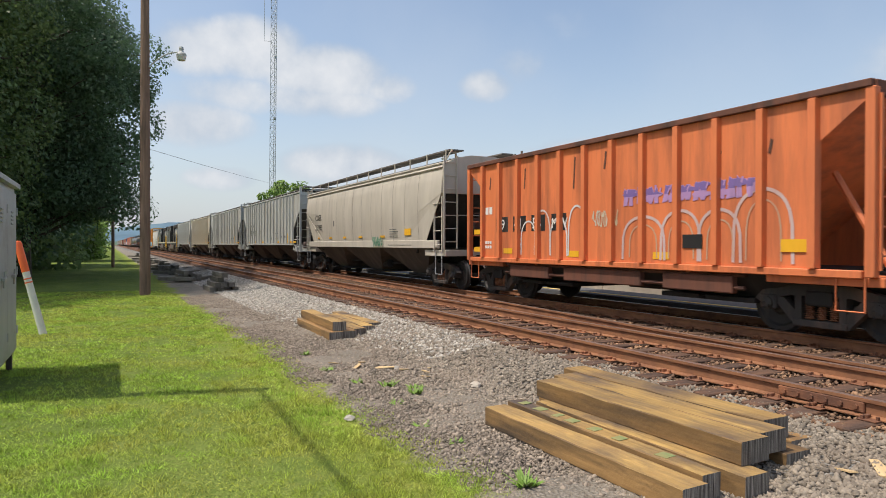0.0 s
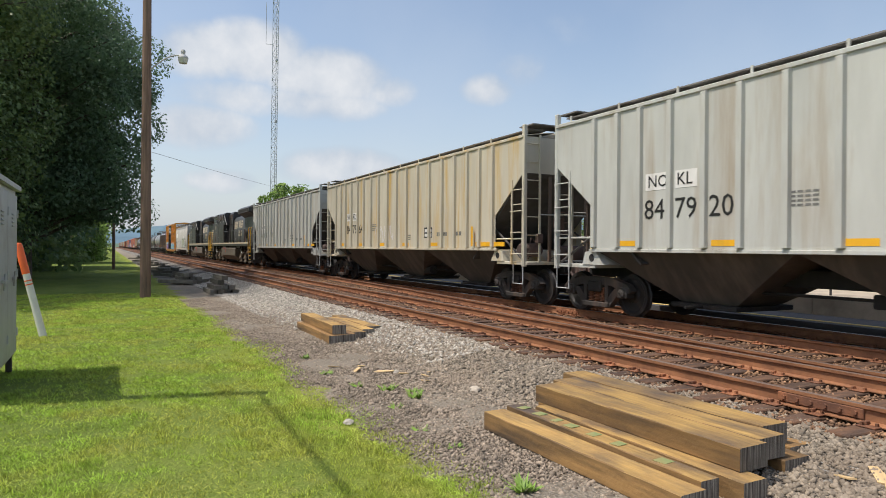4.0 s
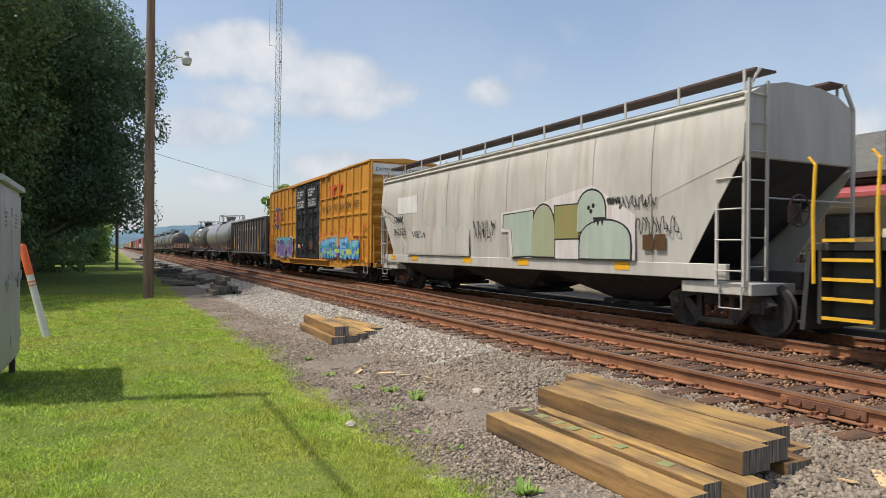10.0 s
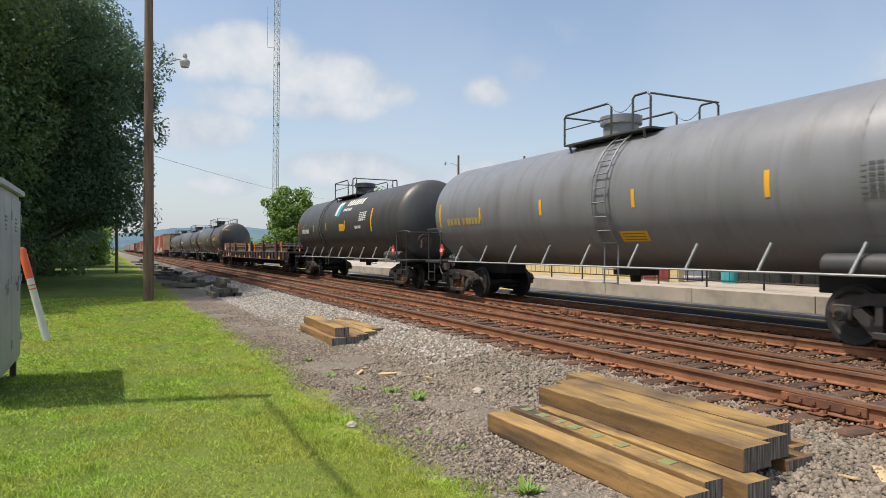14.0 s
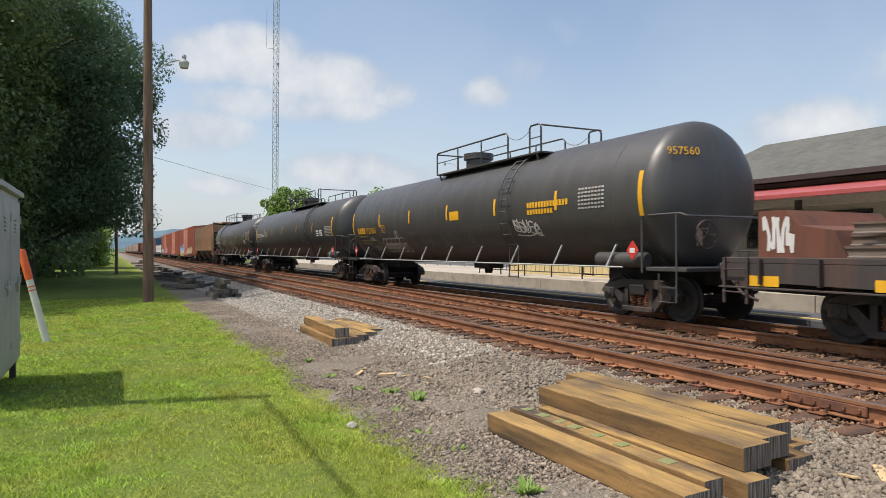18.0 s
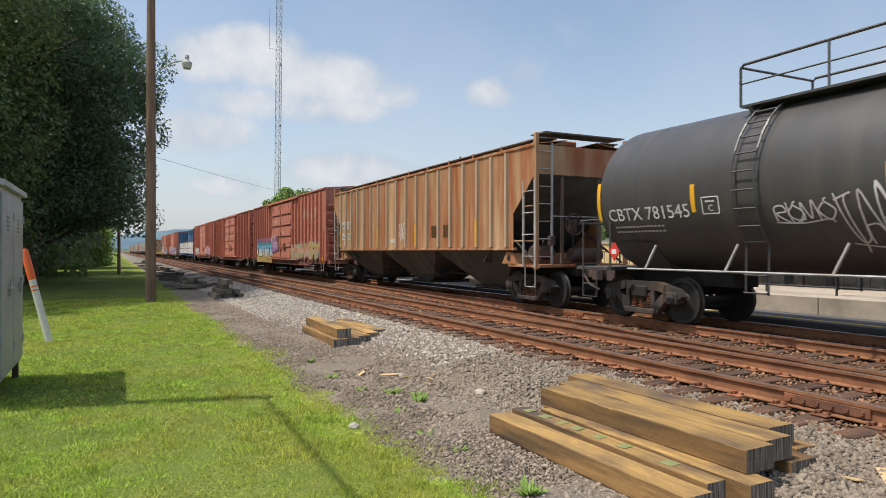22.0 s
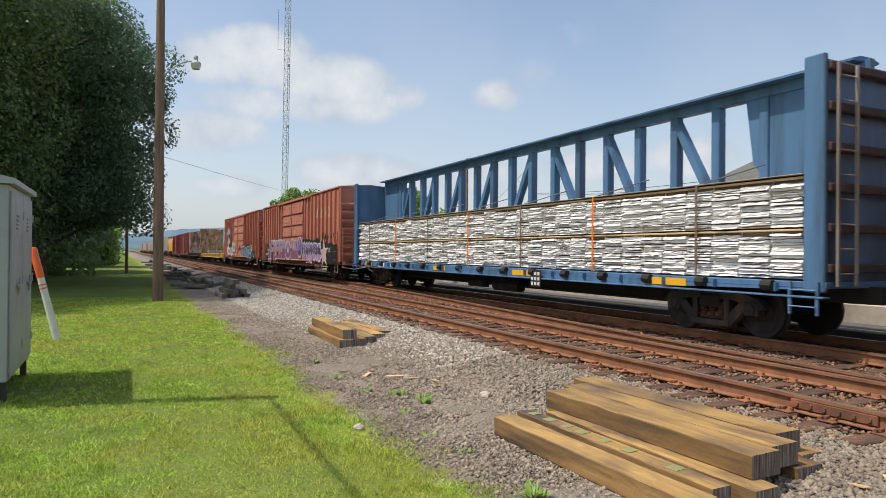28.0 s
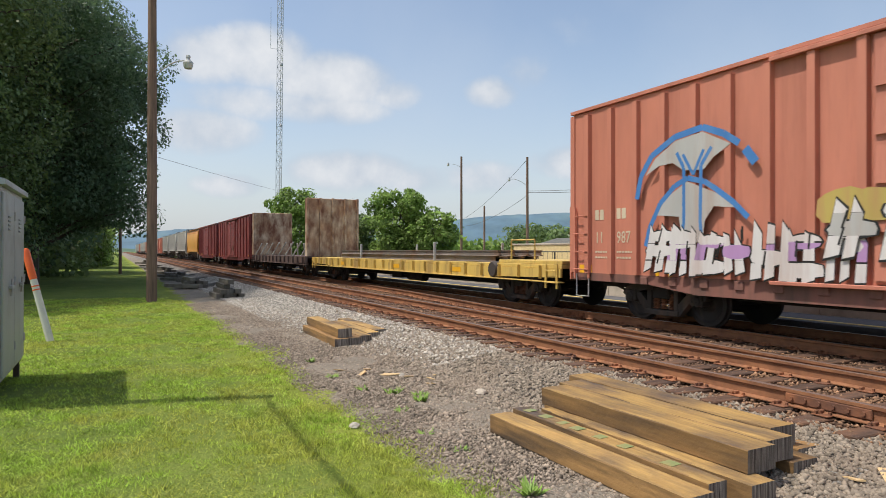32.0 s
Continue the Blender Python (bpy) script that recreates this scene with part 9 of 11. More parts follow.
    part("air_tank", Solid().lathe([(-0.75, 0.0), (-0.75, 0.12), (-0.7, 0.17), (0.7, 0.17), (0.75, 0.12), (0.75, 0.0)], (h - 1.6, -1.2, 1.25), "x", 14), "tank_black", car, smooth=True)
    brake_wheel(car, h + 0.25, -0.75, 1.75)
    couplers(car, h + 0.3)
    part("bottom_outlet", Solid().lathe([(0.0, 0.0), (0.0, 0.12), (0.25, 0.15), (0.25, 0.3), (0.45, 0.3)], (0.2, 0, 0.72), "z", 12).box(-0.25, 0.65, -0.3, 0.3, 0.88, 1.1, 0.02), "under_black", car)
    for x, a0, a1, ww in stripes:
        part("reflector", arc_patch(x - ww / 2, x + ww / 2, a0, a1, r, zc), "reflector_yellow", car)
    trucks(car, (-h + 1.25, h - 1.25))
    return car, h


def tank_words(car, spots, r=1.55, zc=2.6):
    for x, a, w, hh, n, mat in spots:
        da = math.degrees(hh / r)
        step = w / n
        s = Solid()
        for i in range(n):
            k = arc_patch(x + i * step, x + (i + 0.74) * step, a, a + da, r, zc, 0.008, 3)
            o = len(s.v)
            s.v += k.v
            s.f += [tuple(v + o for v in f) for f in k.f]
        part("marking", s, mat, car)


def tank_number(car, body, x, a, size, mat, r=1.55, zc=2.6, width=None):
    me = text_mesh(body, size, mat)
    if width:
        me.transform(Matrix.Diagonal((width / max(v.co.x for v in me.vertices), 1, 1, 1)))
    on_curve(part("lettering", me, None, car), x, a, r, zc)


def tank_lines(car, lines, mat, w, label, r=1.55, zc=2.6):
    """Sprayed lines that follow the tank's curve; each line is a list of (x, arc height in metres above the waist)."""
    s = Solid()
    for pts in lines:
        for (xp, zp), (xq, zq) in zip(pts[:-1], pts[1:]):
            d = Vector((xq - xp, zq - zp))
            if d.length < 1e-4:
                continue
            d.normalize()
            quad = []
            for xx, zz, sg in ((xp - 0.3 * w * d.x, zp - 0.3 * w * d.y, -1), (xq, zq, -1), (xq, zq, 1), (xp - 0.3 * w * d.x, zp - 0.3 * w * d.y, 1)):
                px, t = xx - d.y * w * sg, (zz + d.x * w * sg) / r
                quad.append((px, -(r + 0.01) * math.cos(t), zc + (r + 0.01) * math.sin(t)))
            s.poly(quad)
    part("graffiti", s, mat, car, label)


def curve_through(pts, m=5):
    """A smooth line through a few hand points."""
    ext = [pts[0]] + list(pts) + [pts[-1]]
    out = []
    for a, b, c, d in zip(ext[:-3], ext[1:-2], ext[2:-1], ext[3:]):
        for i in range(m):
            t = i / m
            out.append(tuple(0.5 * (2 * b[k] + (c[k] - a[k]) * t + (2 * a[k] - 5 * b[k] + 4 * c[k] - d[k]) * t * t + (3 * b[k] - a[k] - 3 * c[k] + d[k]) * t ** 3) for k in (0, 1)))
    return out + [pts[-1]]


# pen strokes of quick tags, in a unit box
STROKES = (((0.0, 0.1), (0.1, 1.0), (0.45, 0.2), (0.8, 1.1), (0.9, 0.0)), ((0.1, 1.0), (0.2, 0.0), (0.8, 0.1), (1.0, 0.4)), ((0.9, 0.8), (0.4, 1.0), (0.1, 0.6), (0.8, 0.4), (0.6, 0.0), (0.0, 0.1)),
           ((0.1, 0.0), (0.2, 0.9), (0.7, 1.0), (0.8, 0.6), (0.2, 0.5), (0.9, -0.1)), ((0.0, 0.9), (0.9, 1.0), (0.5, 0.9), (0.4, 0.0), (0.2, -0.2)), ((0.5, 1.0), (0.05, 0.5), (0.5, 0.0), (0.95, 0.5), (0.5, 1.0), (0.7, 1.2)),
           ((0.0, 0.0), (0.5, 1.1), (0.9, 0.0), (0.7, 0.4), (0.1, 0.4)))


def tank_tag(car, x0, x1, a0, a1, seed, mat, n=5, w=0.014, slant=-0.25, r=1.55):
    """A quick handwritten tag: joined letter-like pen strokes with a tail."""
    rnd = random.Random(seed)
    z0, z1 = radians(a0) * r, radians(a1) * r
    step, lines = (x1 - x0) / n, []
    for k in range(n):
        hh = (z1 - z0) * rnd.uniform(0.55, 0.85)
        base = z0 + (z1 - z0) * rnd.uniform(0.05, 0.22) + (z1 - z0) * 0.12 * (n / 2 - k) / n
        for _ in range(rnd.choice((1, 2, 2))):
            g = STROKES[rnd.randrange(len(STROKES))]
            lines.append(curve_through([(x0 + step * (k + 0.05) + (1.15 * step * u + slant * hh * (v - 0.5) + rnd.uniform(-0.05, 0.05) * step), base + hh * (v + rnd.uniform(-0.08, 0.08))) for u, v in g]))
    lines.append(curve_through([(x0 + 0.2 * step, z0 + 0.1 * (z1 - z0)), ((x0 + x1) / 2, z0 + 0.02 * (z1 - z0)), (x1 - 0.3 * step, z0 + 0.16 * (z1 - z0)), (x1, z0)]))
    tank_lines(car, lines, mat, w, "handwritten sprayed tag")


def tank_bubbles(car, x0, x1, a0, a1, n, mat, w=0.02, r=1.55):
    """A sprayed outline of fat overlapping bubble letters."""
    rnd = random.Random(5)
    z0, z1 = radians(a0) * r, radians(a1) * r
    step, lines = (x1 - x0) / n, []
    for k in range(n):
        cx, rx, rz = x0 + step * (k + 0.5), step * 0.66, (z1 - z0) * 0.5
        for lobe in ((0.0, 0.24, 0.95, 0.55), (0.12, -0.28, 0.9, 0.5)):
            ph = rnd.uniform(0, 6)
            lines.append([(cx + rx * (lobe[0] + lobe[2] * math.cos(a * 0.2618)) + 0.12 * rz * math.sin(a * 0.52 + ph) - 0.2 * rz * lobe[1], (z0 + z1) / 2 + rz * (lobe[1] + lobe[3] * math.sin(a * 0.2618))) for a in range(3, 26)])
        lines.append([(cx + rx * 0.28 * math.cos(a * 0.6283), (z0 + z1) / 2 + rz * (0.1 + 0.18 * math.sin(a * 0.6283))) for a in range(11)])
    for dx in (-0.12, 0.06):
        lines.append([(x1 - 0.55 + dx + 0.08 * math.cos(a * 0.6283), z1 + 0.02 + 0.15 * math.sin(a * 0.6283)) for a in range(11)])
    tank_lines(car, lines, mat, w, "white bubble letter outline")


def plate_mark(car, x, a, mat, w=0.36, d=0.30, r=1.55):
    """A small boxed C."""
    z = radians(a) * r
    tank_lines(car, [[(x, z), (x + w, z), (x + w, z + d), (x, z + d), (x, z)]], mat, 0.010, "thin painted frame")
    tank_number(car, "C", x + 0.13, a + 1.6, 0.17, mat)
    tank_words(car, [(x + 0.08, a + 7.6, 0.2, 0.035, 5, mat)])


S_ = 0.10
gt, _ = tank_car("plain grey tank car with service platform", -208.7, -224.5, "tank_grey", dome_x=0.25, ladder_x=0.8, dome_w=2.9, stripes=((-7.0, -16, 12, S_), (-4.45, -10, 3, S_), (-1.47, -10.5, 4, S_), (1.76, -10, 4, S_), (4.82, -10.5, 6, S_)), lid=-0.55)
part("patch", arc_patch(1.16, 1.97, -38, -28.5, 1.55, 2.6), "reflector_yellow", gt)
for k in range(3):
    tank_words(gt, [(1.24, -36.5 + 2.6 * k, 0.65, 0.025, 9, "brown_marking")])
tank_words(gt, [(-6.5, -14, 0.9, 0.2, 4, "khaki_spray"), (-5.5, -14, 1.1, 0.2, 6, "khaki_spray")])
tank_words(gt, [(6.3, -15 + 2.9 * k, 0.95, 0.045, 8, "faded_black") for k in range(7)])
bt, _ = tank_car("black tank car with white and green emblem", -226.7, -242.4, "tank_black", dome_x=-0.3, ladder_x=-2.4, dome_w=3.2, stripes=((-7.1, -10, 12, S_), (-6.0, -8, 6, S_), (-3.9, -8, 6, S_), (-1.7, -8, 6, S_), (1.2, -8, 7, S_), (4.6, -14, 22, 0.14)))
part("emblem", arc_patch(-0.5, 0.1, 18, 46, 1.55, 2.6, 0.008), "white_marking", bt)
part("emblem", arc_patch(-0.15, 0.25, 16, 38, 1.55, 2.6, 0.011), "teal_paint", bt)
tank_words(bt, [(0.8, 34, 2.2, 0.35, 7, "white_marking"), (0.6, 24, 1.2, 0.14, 6, "white_marking"), (-6.2, -10, 1.4, 0.22, 8, "white_marking"), (2.6, -8, 0.8, 0.12, 4, "white_marking")])
part("patch", arc_patch(0.4, 1.1, -10, 2, 1.55, 2.6), "reflector_yellow", bt)
tank_words(bt, [(3.1, 4 + 3 * k, 0.9, 0.05, 4, "white_marking") for k in range(5)])

ut, _ = tank_car("black tank car with yellow lettering and white graffiti", -272.4, -291.2, "tank_black", dome_x=1.5, ladder_x=3.65, dome_w=6.1, stripes=((-8.75, -17, 17, 0.12), (-5.65, -8, 10, S_), (-2.74, -7, 10, S_), (0.2, -7, 10, S_), (3.1, -7, 10, S_), (5.9, -7, 10, S_), (8.7, -17, 17, 0.12)), lid=-1.95, gap=1.6)
tank_number(ut, "957560", -7.16, -17, 0.36, "reflector_yellow", width=1.06)
tank_words(ut, [(-8.2, -17, 0.92, 0.25, 4, "reflector_yellow"), (-8.15, -22, 1.0, 0.055, 14, "khaki_spray"), (-8.1, -29, 1.1, 0.05, 13, "khaki_spray"), (-8.05, -34, 1.1, 0.05, 12, "khaki_spray"), (-6.75, -29, 0.45, 0.05, 6, "khaki_spray"), (4.7, -3, 1.7, 0.14, 14, "reflector_yellow"), (4.7, -9, 1.1, 0.12, 9, "reflector_yellow")])
tank_words(ut, [(6.75, -8 + 3.2 * k, 0.9, 0.04, 8, "grey_spray") for k in range(6)])
part("patch", arc_patch(0.4, 1.0, -8, 2, 1.55, 2.6), "reflector_yellow", ut)
plate_mark(ut, -5.49, -17, "reflector_yellow")
tank_bubbles(ut, -5.7, -3.55, -54, -22, 5, "white_spray", 0.018)
tank_tag(ut, -7.0, -6.5, -28, -22, 31, "grey_spray", 4, 0.010)
tank_tag(ut, -6.9, -6.2, -46, -36, 32, "grey_spray", 4, 0.012)
tank_tag(ut, -6.4, -5.9, -40, -24, 33, "dust_spray", 4, 0.012)
tank_lines(ut, [curve_through([(-3.05, -0.56), (-2.7, -0.50), (-2.35, -0.56), (-2.7, -0.60), (-3.05, -0.56)])] + [curve_through([(-2.7, -0.52), (-2.7 + d * 0.7, -0.72), (-2.7 + d, -1.0)]) for d in (-0.28, -0.12, 0.05, 0.22)] + [curve_through([(-2.98, -1.0), (-2.7, -1.04), (-2.45, -1.0)])], "dust_spray", 0.010, "faint sprayed umbrella shape")
tank_tag(ut, -2.1, -1.3, -42, -26, 34, "dust_spray", 5, 0.016)
tank_tag(ut, -0.6, 1.6, -44, -22, 35, "dust_spray", 7, 0.014)
tank_tag(ut, 4.0, 5.1, -30, -12, 36, "white_spray", 5, 0.016)
on_curve(part("lettering", text_mesh("957560", 0.24, "reflector_yellow"), None, ut), 0, 0, 1.5, 2.6).matrix_basis = pose(9.26, -0.75, 3.35, 0, 0, 74) @ pose(0, 0, 0, -15, 0, 0) @ pose(-0.5, 0, 0)

c1, _ = tank_car("black tank car with white number and yellow stripes", -292.7, -312.9, "tank_black", dome_x=2.06, ladder_x=4.55, dome_w=6.68, stripes=((-9.3, -16, 17, 0.12), (-6.42, -7, 10, S_), (-4.08, -6, 11, S_), (-1.22, -6, 12, S_), (2.25, -6, 12, S_), (5.6, -7, 11, S_), (9.05, -17, 18, 0.12)), lid=-2.16, groups=((-1.28, -0.69), (0.27, 4.3), (4.9, 5.4)))
tank_number(c1, "CBTX 784476", -8.9, -8, 0.38, "white_marking", width=2.22)
plate_mark(c1, -6.14, -6.5, "white_marking")
tank_words(c1, [(-8.75, -15, 1.4, 0.04, 16, "grey_spray"), (-8.75, -20, 1.3, 0.04, 14, "grey_spray"), (3.19, -23.5, 0.92, 0.03, 18, "grey_spray")])
for k in range(3):
    tank_words(c1, [(6.3, -15 + 4.2 * k, 1.25, 0.075, 2, "white_marking")])
tank_words(c1, [(7.85, -16 + 2.7 * k, 1.1, 0.045, 9, "grey_spray") for k in range(7)])
c2, _ = tank_car("black tank car with white and yellow graffiti", -314.4, -333.4, "tank_black", dome_x=-2.585, ladder_x=-5.28, dome_w=6.47, stripes=((-9.0, -18, 12, S_), (-6.42, -16, 3, S_), (-3.0, -13.5, 3.4, S_), (0.0, -13.5, 3.4, S_), (2.78, -12.5, 4, S_), (5.6, -12, 4, S_), (8.6, -17, 14, 0.12)), lid=2.18, groups=((-5.82, -0.97), (0.0, 0.65)))
tank_number(c2, "CBTX 781545", -8.72, -19, 0.38, "white_marking", width=2.2)
plate_mark(c2, -6.22, -17.5, "white_marking")
tank_words(c2, [(-8.6, -25, 1.4, 0.04, 14, "grey_spray"), (-8.6, -29, 1.4, 0.04, 14, "grey_spray")] + [(7.25, -10 + 3.2 * k, 1.1, 0.045, 9, "grey_spray") for k in range(7)])
part("patch", arc_patch(-1.97, -1.22, -32, -23, 1.55, 2.6), "reflector_yellow", c2)
for k in range(3):
    tank_words(c2, [(-1.9, -30.5 + 2.4 * k, 0.6, 0.025, 9, "brown_marking")])
part("lettering", text_mesh("CBTX 781545", 0.19, "white_marking"), None, c2).matrix_basis = pose(9.36, -0.80, 3.35, 0, 0, 74) @ pose(0, 0, 0, -15, 0, 0) @ pose(-0.52, 0, -0.1)
for k in range(3):
    part("marking", Solid().box(-0.4, 0.42 - 0.08 * k, -0.004, 0.0, 0, 0.035), "grey_spray", c2).matrix_basis = pose(9.41, -0.82, 3.14 - 0.10 * k, 0, 0, 74) @ pose(0, 0, 0, -13, 0, 0)
part("patch", arc_patch(6.23, 6.88, -22.1, -10.8, 1.55, 2.6), "pink_spray", c2, "faded pink notice")
part("patch", arc_patch(6.26, 6.90, -4.2, 6.0, 1.55, 2.6), "dust_spray", c2, "dull grey repainted patch")
tank_tag(c2, -4.85, -3.85, -27, -13, 41, "white_spray", 4, 0.013)
tank_tag(c2, -3.75, -2.45, -45, -6, 42, "white_spray", 5, 0.014)
tank_tag(c2, -2.5, -2.1, -38, -22, 47, "dust_spray", 3, 0.012)
tank_tag(c2, -1.15, -0.15, -41, -14, 43, "white_spray", 6, 0.014)
tank_tag(c2, 0.0, 0.95, -40, -14, 44, "white_spray", 6, 0.014)
tank_tag(c2, 0.95, 1.65, -43, -20, 45, "white_spray", 5, 0.012)
U = 1.55 * math.pi / 180
tank_lines(c2, [curve_through([(x, a * U) for x, a in pts]) for pts in (
    ((1.52, -24), (1.72, -17), (1.9, -18), (1.95, -30), (1.82, -36), (1.6, -30)), ((1.98, -16), (1.95, -36)), ((1.95, -20), (2.15, -15), (2.25, -22), (2.0, -27), (2.3, -37)),
    ((2.3, -15), (2.35, -28), (2.55, -30), (2.72, -17)), ((2.55, -30), (2.65, -40)), ((1.8, -11), (2.0, -9), (2.05, -12), (1.85, -13), (1.8, -11)),
    ((3.1, -18), (3.35, -30), (3.7, -38), (3.9, -36)), ((3.72, -16), (3.75, -30), (4.0, -38), (4.2, -30), (4.05, -18), (3.72, -17)), ((4.3, -30), (4.6, -38), (4.8, -18)), ((4.75, -44), (5.1, -40)))], "straw_spray", 0.016, "pale yellow sprayed tag")


# ---------------------------------------------------------------- flat cars and loads
def rail_bar(length):
    me = Solid().prism([(-0.07, 0.0), (0.07, 0.0), (0.07, 0.012), (0.012, 0.03), (0.009, 0.125), (0.036, 0.138), (0.036, 0.17), (-0.036, 0.17), (-0.036, 0.138), (-0.009, 0.125), (-0.012, 0.03), (-0.07, 0.012)], "x", -length / 2, length / 2).mesh("steel_rail")
    me.materials.append(M["old_rail"])
    return me


def flat_car(label, front, rear, mat, z0, deck, pockets=16, truck_in=2.6, belly=True):
    car, h = new_car("flat_car", label, front, rear, "flat car")
    W = 1.46
    part("deck", Solid().box(-h, h, -W, W, deck - 0.10, deck, 0.01), mat, car)
    for k in (-1, 1):
        part("side_sill", Solid().prism([(-h, deck - 0.1), (h, deck - 0.1), (h, z0 + 0.1), (h - 2.6, z0 + 0.05), (h - 3.4, z0), (-h + 3.4, z0), (-h + 2.6, z0 + 0.05), (-h, z0 + 0.1)], "y", k * W - 0.03, k * W + 0.03), mat, car)
        part("sill_flange", Solid().box(-h, h, k * W - 0.09, k * W + 0.09, z0 - 0.03, z0 + 0.0, 0.006), mat, car)
    pk = Solid().prism([(-0.03, 0), (0.03, 0), (0.03, -0.09), (-0.03, -0.05)], "z", z0 + 0.05, deck - 0.03).mesh("stake_pocket")
    pk.materials.append(M[mat])
    for i in range(pockets):
        p = part("stake_pocket", pk, None, car)
        p.location = (-h + 0.8 + (2 * h - 1.6) * i / (pockets - 1), -W - 0.03, 0)
    part("center_sill", Solid().prism([(-h - 0.2, 0.98), (h + 0.2, 0.98), (h + 0.2, 0.70), (h - 3.2, 0.66), (h - 4.2, 0.45), (-h + 4.2, 0.45), (-h + 3.2, 0.66), (-h - 0.2, 0.70)], "y", -0.4, 0.4), "under_black", car)
    couplers(car, h + 0.3)
    brake_pipes(car, h, 0.5)
    for k in (-1, 1):
        ladder(car, k * (h - 0.55), k * (h - 0.1), -W - 0.06, 0.55, deck + 0.0, 2, mat)
    trucks(car, (-h + truck_in, h - truck_in))
    return car, h


sh, _ = flat_car("long rusty flat car loaded with steel rails", -244.2, -271.2, "flat_dark", 0.84, 1.33, 26, 2.7)
number(sh, "200", -8.6, 0.92, 0.34, "white_marking", -1.495)
bars(sh, -9.5, 0.92, 0.55, 0.28, 2, "white_marking", -1.495)
for x in (-13.0, -10.9, -5.6, -4.0, -1.7, 0.9, 4.6, 7.6, 10.6):
    decal(sh, rect(x, x + 0.62, 0.86, 1.03), "reflector_yellow", -1.493, "reflector")
BAR24 = rail_bar(23.6)
for k in range(3):
    for i in range(9):
        b = part("steel_rail", BAR24, None, sh)
        b.location = (0.6 + 0.15 * ((i * 7 + k * 3) % 5 - 2), -1.22 + i * 0.165 + 0.03 * (k % 2), 1.335 + k * 0.178)
for x in (-9.5, -6.4, -1.22, 1.01, 5.4, 9.57):
    part("stake", Solid().box(x - 0.2, x + 0.2, -1.42, -1.30, 1.31, 2.12, 0.02), "dark_rust", sh, "rusty steel stake")
    part("stake", Solid().box(x - 0.2, x + 0.2, 1.30, 1.42, 1.31, 2.12, 0.02), "dark_rust", sh, "rusty steel stake")
part("end_stop", Solid().prism([(-12.9, 1.31), (-11.4, 1.31), (-11.6, 1.75), (-12.2, 1.85), (-12.4, 2.1), (-12.9, 2.1)], "y", -1.3, 1.3), "dark_rust", sh, "rust-red steel end stop with white tag")
scrawl(sh, -12.8, -12.3, 1.4, 2.0, 2, "white_spray", -1.302, 2, 0.03)
for x in (0.36,):
    for k in range(4):
        part("timber_block", Solid().box(x - 0.4, x + 0.4, -1.40, -1.24, 1.34 + k * 0.15, 1.47 + k * 0.15, 0.01), "lumber", sh, "pale timber packing block")
for x in (-8.9, 2.05, 10.8):
    part("strap", Solid().prism([(x, 1.31), (x + 0.1, 1.31), (x + 0.02, 2.02), (x - 0.06, 2.02)], "y", -1.33, -1.29).prism([(x + 0.25, 1.31), (x + 0.33, 1.31), (x + 0.05, 1.9), (x - 0.03, 1.9)], "y", -1.36, -1.325), "strap", sh, "orange load strap")

yf, hy = flat_car("yellow work flat car loaded with dark steel rails", -480.6, -502.6, "yellow_paint", 0.72, 1.13, 22, 2.4)
BAR15 = rail_bar(14.5)
for k in range(2):
    for i in range(9):
        b = part("steel_rail", BAR15, None, yf)
        b.location = (0.4 + 0.2 * ((i * 5 + k) % 3 - 1), -1.15 + i * 0.165, 1.14 + k * 0.172)
for x in (-3.6, 3.8):
    part("stake", Solid().box(x - 0.04, x + 0.04, -1.38, -1.30, 1.13, 1.75, 0.01), "galvanized", yf)
    part("stake", Solid().box(x - 0.04, x + 0.04, 1.30, 1.38, 1.13, 1.75, 0.01), "galvanized", yf)
part("end_deck", Solid().box(hy - 2.9, hy, -1.44, 1.44, 1.131, 1.22, 0.01), "yellow_paint", yf)
part("winch", Solid().lathe([(-0.15, 0.0), (-0.15, 0.20), (-0.12, 0.22), (0.12, 0.22), (0.15, 0.20), (0.15, 0.0)], (hy - 3.1, -1.40, 0.95), "y", 14), "dark_trim", yf, "black cable winch", smooth=True)
part("end_handrail", Solid().tube([(hy - 2.3, -1.4, 1.2), (hy - 2.3, -1.4, 1.75), (hy - 1.2, -1.4, 1.75), (hy - 1.2, -1.4, 1.2)], 0.025, 6), "yellow_paint", yf)
for x in (-6.0, 0.5, 5.4):
    decal(yf, rect(x, x + 0.55, 0.82, 0.96), "reflector_yellow", -1.493, "reflector")

bk, hk = flat_car("rusty bulkhead flat car with tall panel ends", -503.8, -519.9, "brown_steel", 0.70, 1.15, 14, 2.0)
for k in (-1, 1):
    p = part("bulkhead", Solid().box(min(k * (hk - 0.35), k * hk), max(k * (hk - 0.35), k * hk), -1.5, 1.5, 1.15, 4.4, 0.03), "bulkhead_steel", bk, "rust-streaked pale bulkhead")
    for y in (-1.44, -0.72, 0.0, 0.72, 1.44):
        part("stiffener", Solid().box(min(k * hk, k * (hk + 0.10)), max(k * hk, k * (hk + 0.10)), y - 0.06, y + 0.06, 1.16, 4.42, 0.01), "bulkhead_steel", p)
for i in range(8):
    x = -hk + 1.2 + i * (2 * hk - 2.4) / 7
    part("load_strut", Solid().tube([(x - 0.5, -1.38, 1.16), (x + 0.4, -1.1, 2.0)], 0.045, 6), "pale_white_paint", bk)
    part("load_strut", Solid().tube([(x - 0.5, 1.38, 1.16), (x + 0.4, 1.1, 2.0)], 0.045, 6), "pale_white_paint", bk)


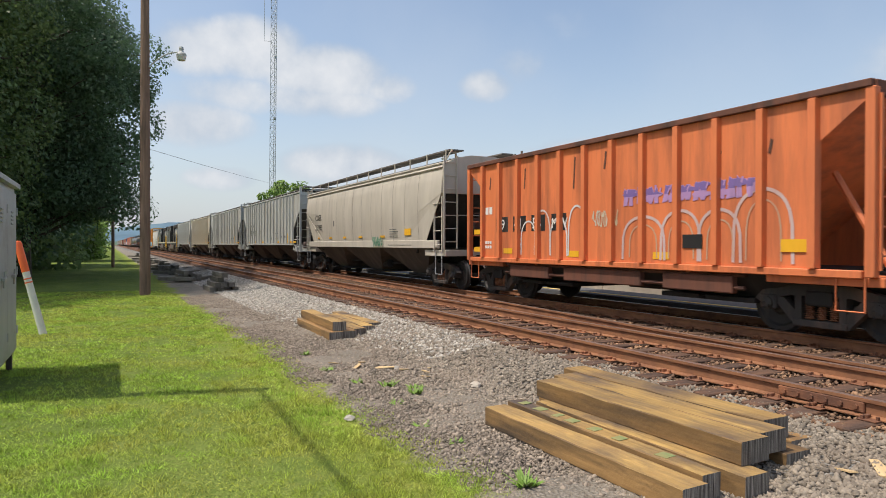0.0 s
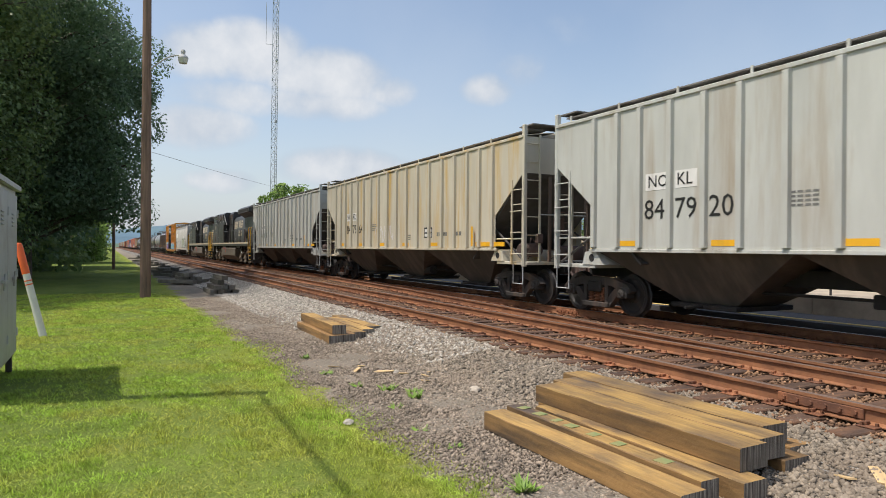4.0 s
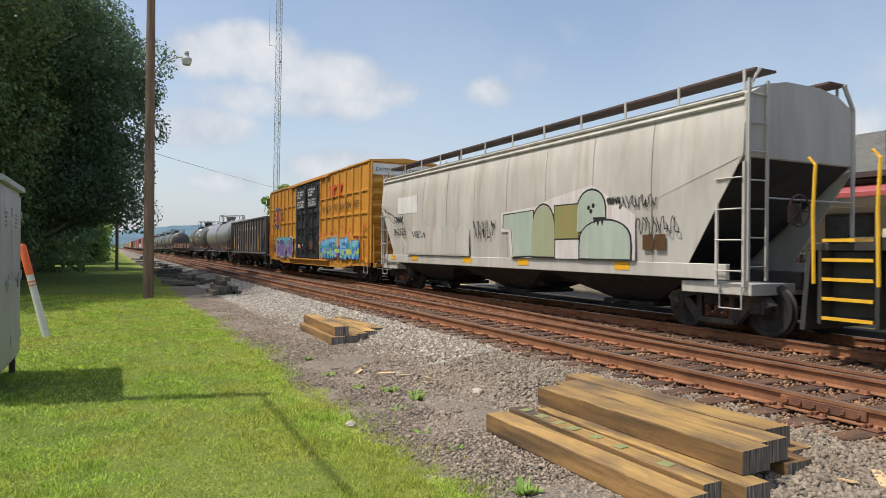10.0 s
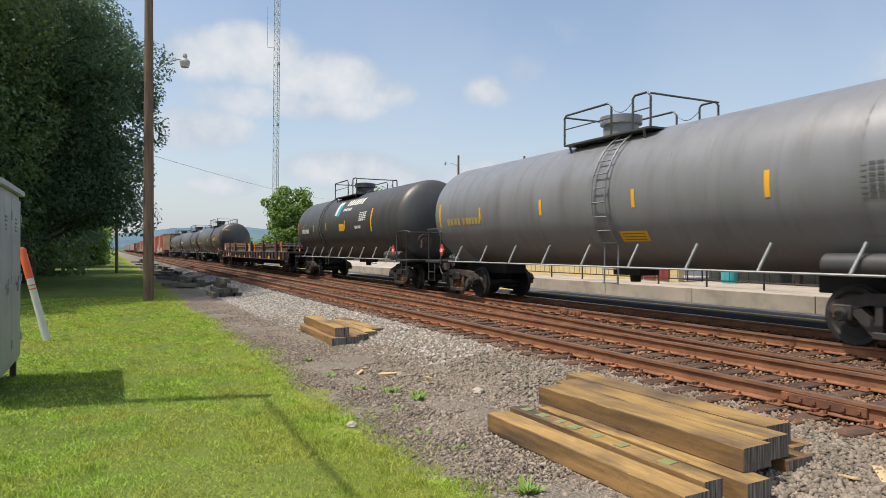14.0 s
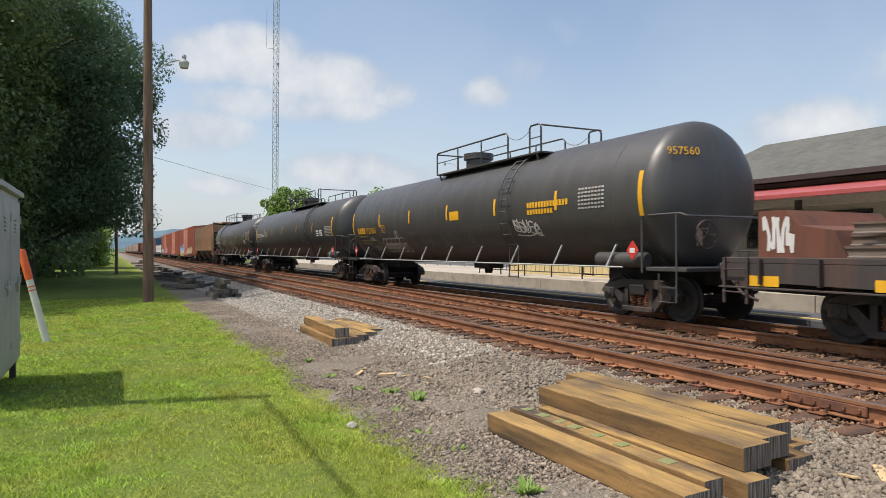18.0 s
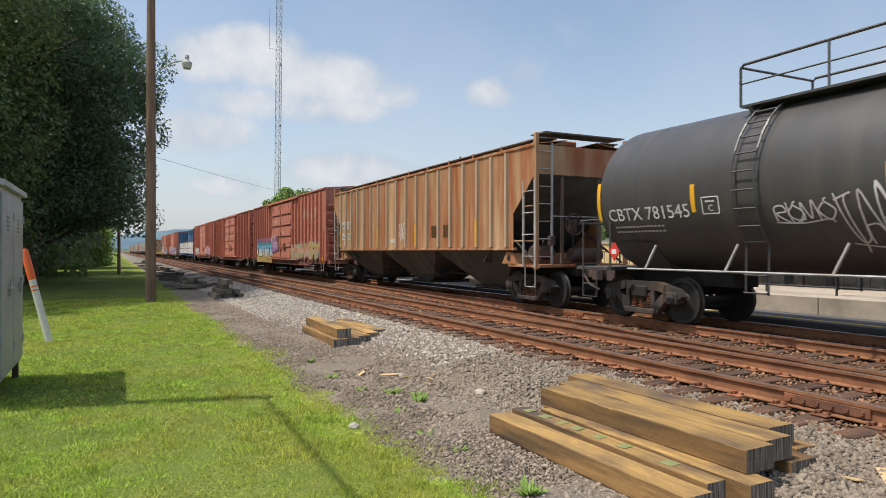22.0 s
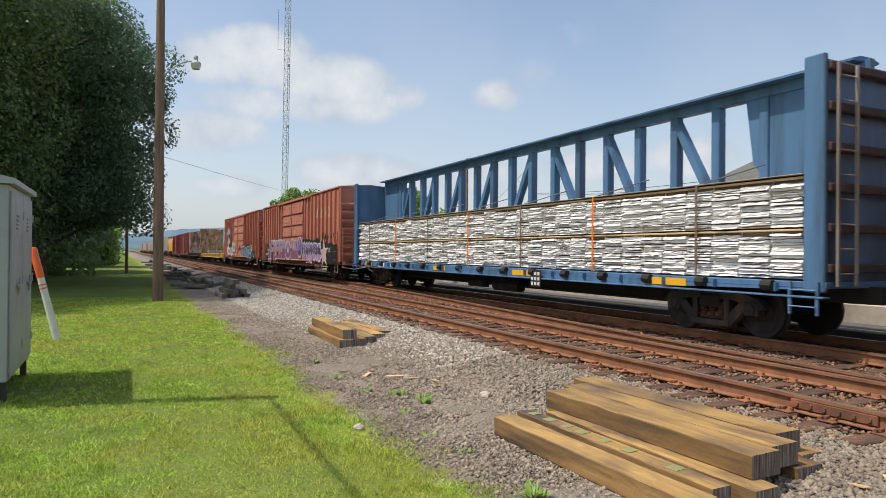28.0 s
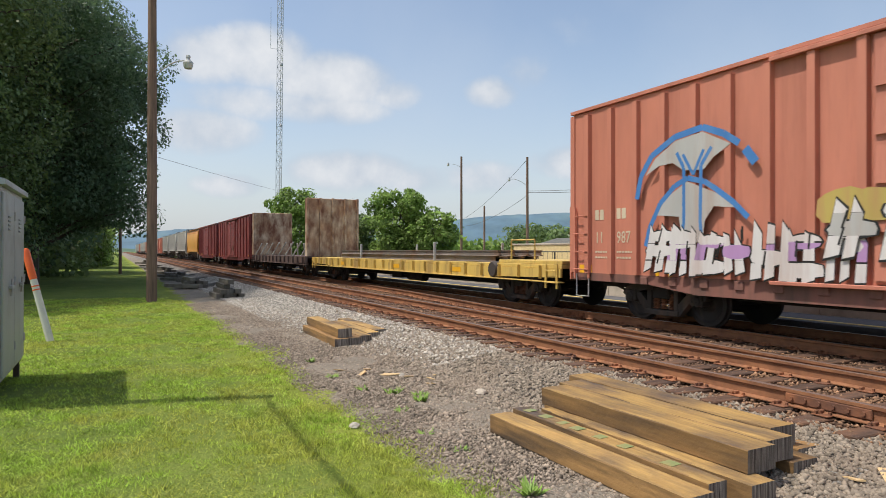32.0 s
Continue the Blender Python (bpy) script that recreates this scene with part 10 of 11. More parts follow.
# ---------------------------------------------------------------- centerbeam with lumber
def centerbeam():
    car, h = flat_car("blue centerbeam flat car loaded with wrapped lumber", -415.7, -438.1, "blue_paint", 0.84, 1.06, 18, 2.5)
    for k in (-1, 1):
        bh = part("bulkhead", Solid().box(min(k * (h - 0.12), k * (h - 0.18)), max(k * (h - 0.12), k * (h - 0.18)), -1.45, 1.45, 1.06, 4.5), "blue_paint", car)
        for y in (-1.44, 1.44):
            part("bulkhead_post", Solid().box(min(k * (h - 0.02), k * (h - 0.36)), max(k * (h - 0.02), k * (h - 0.36)), y - 0.05, y + 0.05, 0.9, 4.55, 0.02), "blue_paint", bh)
        for i in range(6):
            z = 1.2 + i * 0.62
            part("bulkhead_rib", Solid().box(min(k * (h - 0.11), k * (h + 0.02)), max(k * (h - 0.11), k * (h + 0.02)), -1.4, 1.4, z, z + 0.14, 0.02), "flat_dark", bh)
        part("gusset", Solid().prism([(k * (h - 0.2), 4.7), (k * (h - 2.6), 4.7), (k * (h - 2.4), 3.2), (k * (h - 0.2), 1.1)], "y", -0.06, 0.06), "blue_paint", car)
        end_ladder(car, k * (h + 0.08), -1.3, -0.85, 1.0, 4.4, 9, "faded_seam")
    part("top_chord", Solid().prism([(-0.34, 4.66), (0.34, 4.66), (0.34, 4.70), (0.14, 4.75), (-0.14, 4.75), (-0.34, 4.70)], "x", -h + 0.3, h - 0.3), "blue_paint", car, "blue top chord beam")
    part("top_chord", Solid().box(-h + 0.3, h - 0.3, -0.10, 0.10, 4.46, 4.659, 0.01), "blue_paint", car)
    n = 17
    xs = [-h + 2.15 + (2 * h - 4.3) * i / (n - 1) for i in range(n)]
    for i, x in enumerate(xs):
        part("column", Solid().box(x - 0.10, x + 0.10, -0.11, 0.11, 1.06, 4.46, 0.02), "blue_paint", car)
        if i < n - 1 and i % 2 == 0:
            a, b = (x, xs[i + 1]) if i < n / 2 else (xs[i + 1], x)
            part("diagonal", Solid().hull_ring([[(a - 0.09, -0.09, 2.4), (a + 0.09, -0.09, 2.4), (a + 0.09, 0.09, 2.4), (a - 0.09, 0.09, 2.4)], [(b - 0.09, -0.09, 4.40), (b + 0.09, -0.09, 4.40), (b + 0.09, 0.09, 4.40), (b - 0.09, 0.09, 4.40)]]), "blue_paint", car)
    rnd = random.Random(12)
    cols = 36
    x0, x1 = -h + 0.45, h - 0.45
    w = (x1 - x0) / cols
    for side in (-1, 1):
        for tier in range(2):
            zb = 1.09 + tier * 0.83
            for c in range(cols):
                pts = [(side * 0.42, zb), (side * 1.28, zb)]
                z = zb
                while z < zb + 0.70:
                    t = rnd.uniform(0.022, 0.055)
                    yb = side * (1.37 + rnd.uniform(-0.06, 0.03))
                    yc = yb + side * rnd.uniform(-0.03, 0.01)
                    pts += [(side * 1.28, z), (yb, z + 0.004), (yc, z + t), (side * 1.28, z + t)]
                    z += t + rnd.choice((0.004, 0.007, 0.010, 0.016, 0.026))
                pts += [(side * 1.28, zb + 0.765), (side * 0.42, zb + 0.765)]
                o = rnd.uniform(-0.012, 0.012)
                xa, xb = x0 + c * w + 0.012 + o, x0 + (c + 1) * w - 0.012 + o
                rings = []
                for q in range(6):
                    sag = [rnd.uniform(-0.009, 0.009) for _ in range(len(pts) // 4 + 1)]
                    out = [rnd.uniform(-0.018, 0.018) for _ in range(len(pts) // 4 + 1)]
                    rings.append([(xa + (xb - xa) * q / 5, py + (out[i // 4] if abs(py) > 1.3 else 0), pz + sag[i // 4] * (2 < i < len(pts) - 2)) for i, (py, pz) in enumerate(pts)])
                me = Solid().hull_ring(rings).mesh("lumber_pack")
                me.materials.append(M["lumber_wrap"])
                me.materials.append(M["lumber_gap"])
                # faces deep in the grooves between layers get the dark brown
                for f in me.polygons:
                    if abs(f.center.y) < 1.285 and abs(f.normal.x) < 0.5:
                        f.material_index = 1
                part("lumber_pack", me, None, car)
            part("dunnage", Solid().box(x0, x1, min(side * 0.42, side * 1.37), max(side * 0.42, side * 1.37), zb + 0.765, zb + 0.80, 0.008), "lumber", car)
        part("load_cap", Solid().box(x0, x1, min(side * 0.40, side * 1.40), max(side * 0.40, side * 1.40), 2.745, 2.765, 0.006), "faded_seam", car)
    for i in range(7):
        x = x0 + w * (2.5 + i * 5)
        part("strap", Solid().box(x - 0.025, x + 0.025, -1.425, -1.415, 1.08, 2.76), "strap" if i % 2 else "lumber_gap", car)
        part("tie_cable", Solid().tube([(x, -1.4, 2.75), (x + 0.6, -0.3, 3.15)], 0.012, 4), "wire", car)
    for i in range(16):
        x = x0 + 0.5 + i * (x1 - x0 - 1.0) / 15
        part("winch", Solid().lathe([(-0.1, 0.0), (-0.1, 0.09), (0.1, 0.09), (0.1, 0.0)], (x, -1.52, 0.98), "x", 8), "under_black", car)
    number(car, "9916", -6.6, 0.86, 0.18, "white_marking", -1.495)
    bars(car, -7.9, 0.86, 0.7, 0.16, 4, "white_marking", -1.495)
    for x in (-9.6, -2.6, 2.4, 7.6):
        decal(car, rect(x, x + 0.9, 0.88, 1.02), "reflector_yellow", -1.494, "reflector")
    decal(car, rect(3.4, 3.85, 0.62, 1.05), "black_marking", -1.56, "placard")
    for i in range(3):
        for j in range(3):
            decal(car, rect(3.43 + 0.14 * i, 3.52 + 0.14 * i, 0.66 + 0.125 * j, 0.74 + 0.125 * j), "white_marking", -1.565, "placard_square")
    return car


centerbeam()


# ---------------------------------------------------------------- cars at the tail
def tail_cars():
    plan = [("maroon", -521.0, 17.5), ("maroon", 0, 15.5), ("ochre", 0, 14.0), ("white", 0, 17.0), ("white", 0, 17.0), ("white", 0, 17.0), ("red", 0, 17.0), ("beige", 0, 16.5), ("beige", 0, 16.5), ("grey", 0, 16.5),
            ("red", 0, 17.5), ("beige", 0, 16.5), ("grey", 0, 16.5), ("white", 0, 16.5), ("red", 0, 17.5), ("beige", 0, 16.5), ("grey", 0, 16.5), ("white", 0, 16.5)]
    x = -521.0
    for kind, _, l in plan:
        if kind == "maroon":
            c, _h = boxcar("weathered maroon boxcar with dark stains", x, x - l, "maroon_paint", 0.95, 4.3, (-1.6, 1.6), 6, 2.0)
        elif kind == "red":
            c, _h = boxcar("faded oxide red boxcar far down the train", x, x - l, "oxide_red", 0.95, 4.4, (-2, 2), 7, 2.0)
        elif kind == "ochre":
            c, _h = smooth_hopper("yellow-topped covered hopper car far down the train", x, x - l, "ochre_paint")
        else:
            m_ = {"white": "pale_white_paint", "beige": "beige_paint", "grey": "pale_grey_paint"}[kind]
            c, _h = ribbed_hopper(f"{'dirty white' if kind == 'white' else kind} ribbed covered hopper far down the train", x, x - l, m_, nribs=13)
        x -= l + 1.9


tail_cars()


# ---------------------------------------------------------------- locomotives
LOCO_R = 0.53
TAIL_X = 9.22
TAIL_TURN = math.degrees(math.atan2(0.73, TAIL_X - 8.64))


def loco_truck_mesh():
    s = Solid()
    s.prism([(-2.75, 0.72), (-2.55, 0.98), (-1.2, 1.02), (1.2, 1.02), (2.55, 0.98), (2.75, 0.72), (2.5, 0.62), (1.55, 0.70), (1.2, 0.80), (-1.2, 0.80), (-1.55, 0.70), (-2.5, 0.62)], "y", -0.12, 0.08)
    for x in (-2.0, 0.0, 2.0):
        s.prism([(x - 0.36, 0.82), (x + 0.36, 0.82), (x + 0.30, 0.40), (x + 0.42, 0.30), (x + 0.42, 0.22), (x - 0.42, 0.22), (x - 0.42, 0.30), (x - 0.30, 0.40)], "y", -0.16, 0.06)
        s.lathe([(-0.24, 0.0), (-0.24, 0.07), (-0.22, 0.14), (-0.16, 0.15), (-0.16, 0.0)], (x, 0, LOCO_R), "y", 16)
        s.lathe([(-0.27, 0.0), (-0.27, 0.05), (-0.23, 0.05), (-0.23, 0.0)], (x, 0, LOCO_R), "y", 6)
    s.lathe([(-0.3, 0.0), (-0.3, 0.10), (0.3, 0.12), (0.3, 0.0)], (-1.0, -0.16, 0.98), "x", 10)
    s.lathe([(-0.3, 0.0), (-0.3, 0.10), (0.3, 0.12), (0.3, 0.0)], (1.15, -0.16, 1.02), "x", 10)
    s.tube([(-2.3, -0.15, 1.08), (-1.5, -0.2, 1.2), (-0.4, -0.18, 1.1), (0.5, -0.2, 1.2), (2.2, -0.16, 1.08)], 0.025, 5)
    s.tube([(-0.8, -0.17, 0.75), (-0.3, -0.19, 1.0)], 0.03, 5)
    return smooth_by_angle(s.mesh("truck_frame"))


def loco_spring_mesh():
    prof = [(0.0, 0.02)]
    for k in range(6):
        prof += [(0.01 + k * 0.045, 0.06), (0.022 + k * 0.045, 0.09), (0.045 + k * 0.045, 0.06)]
    return Solid().lathe(prof + [(0.29, 0.02)], (0, 0, 0), "z", 10).mesh("spring")


LOCO_GEAR = {"frame": loco_truck_mesh(), "spring": loco_spring_mesh(), "wheel": wheelset_mesh(LOCO_R), "bolster": Solid().box(-2.4, 2.4, -0.8, 0.8, 0.62, 0.95, 0.03).mesh("truck")}
for key, mat in (("frame", "loco_tank"), ("spring", "under_black"), ("wheel", "wheel_steel"), ("bolster", "under_black")):
    LOCO_GEAR[key].materials.append(M[mat])


def locomotive(digits, mid, label):
    car = thing("locomotive", label, "locomotive", group="black diesel locomotives", at=pose(mid, TRACK_Y, 0))
    CARS.append((car, mid))
    K = "loco_black"
    for x in (-8.1, 5.75):
        t = part("truck", LOCO_GEAR["bolster"], None, car)
        t.location = (x, 0, 0)
        for k in (-1, 1):
            o = part("truck_frame", LOCO_GEAR["frame"], None, t)
            o.matrix_basis = pose(0, k * 1.02, 0, 0, 0, 0 if k < 0 else 180)
            for sx in (-2.42, -1.58, -0.42, 0.42, 1.58, 2.42):
                o = part("spring", LOCO_GEAR["spring"], None, t)
                o.location = (sx, k * 1.07, 0.34)
        for dx in (-2.0, 0.0, 2.0):
            w = part("wheelset", LOCO_GEAR["wheel"], None, t)
            w.location = (dx, 0, LOCO_R)
            WHEELS.append((w, dx, LOCO_R))
    part("platform", Solid().box(-11.0, 10.3, -1.50, 1.50, 1.50, 1.70, 0.012), K, car)
    part("sill_stripe", Solid().box(-10.6, 8.95, -1.516, -1.50, 1.69, 1.81), "cream_stripe", car, "cream stripe along the sill")
    part("walkway", Solid().box(-10.6, 10.3, -1.498, 1.498, 1.701, 1.775), K, car)
    for i in range(13):
        x = -10.2 + i * 1.5
        part("sill_tag", Solid().box(x, x + 0.1, -1.522, -1.517, 1.79, 1.87), "white_marking" if i % 2 else "reflector_yellow", car)
    tank = part("fuel_tank", Solid().prism([(-1.42, 1.37), (1.42, 1.37), (1.48, 1.30), (1.48, 0.70), (1.02, 0.31), (-1.02, 0.31), (-1.48, 0.70), (-1.48, 1.30)], "x", -4.62, 3.0), "dusty_tank", car, "dusty grey fuel tank")
    part("filler_cap", Solid().lathe([(-0.06, 0.0), (-0.06, 0.06), (0.0, 0.07), (0.0, 0.0)], (-3.0, -1.47, 1.30), "y", 10), "signal_red", tank)
    part("sight_glass", Solid().box(-2.35, -2.28, -1.50, -1.47, 0.95, 1.3), "signal_red", tank)
    part("tank_seam", Solid().box(-4.63, 3.01, -1.490, -1.478, 1.22, 1.24), "dusty_tank", tank)
    for x in (-4.0, 3.2):
        part("air_reservoir", Solid().lathe([(-0.9, 0.0), (-0.9, 0.12), (-0.85, 0.16), (0.85, 0.16), (0.9, 0.12), (0.9, 0.0)], (x + 0.4, -1.2, 1.45), "x", 12), "loco_black", car, smooth=True)
    part("centre_sill", Solid().box(-10.9, 10.2, -0.7, 0.7, 1.0, 1.5, 0.02), "under_black", car)
    part("sand_box", Solid().box(-10.6, -10.0, -1.45, -0.9, 0.95, 1.499, 0.02), K, car)
    part("sand_box", Solid().prism([(8.35, 1.499), (8.9, 1.499), (8.95, 0.55), (8.75, 0.50)], "y", -1.47, -0.8), "loco_tank", car)
    for x0, x1, zz in ((3.9, 8.6, 1.36), (-10.0, -4.6, 1.34)):
        part("air_pipe", Solid().tube([(x0, -1.3, zz), (x0 + 0.8, -1.34, zz - 0.12), (x0 + 2.0, -1.3, zz + 0.02), (x1, -1.32, zz - 0.06)], 0.03, 5), "under_black", car)
        part("sand_hose", Solid().tube([(x0 + 1.2, -1.34, 1.45), (x0 + 1.3, -1.4, 1.1), (x0 + 1.7, -1.38, 0.9), (x0 + 2.0, -1.3, 1.0)], 0.022, 5), "galvanized", car)
    # hood
    hood = [(-0.98, 1.776), (-0.98, 3.78), (-0.80, 4.08), (-0.3, 4.20), (0.3, 4.20), (0.80, 4.08), (0.98, 3.78), (0.98, 1.776)]
    part("hood", Solid().prism(hood, "x", -3.0, 4.6), K, car, smooth=True)
    # tapered tail of the hood under the flared radiator wings
    tail = [(4.601, -0.98), (8.64, -0.98), (TAIL_X, -0.25), (TAIL_X, 0.25), (8.64, 0.98), (4.601, 0.98)]
    part("hood_tail", Solid().prism(tail, "z", 1.776, 4.12), K, car)
    wing = [(4.27, 1.5), (8.94, 1.5), (TAIL_X + 0.03, 0.26)]
    plan = [(x, -y) for x, y in wing] + wing[::-1]
    s = Solid()
    s.hull_ring([[(x, y * 0.66 if x < 9 else y * 0.9, 3.86) for x, y in plan], [(x, y, 4.17) for x, y in plan], [(x, y, 4.48) for x, y in plan], [(x, y * 0.82, 4.66) for x, y in plan]])
    part("radiator_wing", s, K, car, "flared radiator housing")
    part("wing_screen", Solid().box(4.5, 8.7, -1.506, -1.501, 4.22, 4.44), "under_black", car)
    part("lifting_handle", Solid().tube([(8.8, -0.9, 4.62), (8.8, -0.9, 4.78), (9.1, -0.55, 4.78), (9.1, -0.55, 4.62)], 0.018, 5), "galvanized", car)
    part("end_post", Solid().box(9.26, 9.34, -0.20, 0.24, 1.78, 4.1, 0.01), K, car)
    part("exhaust_stack", Solid().box(3.0, 3.9, -0.5, 0.5, 4.15, 4.36, 0.03), "brown_steel", car, "rusty exhaust stack")
    horn = Solid().box(0.95, 1.55, -0.06, 0.06, 4.19, 4.42)
    for dx, dy, dz in ((0.0, -0.16, 0.0), (0.14, 0.08, 0.06), (0.28, -0.08, 0.12), (0.42, 0.1, 0.06), (0.56, -0.14, 0.0)):
        horn.lathe([(-0.17, 0.0), (-0.17, 0.10), (-0.10, 0.085), (0.0, 0.05), (0.14, 0.045), (0.14, 0.0)], (0.97 + dx, dy, 4.46 + dz), "y", 10)
    part("horn", horn, "black_marking", car, "air horn cluster")
    part("blower_box", Solid().prism([(-1.06, 1.777), (-1.06, 4.40), (-0.92, 4.60), (0.92, 4.60), (1.06, 4.40), (1.06, 1.777)], "x", -3.3, -0.75), K, car)
    part("intake_screen", Solid().box(-1.95, -1.15, -1.075, -1.061, 3.95, 4.35), "brown_steel", car)
    # added black ledge that draws the shadow line below the intake
    part("drip_ledge", Solid().box(-2.1, -1.0, -1.12, -1.061, 3.42, 3.46), "under_black", car)
    for i in range(2):
        part("small_door", Solid().box(-3.0 + i * 1.1, -2.05 + i * 1.1, -1.078, -1.061, 2.0, 3.2, 0.006), K, car)
    # cab block and equipment bay
    part("equipment_bay", Solid().prism([(-1.49, 1.776), (-1.49, 4.46), (-1.30, 4.60), (1.30, 4.60), (1.49, 4.46), (1.49, 1.776)], "x", -6.6, -3.36), K, car)
    part("upper_bay", Solid().prism([(-1.49, 3.50), (-1.49, 4.46), (-1.30, 4.60), (1.30, 4.60), (1.49, 4.46), (1.49, 3.50)], "x", -3.359, -2.80), K, car)
    for i in range(3):
        x = -5.62 + i * 0.98
        g = part("grille", Solid().box(x, x + 0.72, -1.505, -1.491, 3.94, 4.44), "under_black", car)
        for k in range(6):
            part("grille_slat", Solid().prism([(-1.505, 4.00 + k * 0.078), (-1.535, 3.97 + k * 0.078), (-1.505, 3.955 + k * 0.078)], "x", x + 0.02, x + 0.70), "brown_steel", g)
        for dx in (-0.10, 0.80):
            part("grille_post", Solid().box(x + dx, x + dx + 0.05, -1.54, -1.491, 3.90, 4.46), "galvanized", g, "pale steel post")
    part("bay_seam", Solid().box(-6.6, -3.37, -1.497, -1.491, 2.62, 2.65), "loco_tank", car)
    part("bay_panel", Solid().box(-6.3, -3.55, -1.508, -1.491, 2.42, 3.62, 0.008), K, car)
    part("bay_rail", Solid().tube([(-6.9, -1.60, 4.02), (-3.0, -1.60, 4.02)], 0.02, 6), "loco_tank", car)
    for x in (-6.8, -5.8, -4.7, -3.7):
        part("rail_post", Solid().tube([(x, -1.49, 3.86), (x, -1.60, 4.02), (x, -1.56, 4.40)], 0.014, 5), "loco_tank", car)
    part("bay_brace", Solid().tube([(-3.05, -1.50, 4.50), (-2.1, -1.42, 3.45)], 0.03, 5), "galvanized", car, "pale diagonal brace")
    for x, z in ((-5.2, 3.72), (-4.3, 3.76), (-3.5, 3.74), (-6.3, 2.30), (-1.9, 3.0)):
        part("warning_tag", Solid().box(x, x + 0.12, -1.51, -1.491, z, z + 0.07), "white_marking", car)
    cab = [(-10.55, 1.776), (-10.58, 3.16), (-10.42, 3.34), (-9.42, 3.62), (-9.17, 4.40), (-6.601, 4.55), (-6.601, 1.776)]
    body = part("cab", Solid().prism(cab, "y", -1.50, 1.50), K, car)
    part("cab_roof", Solid().prism([(-1.54, 4.44), (-1.30, 4.62), (0, 4.70), (1.30, 4.62), (1.54, 4.44)], "x", -9.28, -6.4), K, car)
    part("roof_unit", Solid().box(-8.3, -7.2, -0.6, 0.6, 4.66, 4.80, 0.04), K, car)
    for x0, x1 in ((-9.02, -7.92), (-7.86, -7.36)):
        f = part("cab_window", Solid().box(x0, x1, -1.515, -1.501, 3.72, 4.26), "galvanized", body)
        part("pane", Solid().box(x0 + 0.05, x1 - 0.05, -1.522, -1.5155, 3.77, 4.21), "glass", f)
    part("window_visor", Solid().box(-9.1, -7.3, -1.62, -1.50, 4.29, 4.32), K, body)
    part("mirror", Solid().box(-7.34, -7.28, -1.66, -1.53, 3.75, 4.05), "galvanized", body)
    part("cab_door_window", Solid().box(-7.05, -6.75, -1.512, -1.501, 3.70, 4.22), "glass", body)
    part("windshield", Solid().hull_ring([[(-9.405, -1.1, 3.70), (-9.405, 1.1, 3.70), (-9.205, 1.1, 4.32), (-9.205, -1.1, 4.32)], [(-9.425, -1.1, 3.70), (-9.425, 1.1, 3.70), (-9.225, 1.1, 4.32), (-9.225, -1.1, 4.32)]]), "glass", body)
    part("cab_vent", Solid().box(-8.5, -8.1, -1.508, -1.501, 2.0, 2.45), "brown_steel", body)
    part("cab_seam", Solid().box(-10.3, -6.6, -1.507, -1.501, 2.55, 2.58), "loco_tank", body)
    number(body, digits, -8.85, 3.10, 0.52, "cream_stripe", -1.501, 0.12)
    bars(body, -8.25, 2.80, 0.16, 0.09, 2, "cream_stripe", -1.501)
    bars(body, -7.6, 2.82, 0.4, 0.06, 7, "cream_stripe", -1.501)
    for k in range(5):
        z = 2.22 + k * 0.20
        part("nose_stripe", Solid().prism([(-10.553, z), (-10.08 + 0.06 * k, z), (-10.0 + 0.06 * k, z + 0.12), (-10.553, z + 0.12)], "y", -1.512, -1.50), "cream_stripe", car)
    # hood markings: shapes in place of the emblem and the owner's name
    y = -0.982
    for k in range(5):
        z = 3.05 + k * 0.125
        decal(car, [(-0.37 + 0.045 * k, z), (0.98 + 0.10 * k, z), (1.06 + 0.10 * k, z + 0.105), (-0.335 + 0.045 * k, z + 0.105)], "cream_stripe", y, "emblem")
    for k, pts in enumerate(([(1.55, 3.06), (1.98, 3.06), (2.10, 3.28), (2.02, 3.70), (1.62, 3.70), (1.86, 3.40)], [(2.14, 3.10), (2.44, 3.10), (2.58, 3.70), (2.20, 3.70)], [(2.50, 3.10), (2.74, 3.10), (2.92, 3.70), (2.68, 3.70)],
                             [(2.80, 3.08), (3.36, 3.08), (3.46, 3.24), (2.84, 3.24)], [(2.92, 3.30), (3.48, 3.30), (3.55, 3.46), (2.96, 3.46)], [(3.00, 3.53), (3.60, 3.53), (3.66, 3.68), (3.06, 3.68)])):
        decal(car, pts, "cream_stripe", y, "emblem", lift=0.004 + 0.0005 * k)
    for x0, z, n, w in ((1.60, 2.66, 7, 1.45), (1.53, 2.38, 8, 1.80)):
        for k in range(n):
            x = x0 + w * k / n
            decal(car, [(x, z), (x + 0.13, z), (x + 0.18, z + 0.21), (x + 0.05, z + 0.21)], "cream_stripe", y, "name_mark")
    plate = pose(8.64, -0.98, 0, 0, 0, TAIL_TURN)
    ob = part("lettering", text_mesh(digits, 0.42, "cream_stripe", 0.0, 0.92), None, car)
    ob.matrix_basis = plate @ pose(0.03, -0.004, 3.52)
    for k in range(5):
        z = 2.24 + k * 0.2
        ob = part("end_stripe", Solid().prism(rect(0.02 + 0.05 * (4 - k) * 0.6, 0.92 - 0.03 * (4 - k), z, z + 0.12), "y", -0.006, -0.001), "cream_stripe", car)
        ob.matrix_basis = plate
    ob = part("end_door", Solid().box(0.38, 0.90, -0.02, -0.001, 2.95, 3.46, 0.005), K, car)
    ob.matrix_basis = plate
    part("hood_seam", Solid().box(-0.7, 8.6, -0.995, -0.981, 2.93, 2.97), K, car)
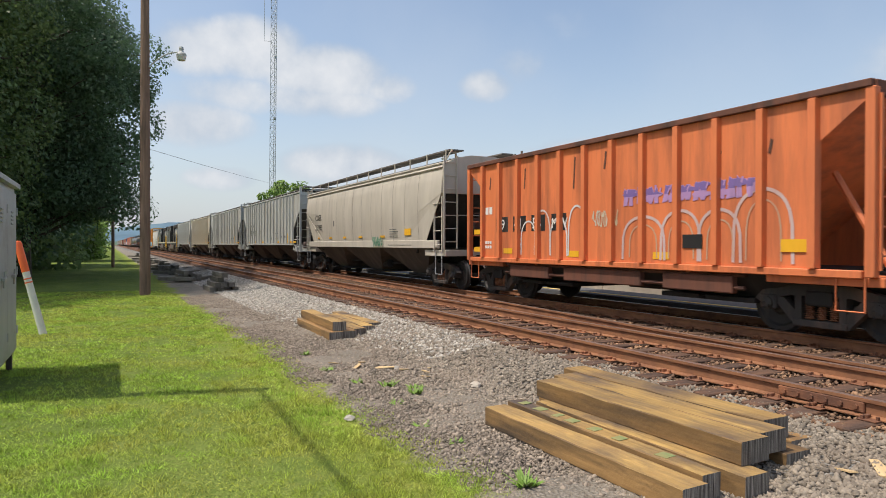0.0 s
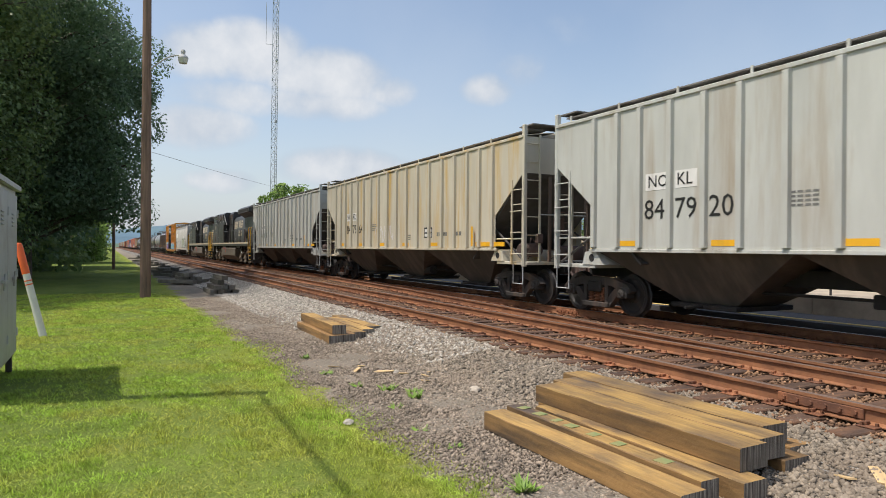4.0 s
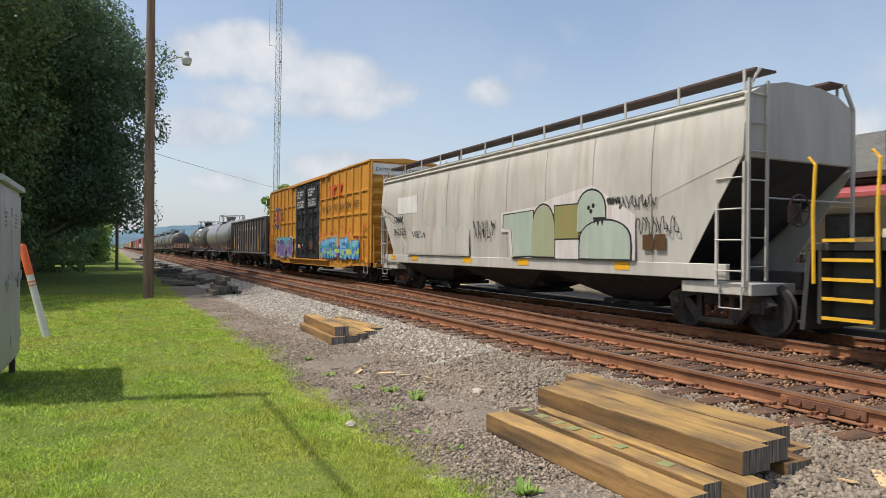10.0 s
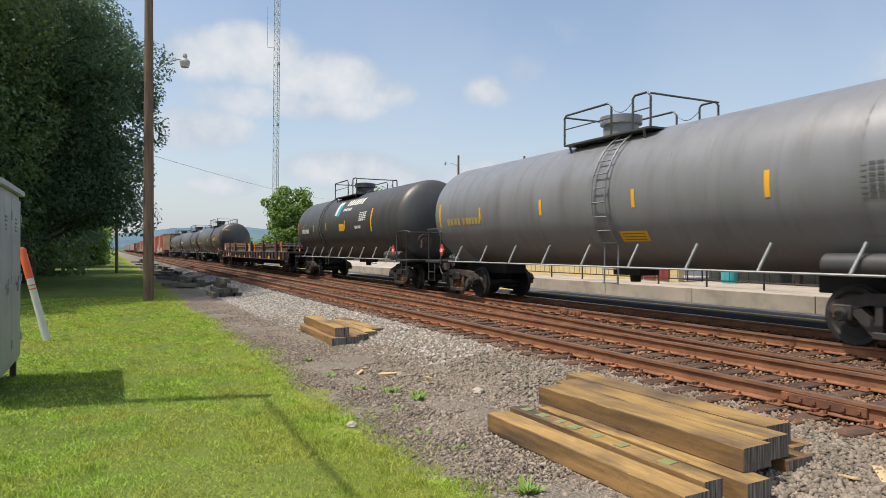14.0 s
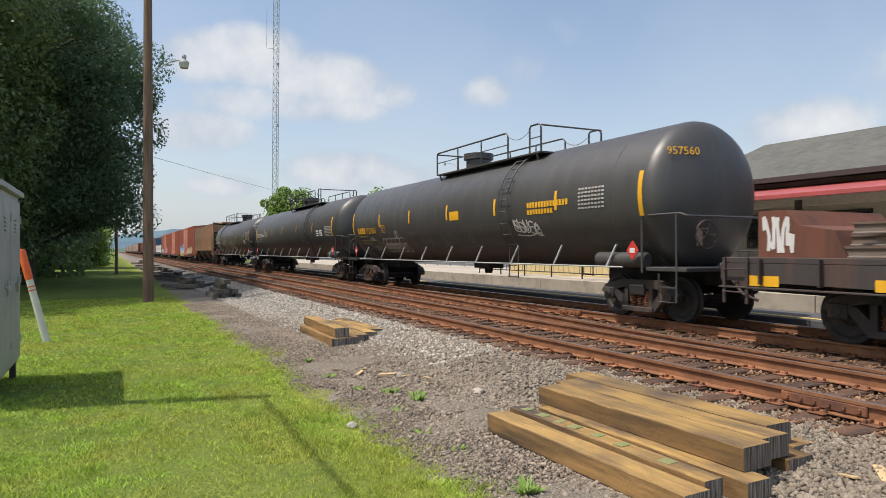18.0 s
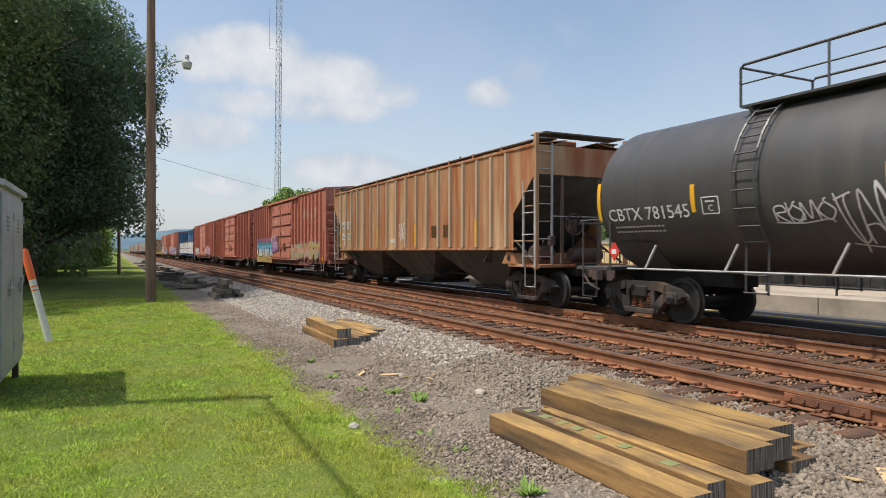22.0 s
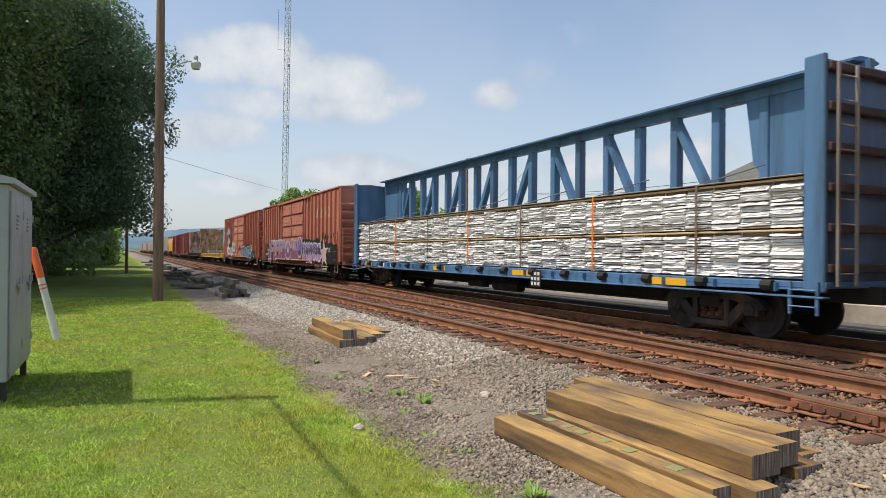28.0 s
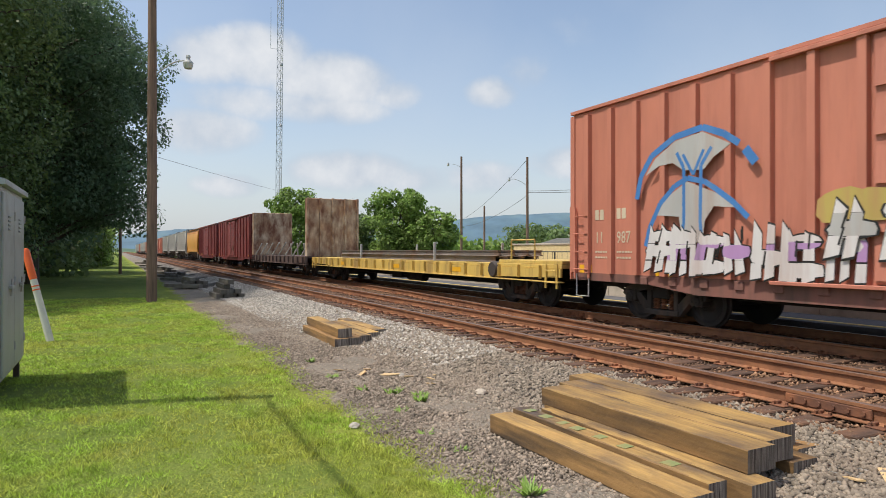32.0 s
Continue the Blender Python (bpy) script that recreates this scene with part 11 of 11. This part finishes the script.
    for i in range(5):
        x = 4.3 + i * 0.86
        d = part("engine_door", Solid().box(x, x + 0.78, -1.0, -0.981, 1.95, 2.88, 0.008), "brown_steel" if i in (0, 2, 4) else K, car)
        part("door_latch", Solid().box(x + 0.68, x + 0.73, -1.012, -1.0, 2.35, 2.5), "galvanized", d)
    part("fire_hose", Solid().tube([(5.6 + 0.28 * math.cos(a * 0.63), -1.05, 2.45 + 0.28 * math.sin(a * 0.63)) for a in range(11)], 0.05, 6), "under_black", car)
    for x in (-2.4, 0.0, 2.6):
        part("hood_tag", Solid().box(x, x + 0.18, -0.988, -0.981, 2.1, 2.18), "white_marking", car)
    # handrails along the walkway
    for i in range(8):
        x = -2.85 + i * 1.65
        part("handrail_post", Solid().tube([(x, -1.47, 1.776), (x, -1.47, 2.84)], 0.02, 6), K, car)
    part("handrail", Solid().tube([(-2.85, -1.47, 2.84), (8.7, -1.47, 2.84)], 0.022, 6), K, car)
    part("handrail", Solid().tube([(-2.85, 1.47, 2.84), (8.7, 1.47, 2.84)], 0.022, 6), K, car)
    # steps at both ends
    for k, xa, xb in ((1, 9.05, 9.85), (-1, -11.55, -10.65)):
        part("step_well", Solid().box(xa, xb, -1.2, 1.2, 0.45, 1.5, 0.02), K, car)
        for i in range(5):
            z = 0.48 + i * 0.29
            st = part("step", Solid().box(xa + 0.08, xb - 0.08, -1.48, -1.2, z, z + 0.035), "under_black", car)
            part("step_edge", Solid().box(xa + 0.08, xb - 0.08, -1.50, -1.481, z - 0.01, z + 0.04), "handrail_yellow", st)
        for x in (xa, xb - 0.06):
            part("step_side", Solid().box(x, x + 0.06, -1.48, -1.15, 0.40, 1.5), K, car)
        for x in (xa - 0.02, xb + 0.02):
            part("grab_rail", Solid().tube([(x + 0.12 * k, -1.5, 2.92), (x, -1.52, 2.80), (x - 0.02, -1.54, 2.1), (x, -1.54, 1.0)], 0.028, 6), "handrail_yellow", car, "yellow grab rail")
        part("pilot", Solid().prism([(-1.45, 0.28), (1.45, 0.28), (1.3, 1.5), (-1.3, 1.5)], "x", 10.35 if k > 0 else -11.85, 10.43 if k > 0 else -11.77), K, car)
        part("end_walkway", Solid().box(10.25 if k > 0 else -11.8, 10.45 if k > 0 else -11.0, -1.35, 1.35, 1.50, 1.62, 0.01), K, car)
        part("air_hose", Solid().tube([(k * 10.9 + (0.1 if k > 0 else -0.95), -0.5, 1.0), (k * 11.2 + (0.05 if k > 0 else -0.75), -0.55, 0.7), (k * 11.3 + (0.0 if k > 0 else -0.7), -0.5, 0.45)], 0.03, 6), "under_black", car)
        c = part("coupler", GEAR["coupler"], None, car)
        c.matrix_basis = pose(10.8 if k > 0 else -11.7, 0, 0, 0, 0, 0 if k > 0 else 180)
    part("headlight", Solid().lathe([(0.0, 0.0), (0.0, 0.10), (0.06, 0.10), (0.06, 0.0)], (9.255, 0.0, 4.36), "x", 14).lathe([(0.0, 0.0), (0.0, 0.10), (0.06, 0.10), (0.06, 0.0)], (9.255, 0.0, 4.14), "x", 14), "lamp_lens", car, "round headlight lenses")
    return car


locomotive("4571", -118.8, "black diesel locomotive with cream stripes, dusty fuel tank")
loco_b = locomotive("4462", -140.95, "black diesel locomotive with cream stripes and chalked tank")
part("chalk_mark", text_mesh("FJB", 0.42, "faded_seam"), None, loco_b).location = (1.9, -1.49, 0.86)


# ---------------------------------------------------------------- everything that moves
def motions():
    for t, q in CARS:
        walk(t, [(0.0, pose(q, TRACK_Y, 0)), (32.0, pose(q + SPEED * 32, TRACK_Y, 0))])
    place = dict(CARS)
    # the wheels roll while their car is near enough for them to be seen
    for w, x, r in WHEELS:
        q = place[w.parent.parent] + w.parent.location.x
        first, last = max(0, int((-75 - q) / SPEED * FPS)), min(32 * FPS, int((8 - q) / SPEED * FPS))
        if first >= 32 * FPS or last <= 0:
            continue
        turn = math.degrees(SPEED / FPS / r)
        rows = [(i / FPS, pose(x, 0, r, 0, (turn * i) % 360, 0)) for i in range(first, last + 1)]
        if first > 0:
            rows.insert(0, (0.0, rows[0][1]))
        if last < 32 * FPS:
            rows.append((32.0, rows[-1][1]))
        walk(w, rows)


motions()
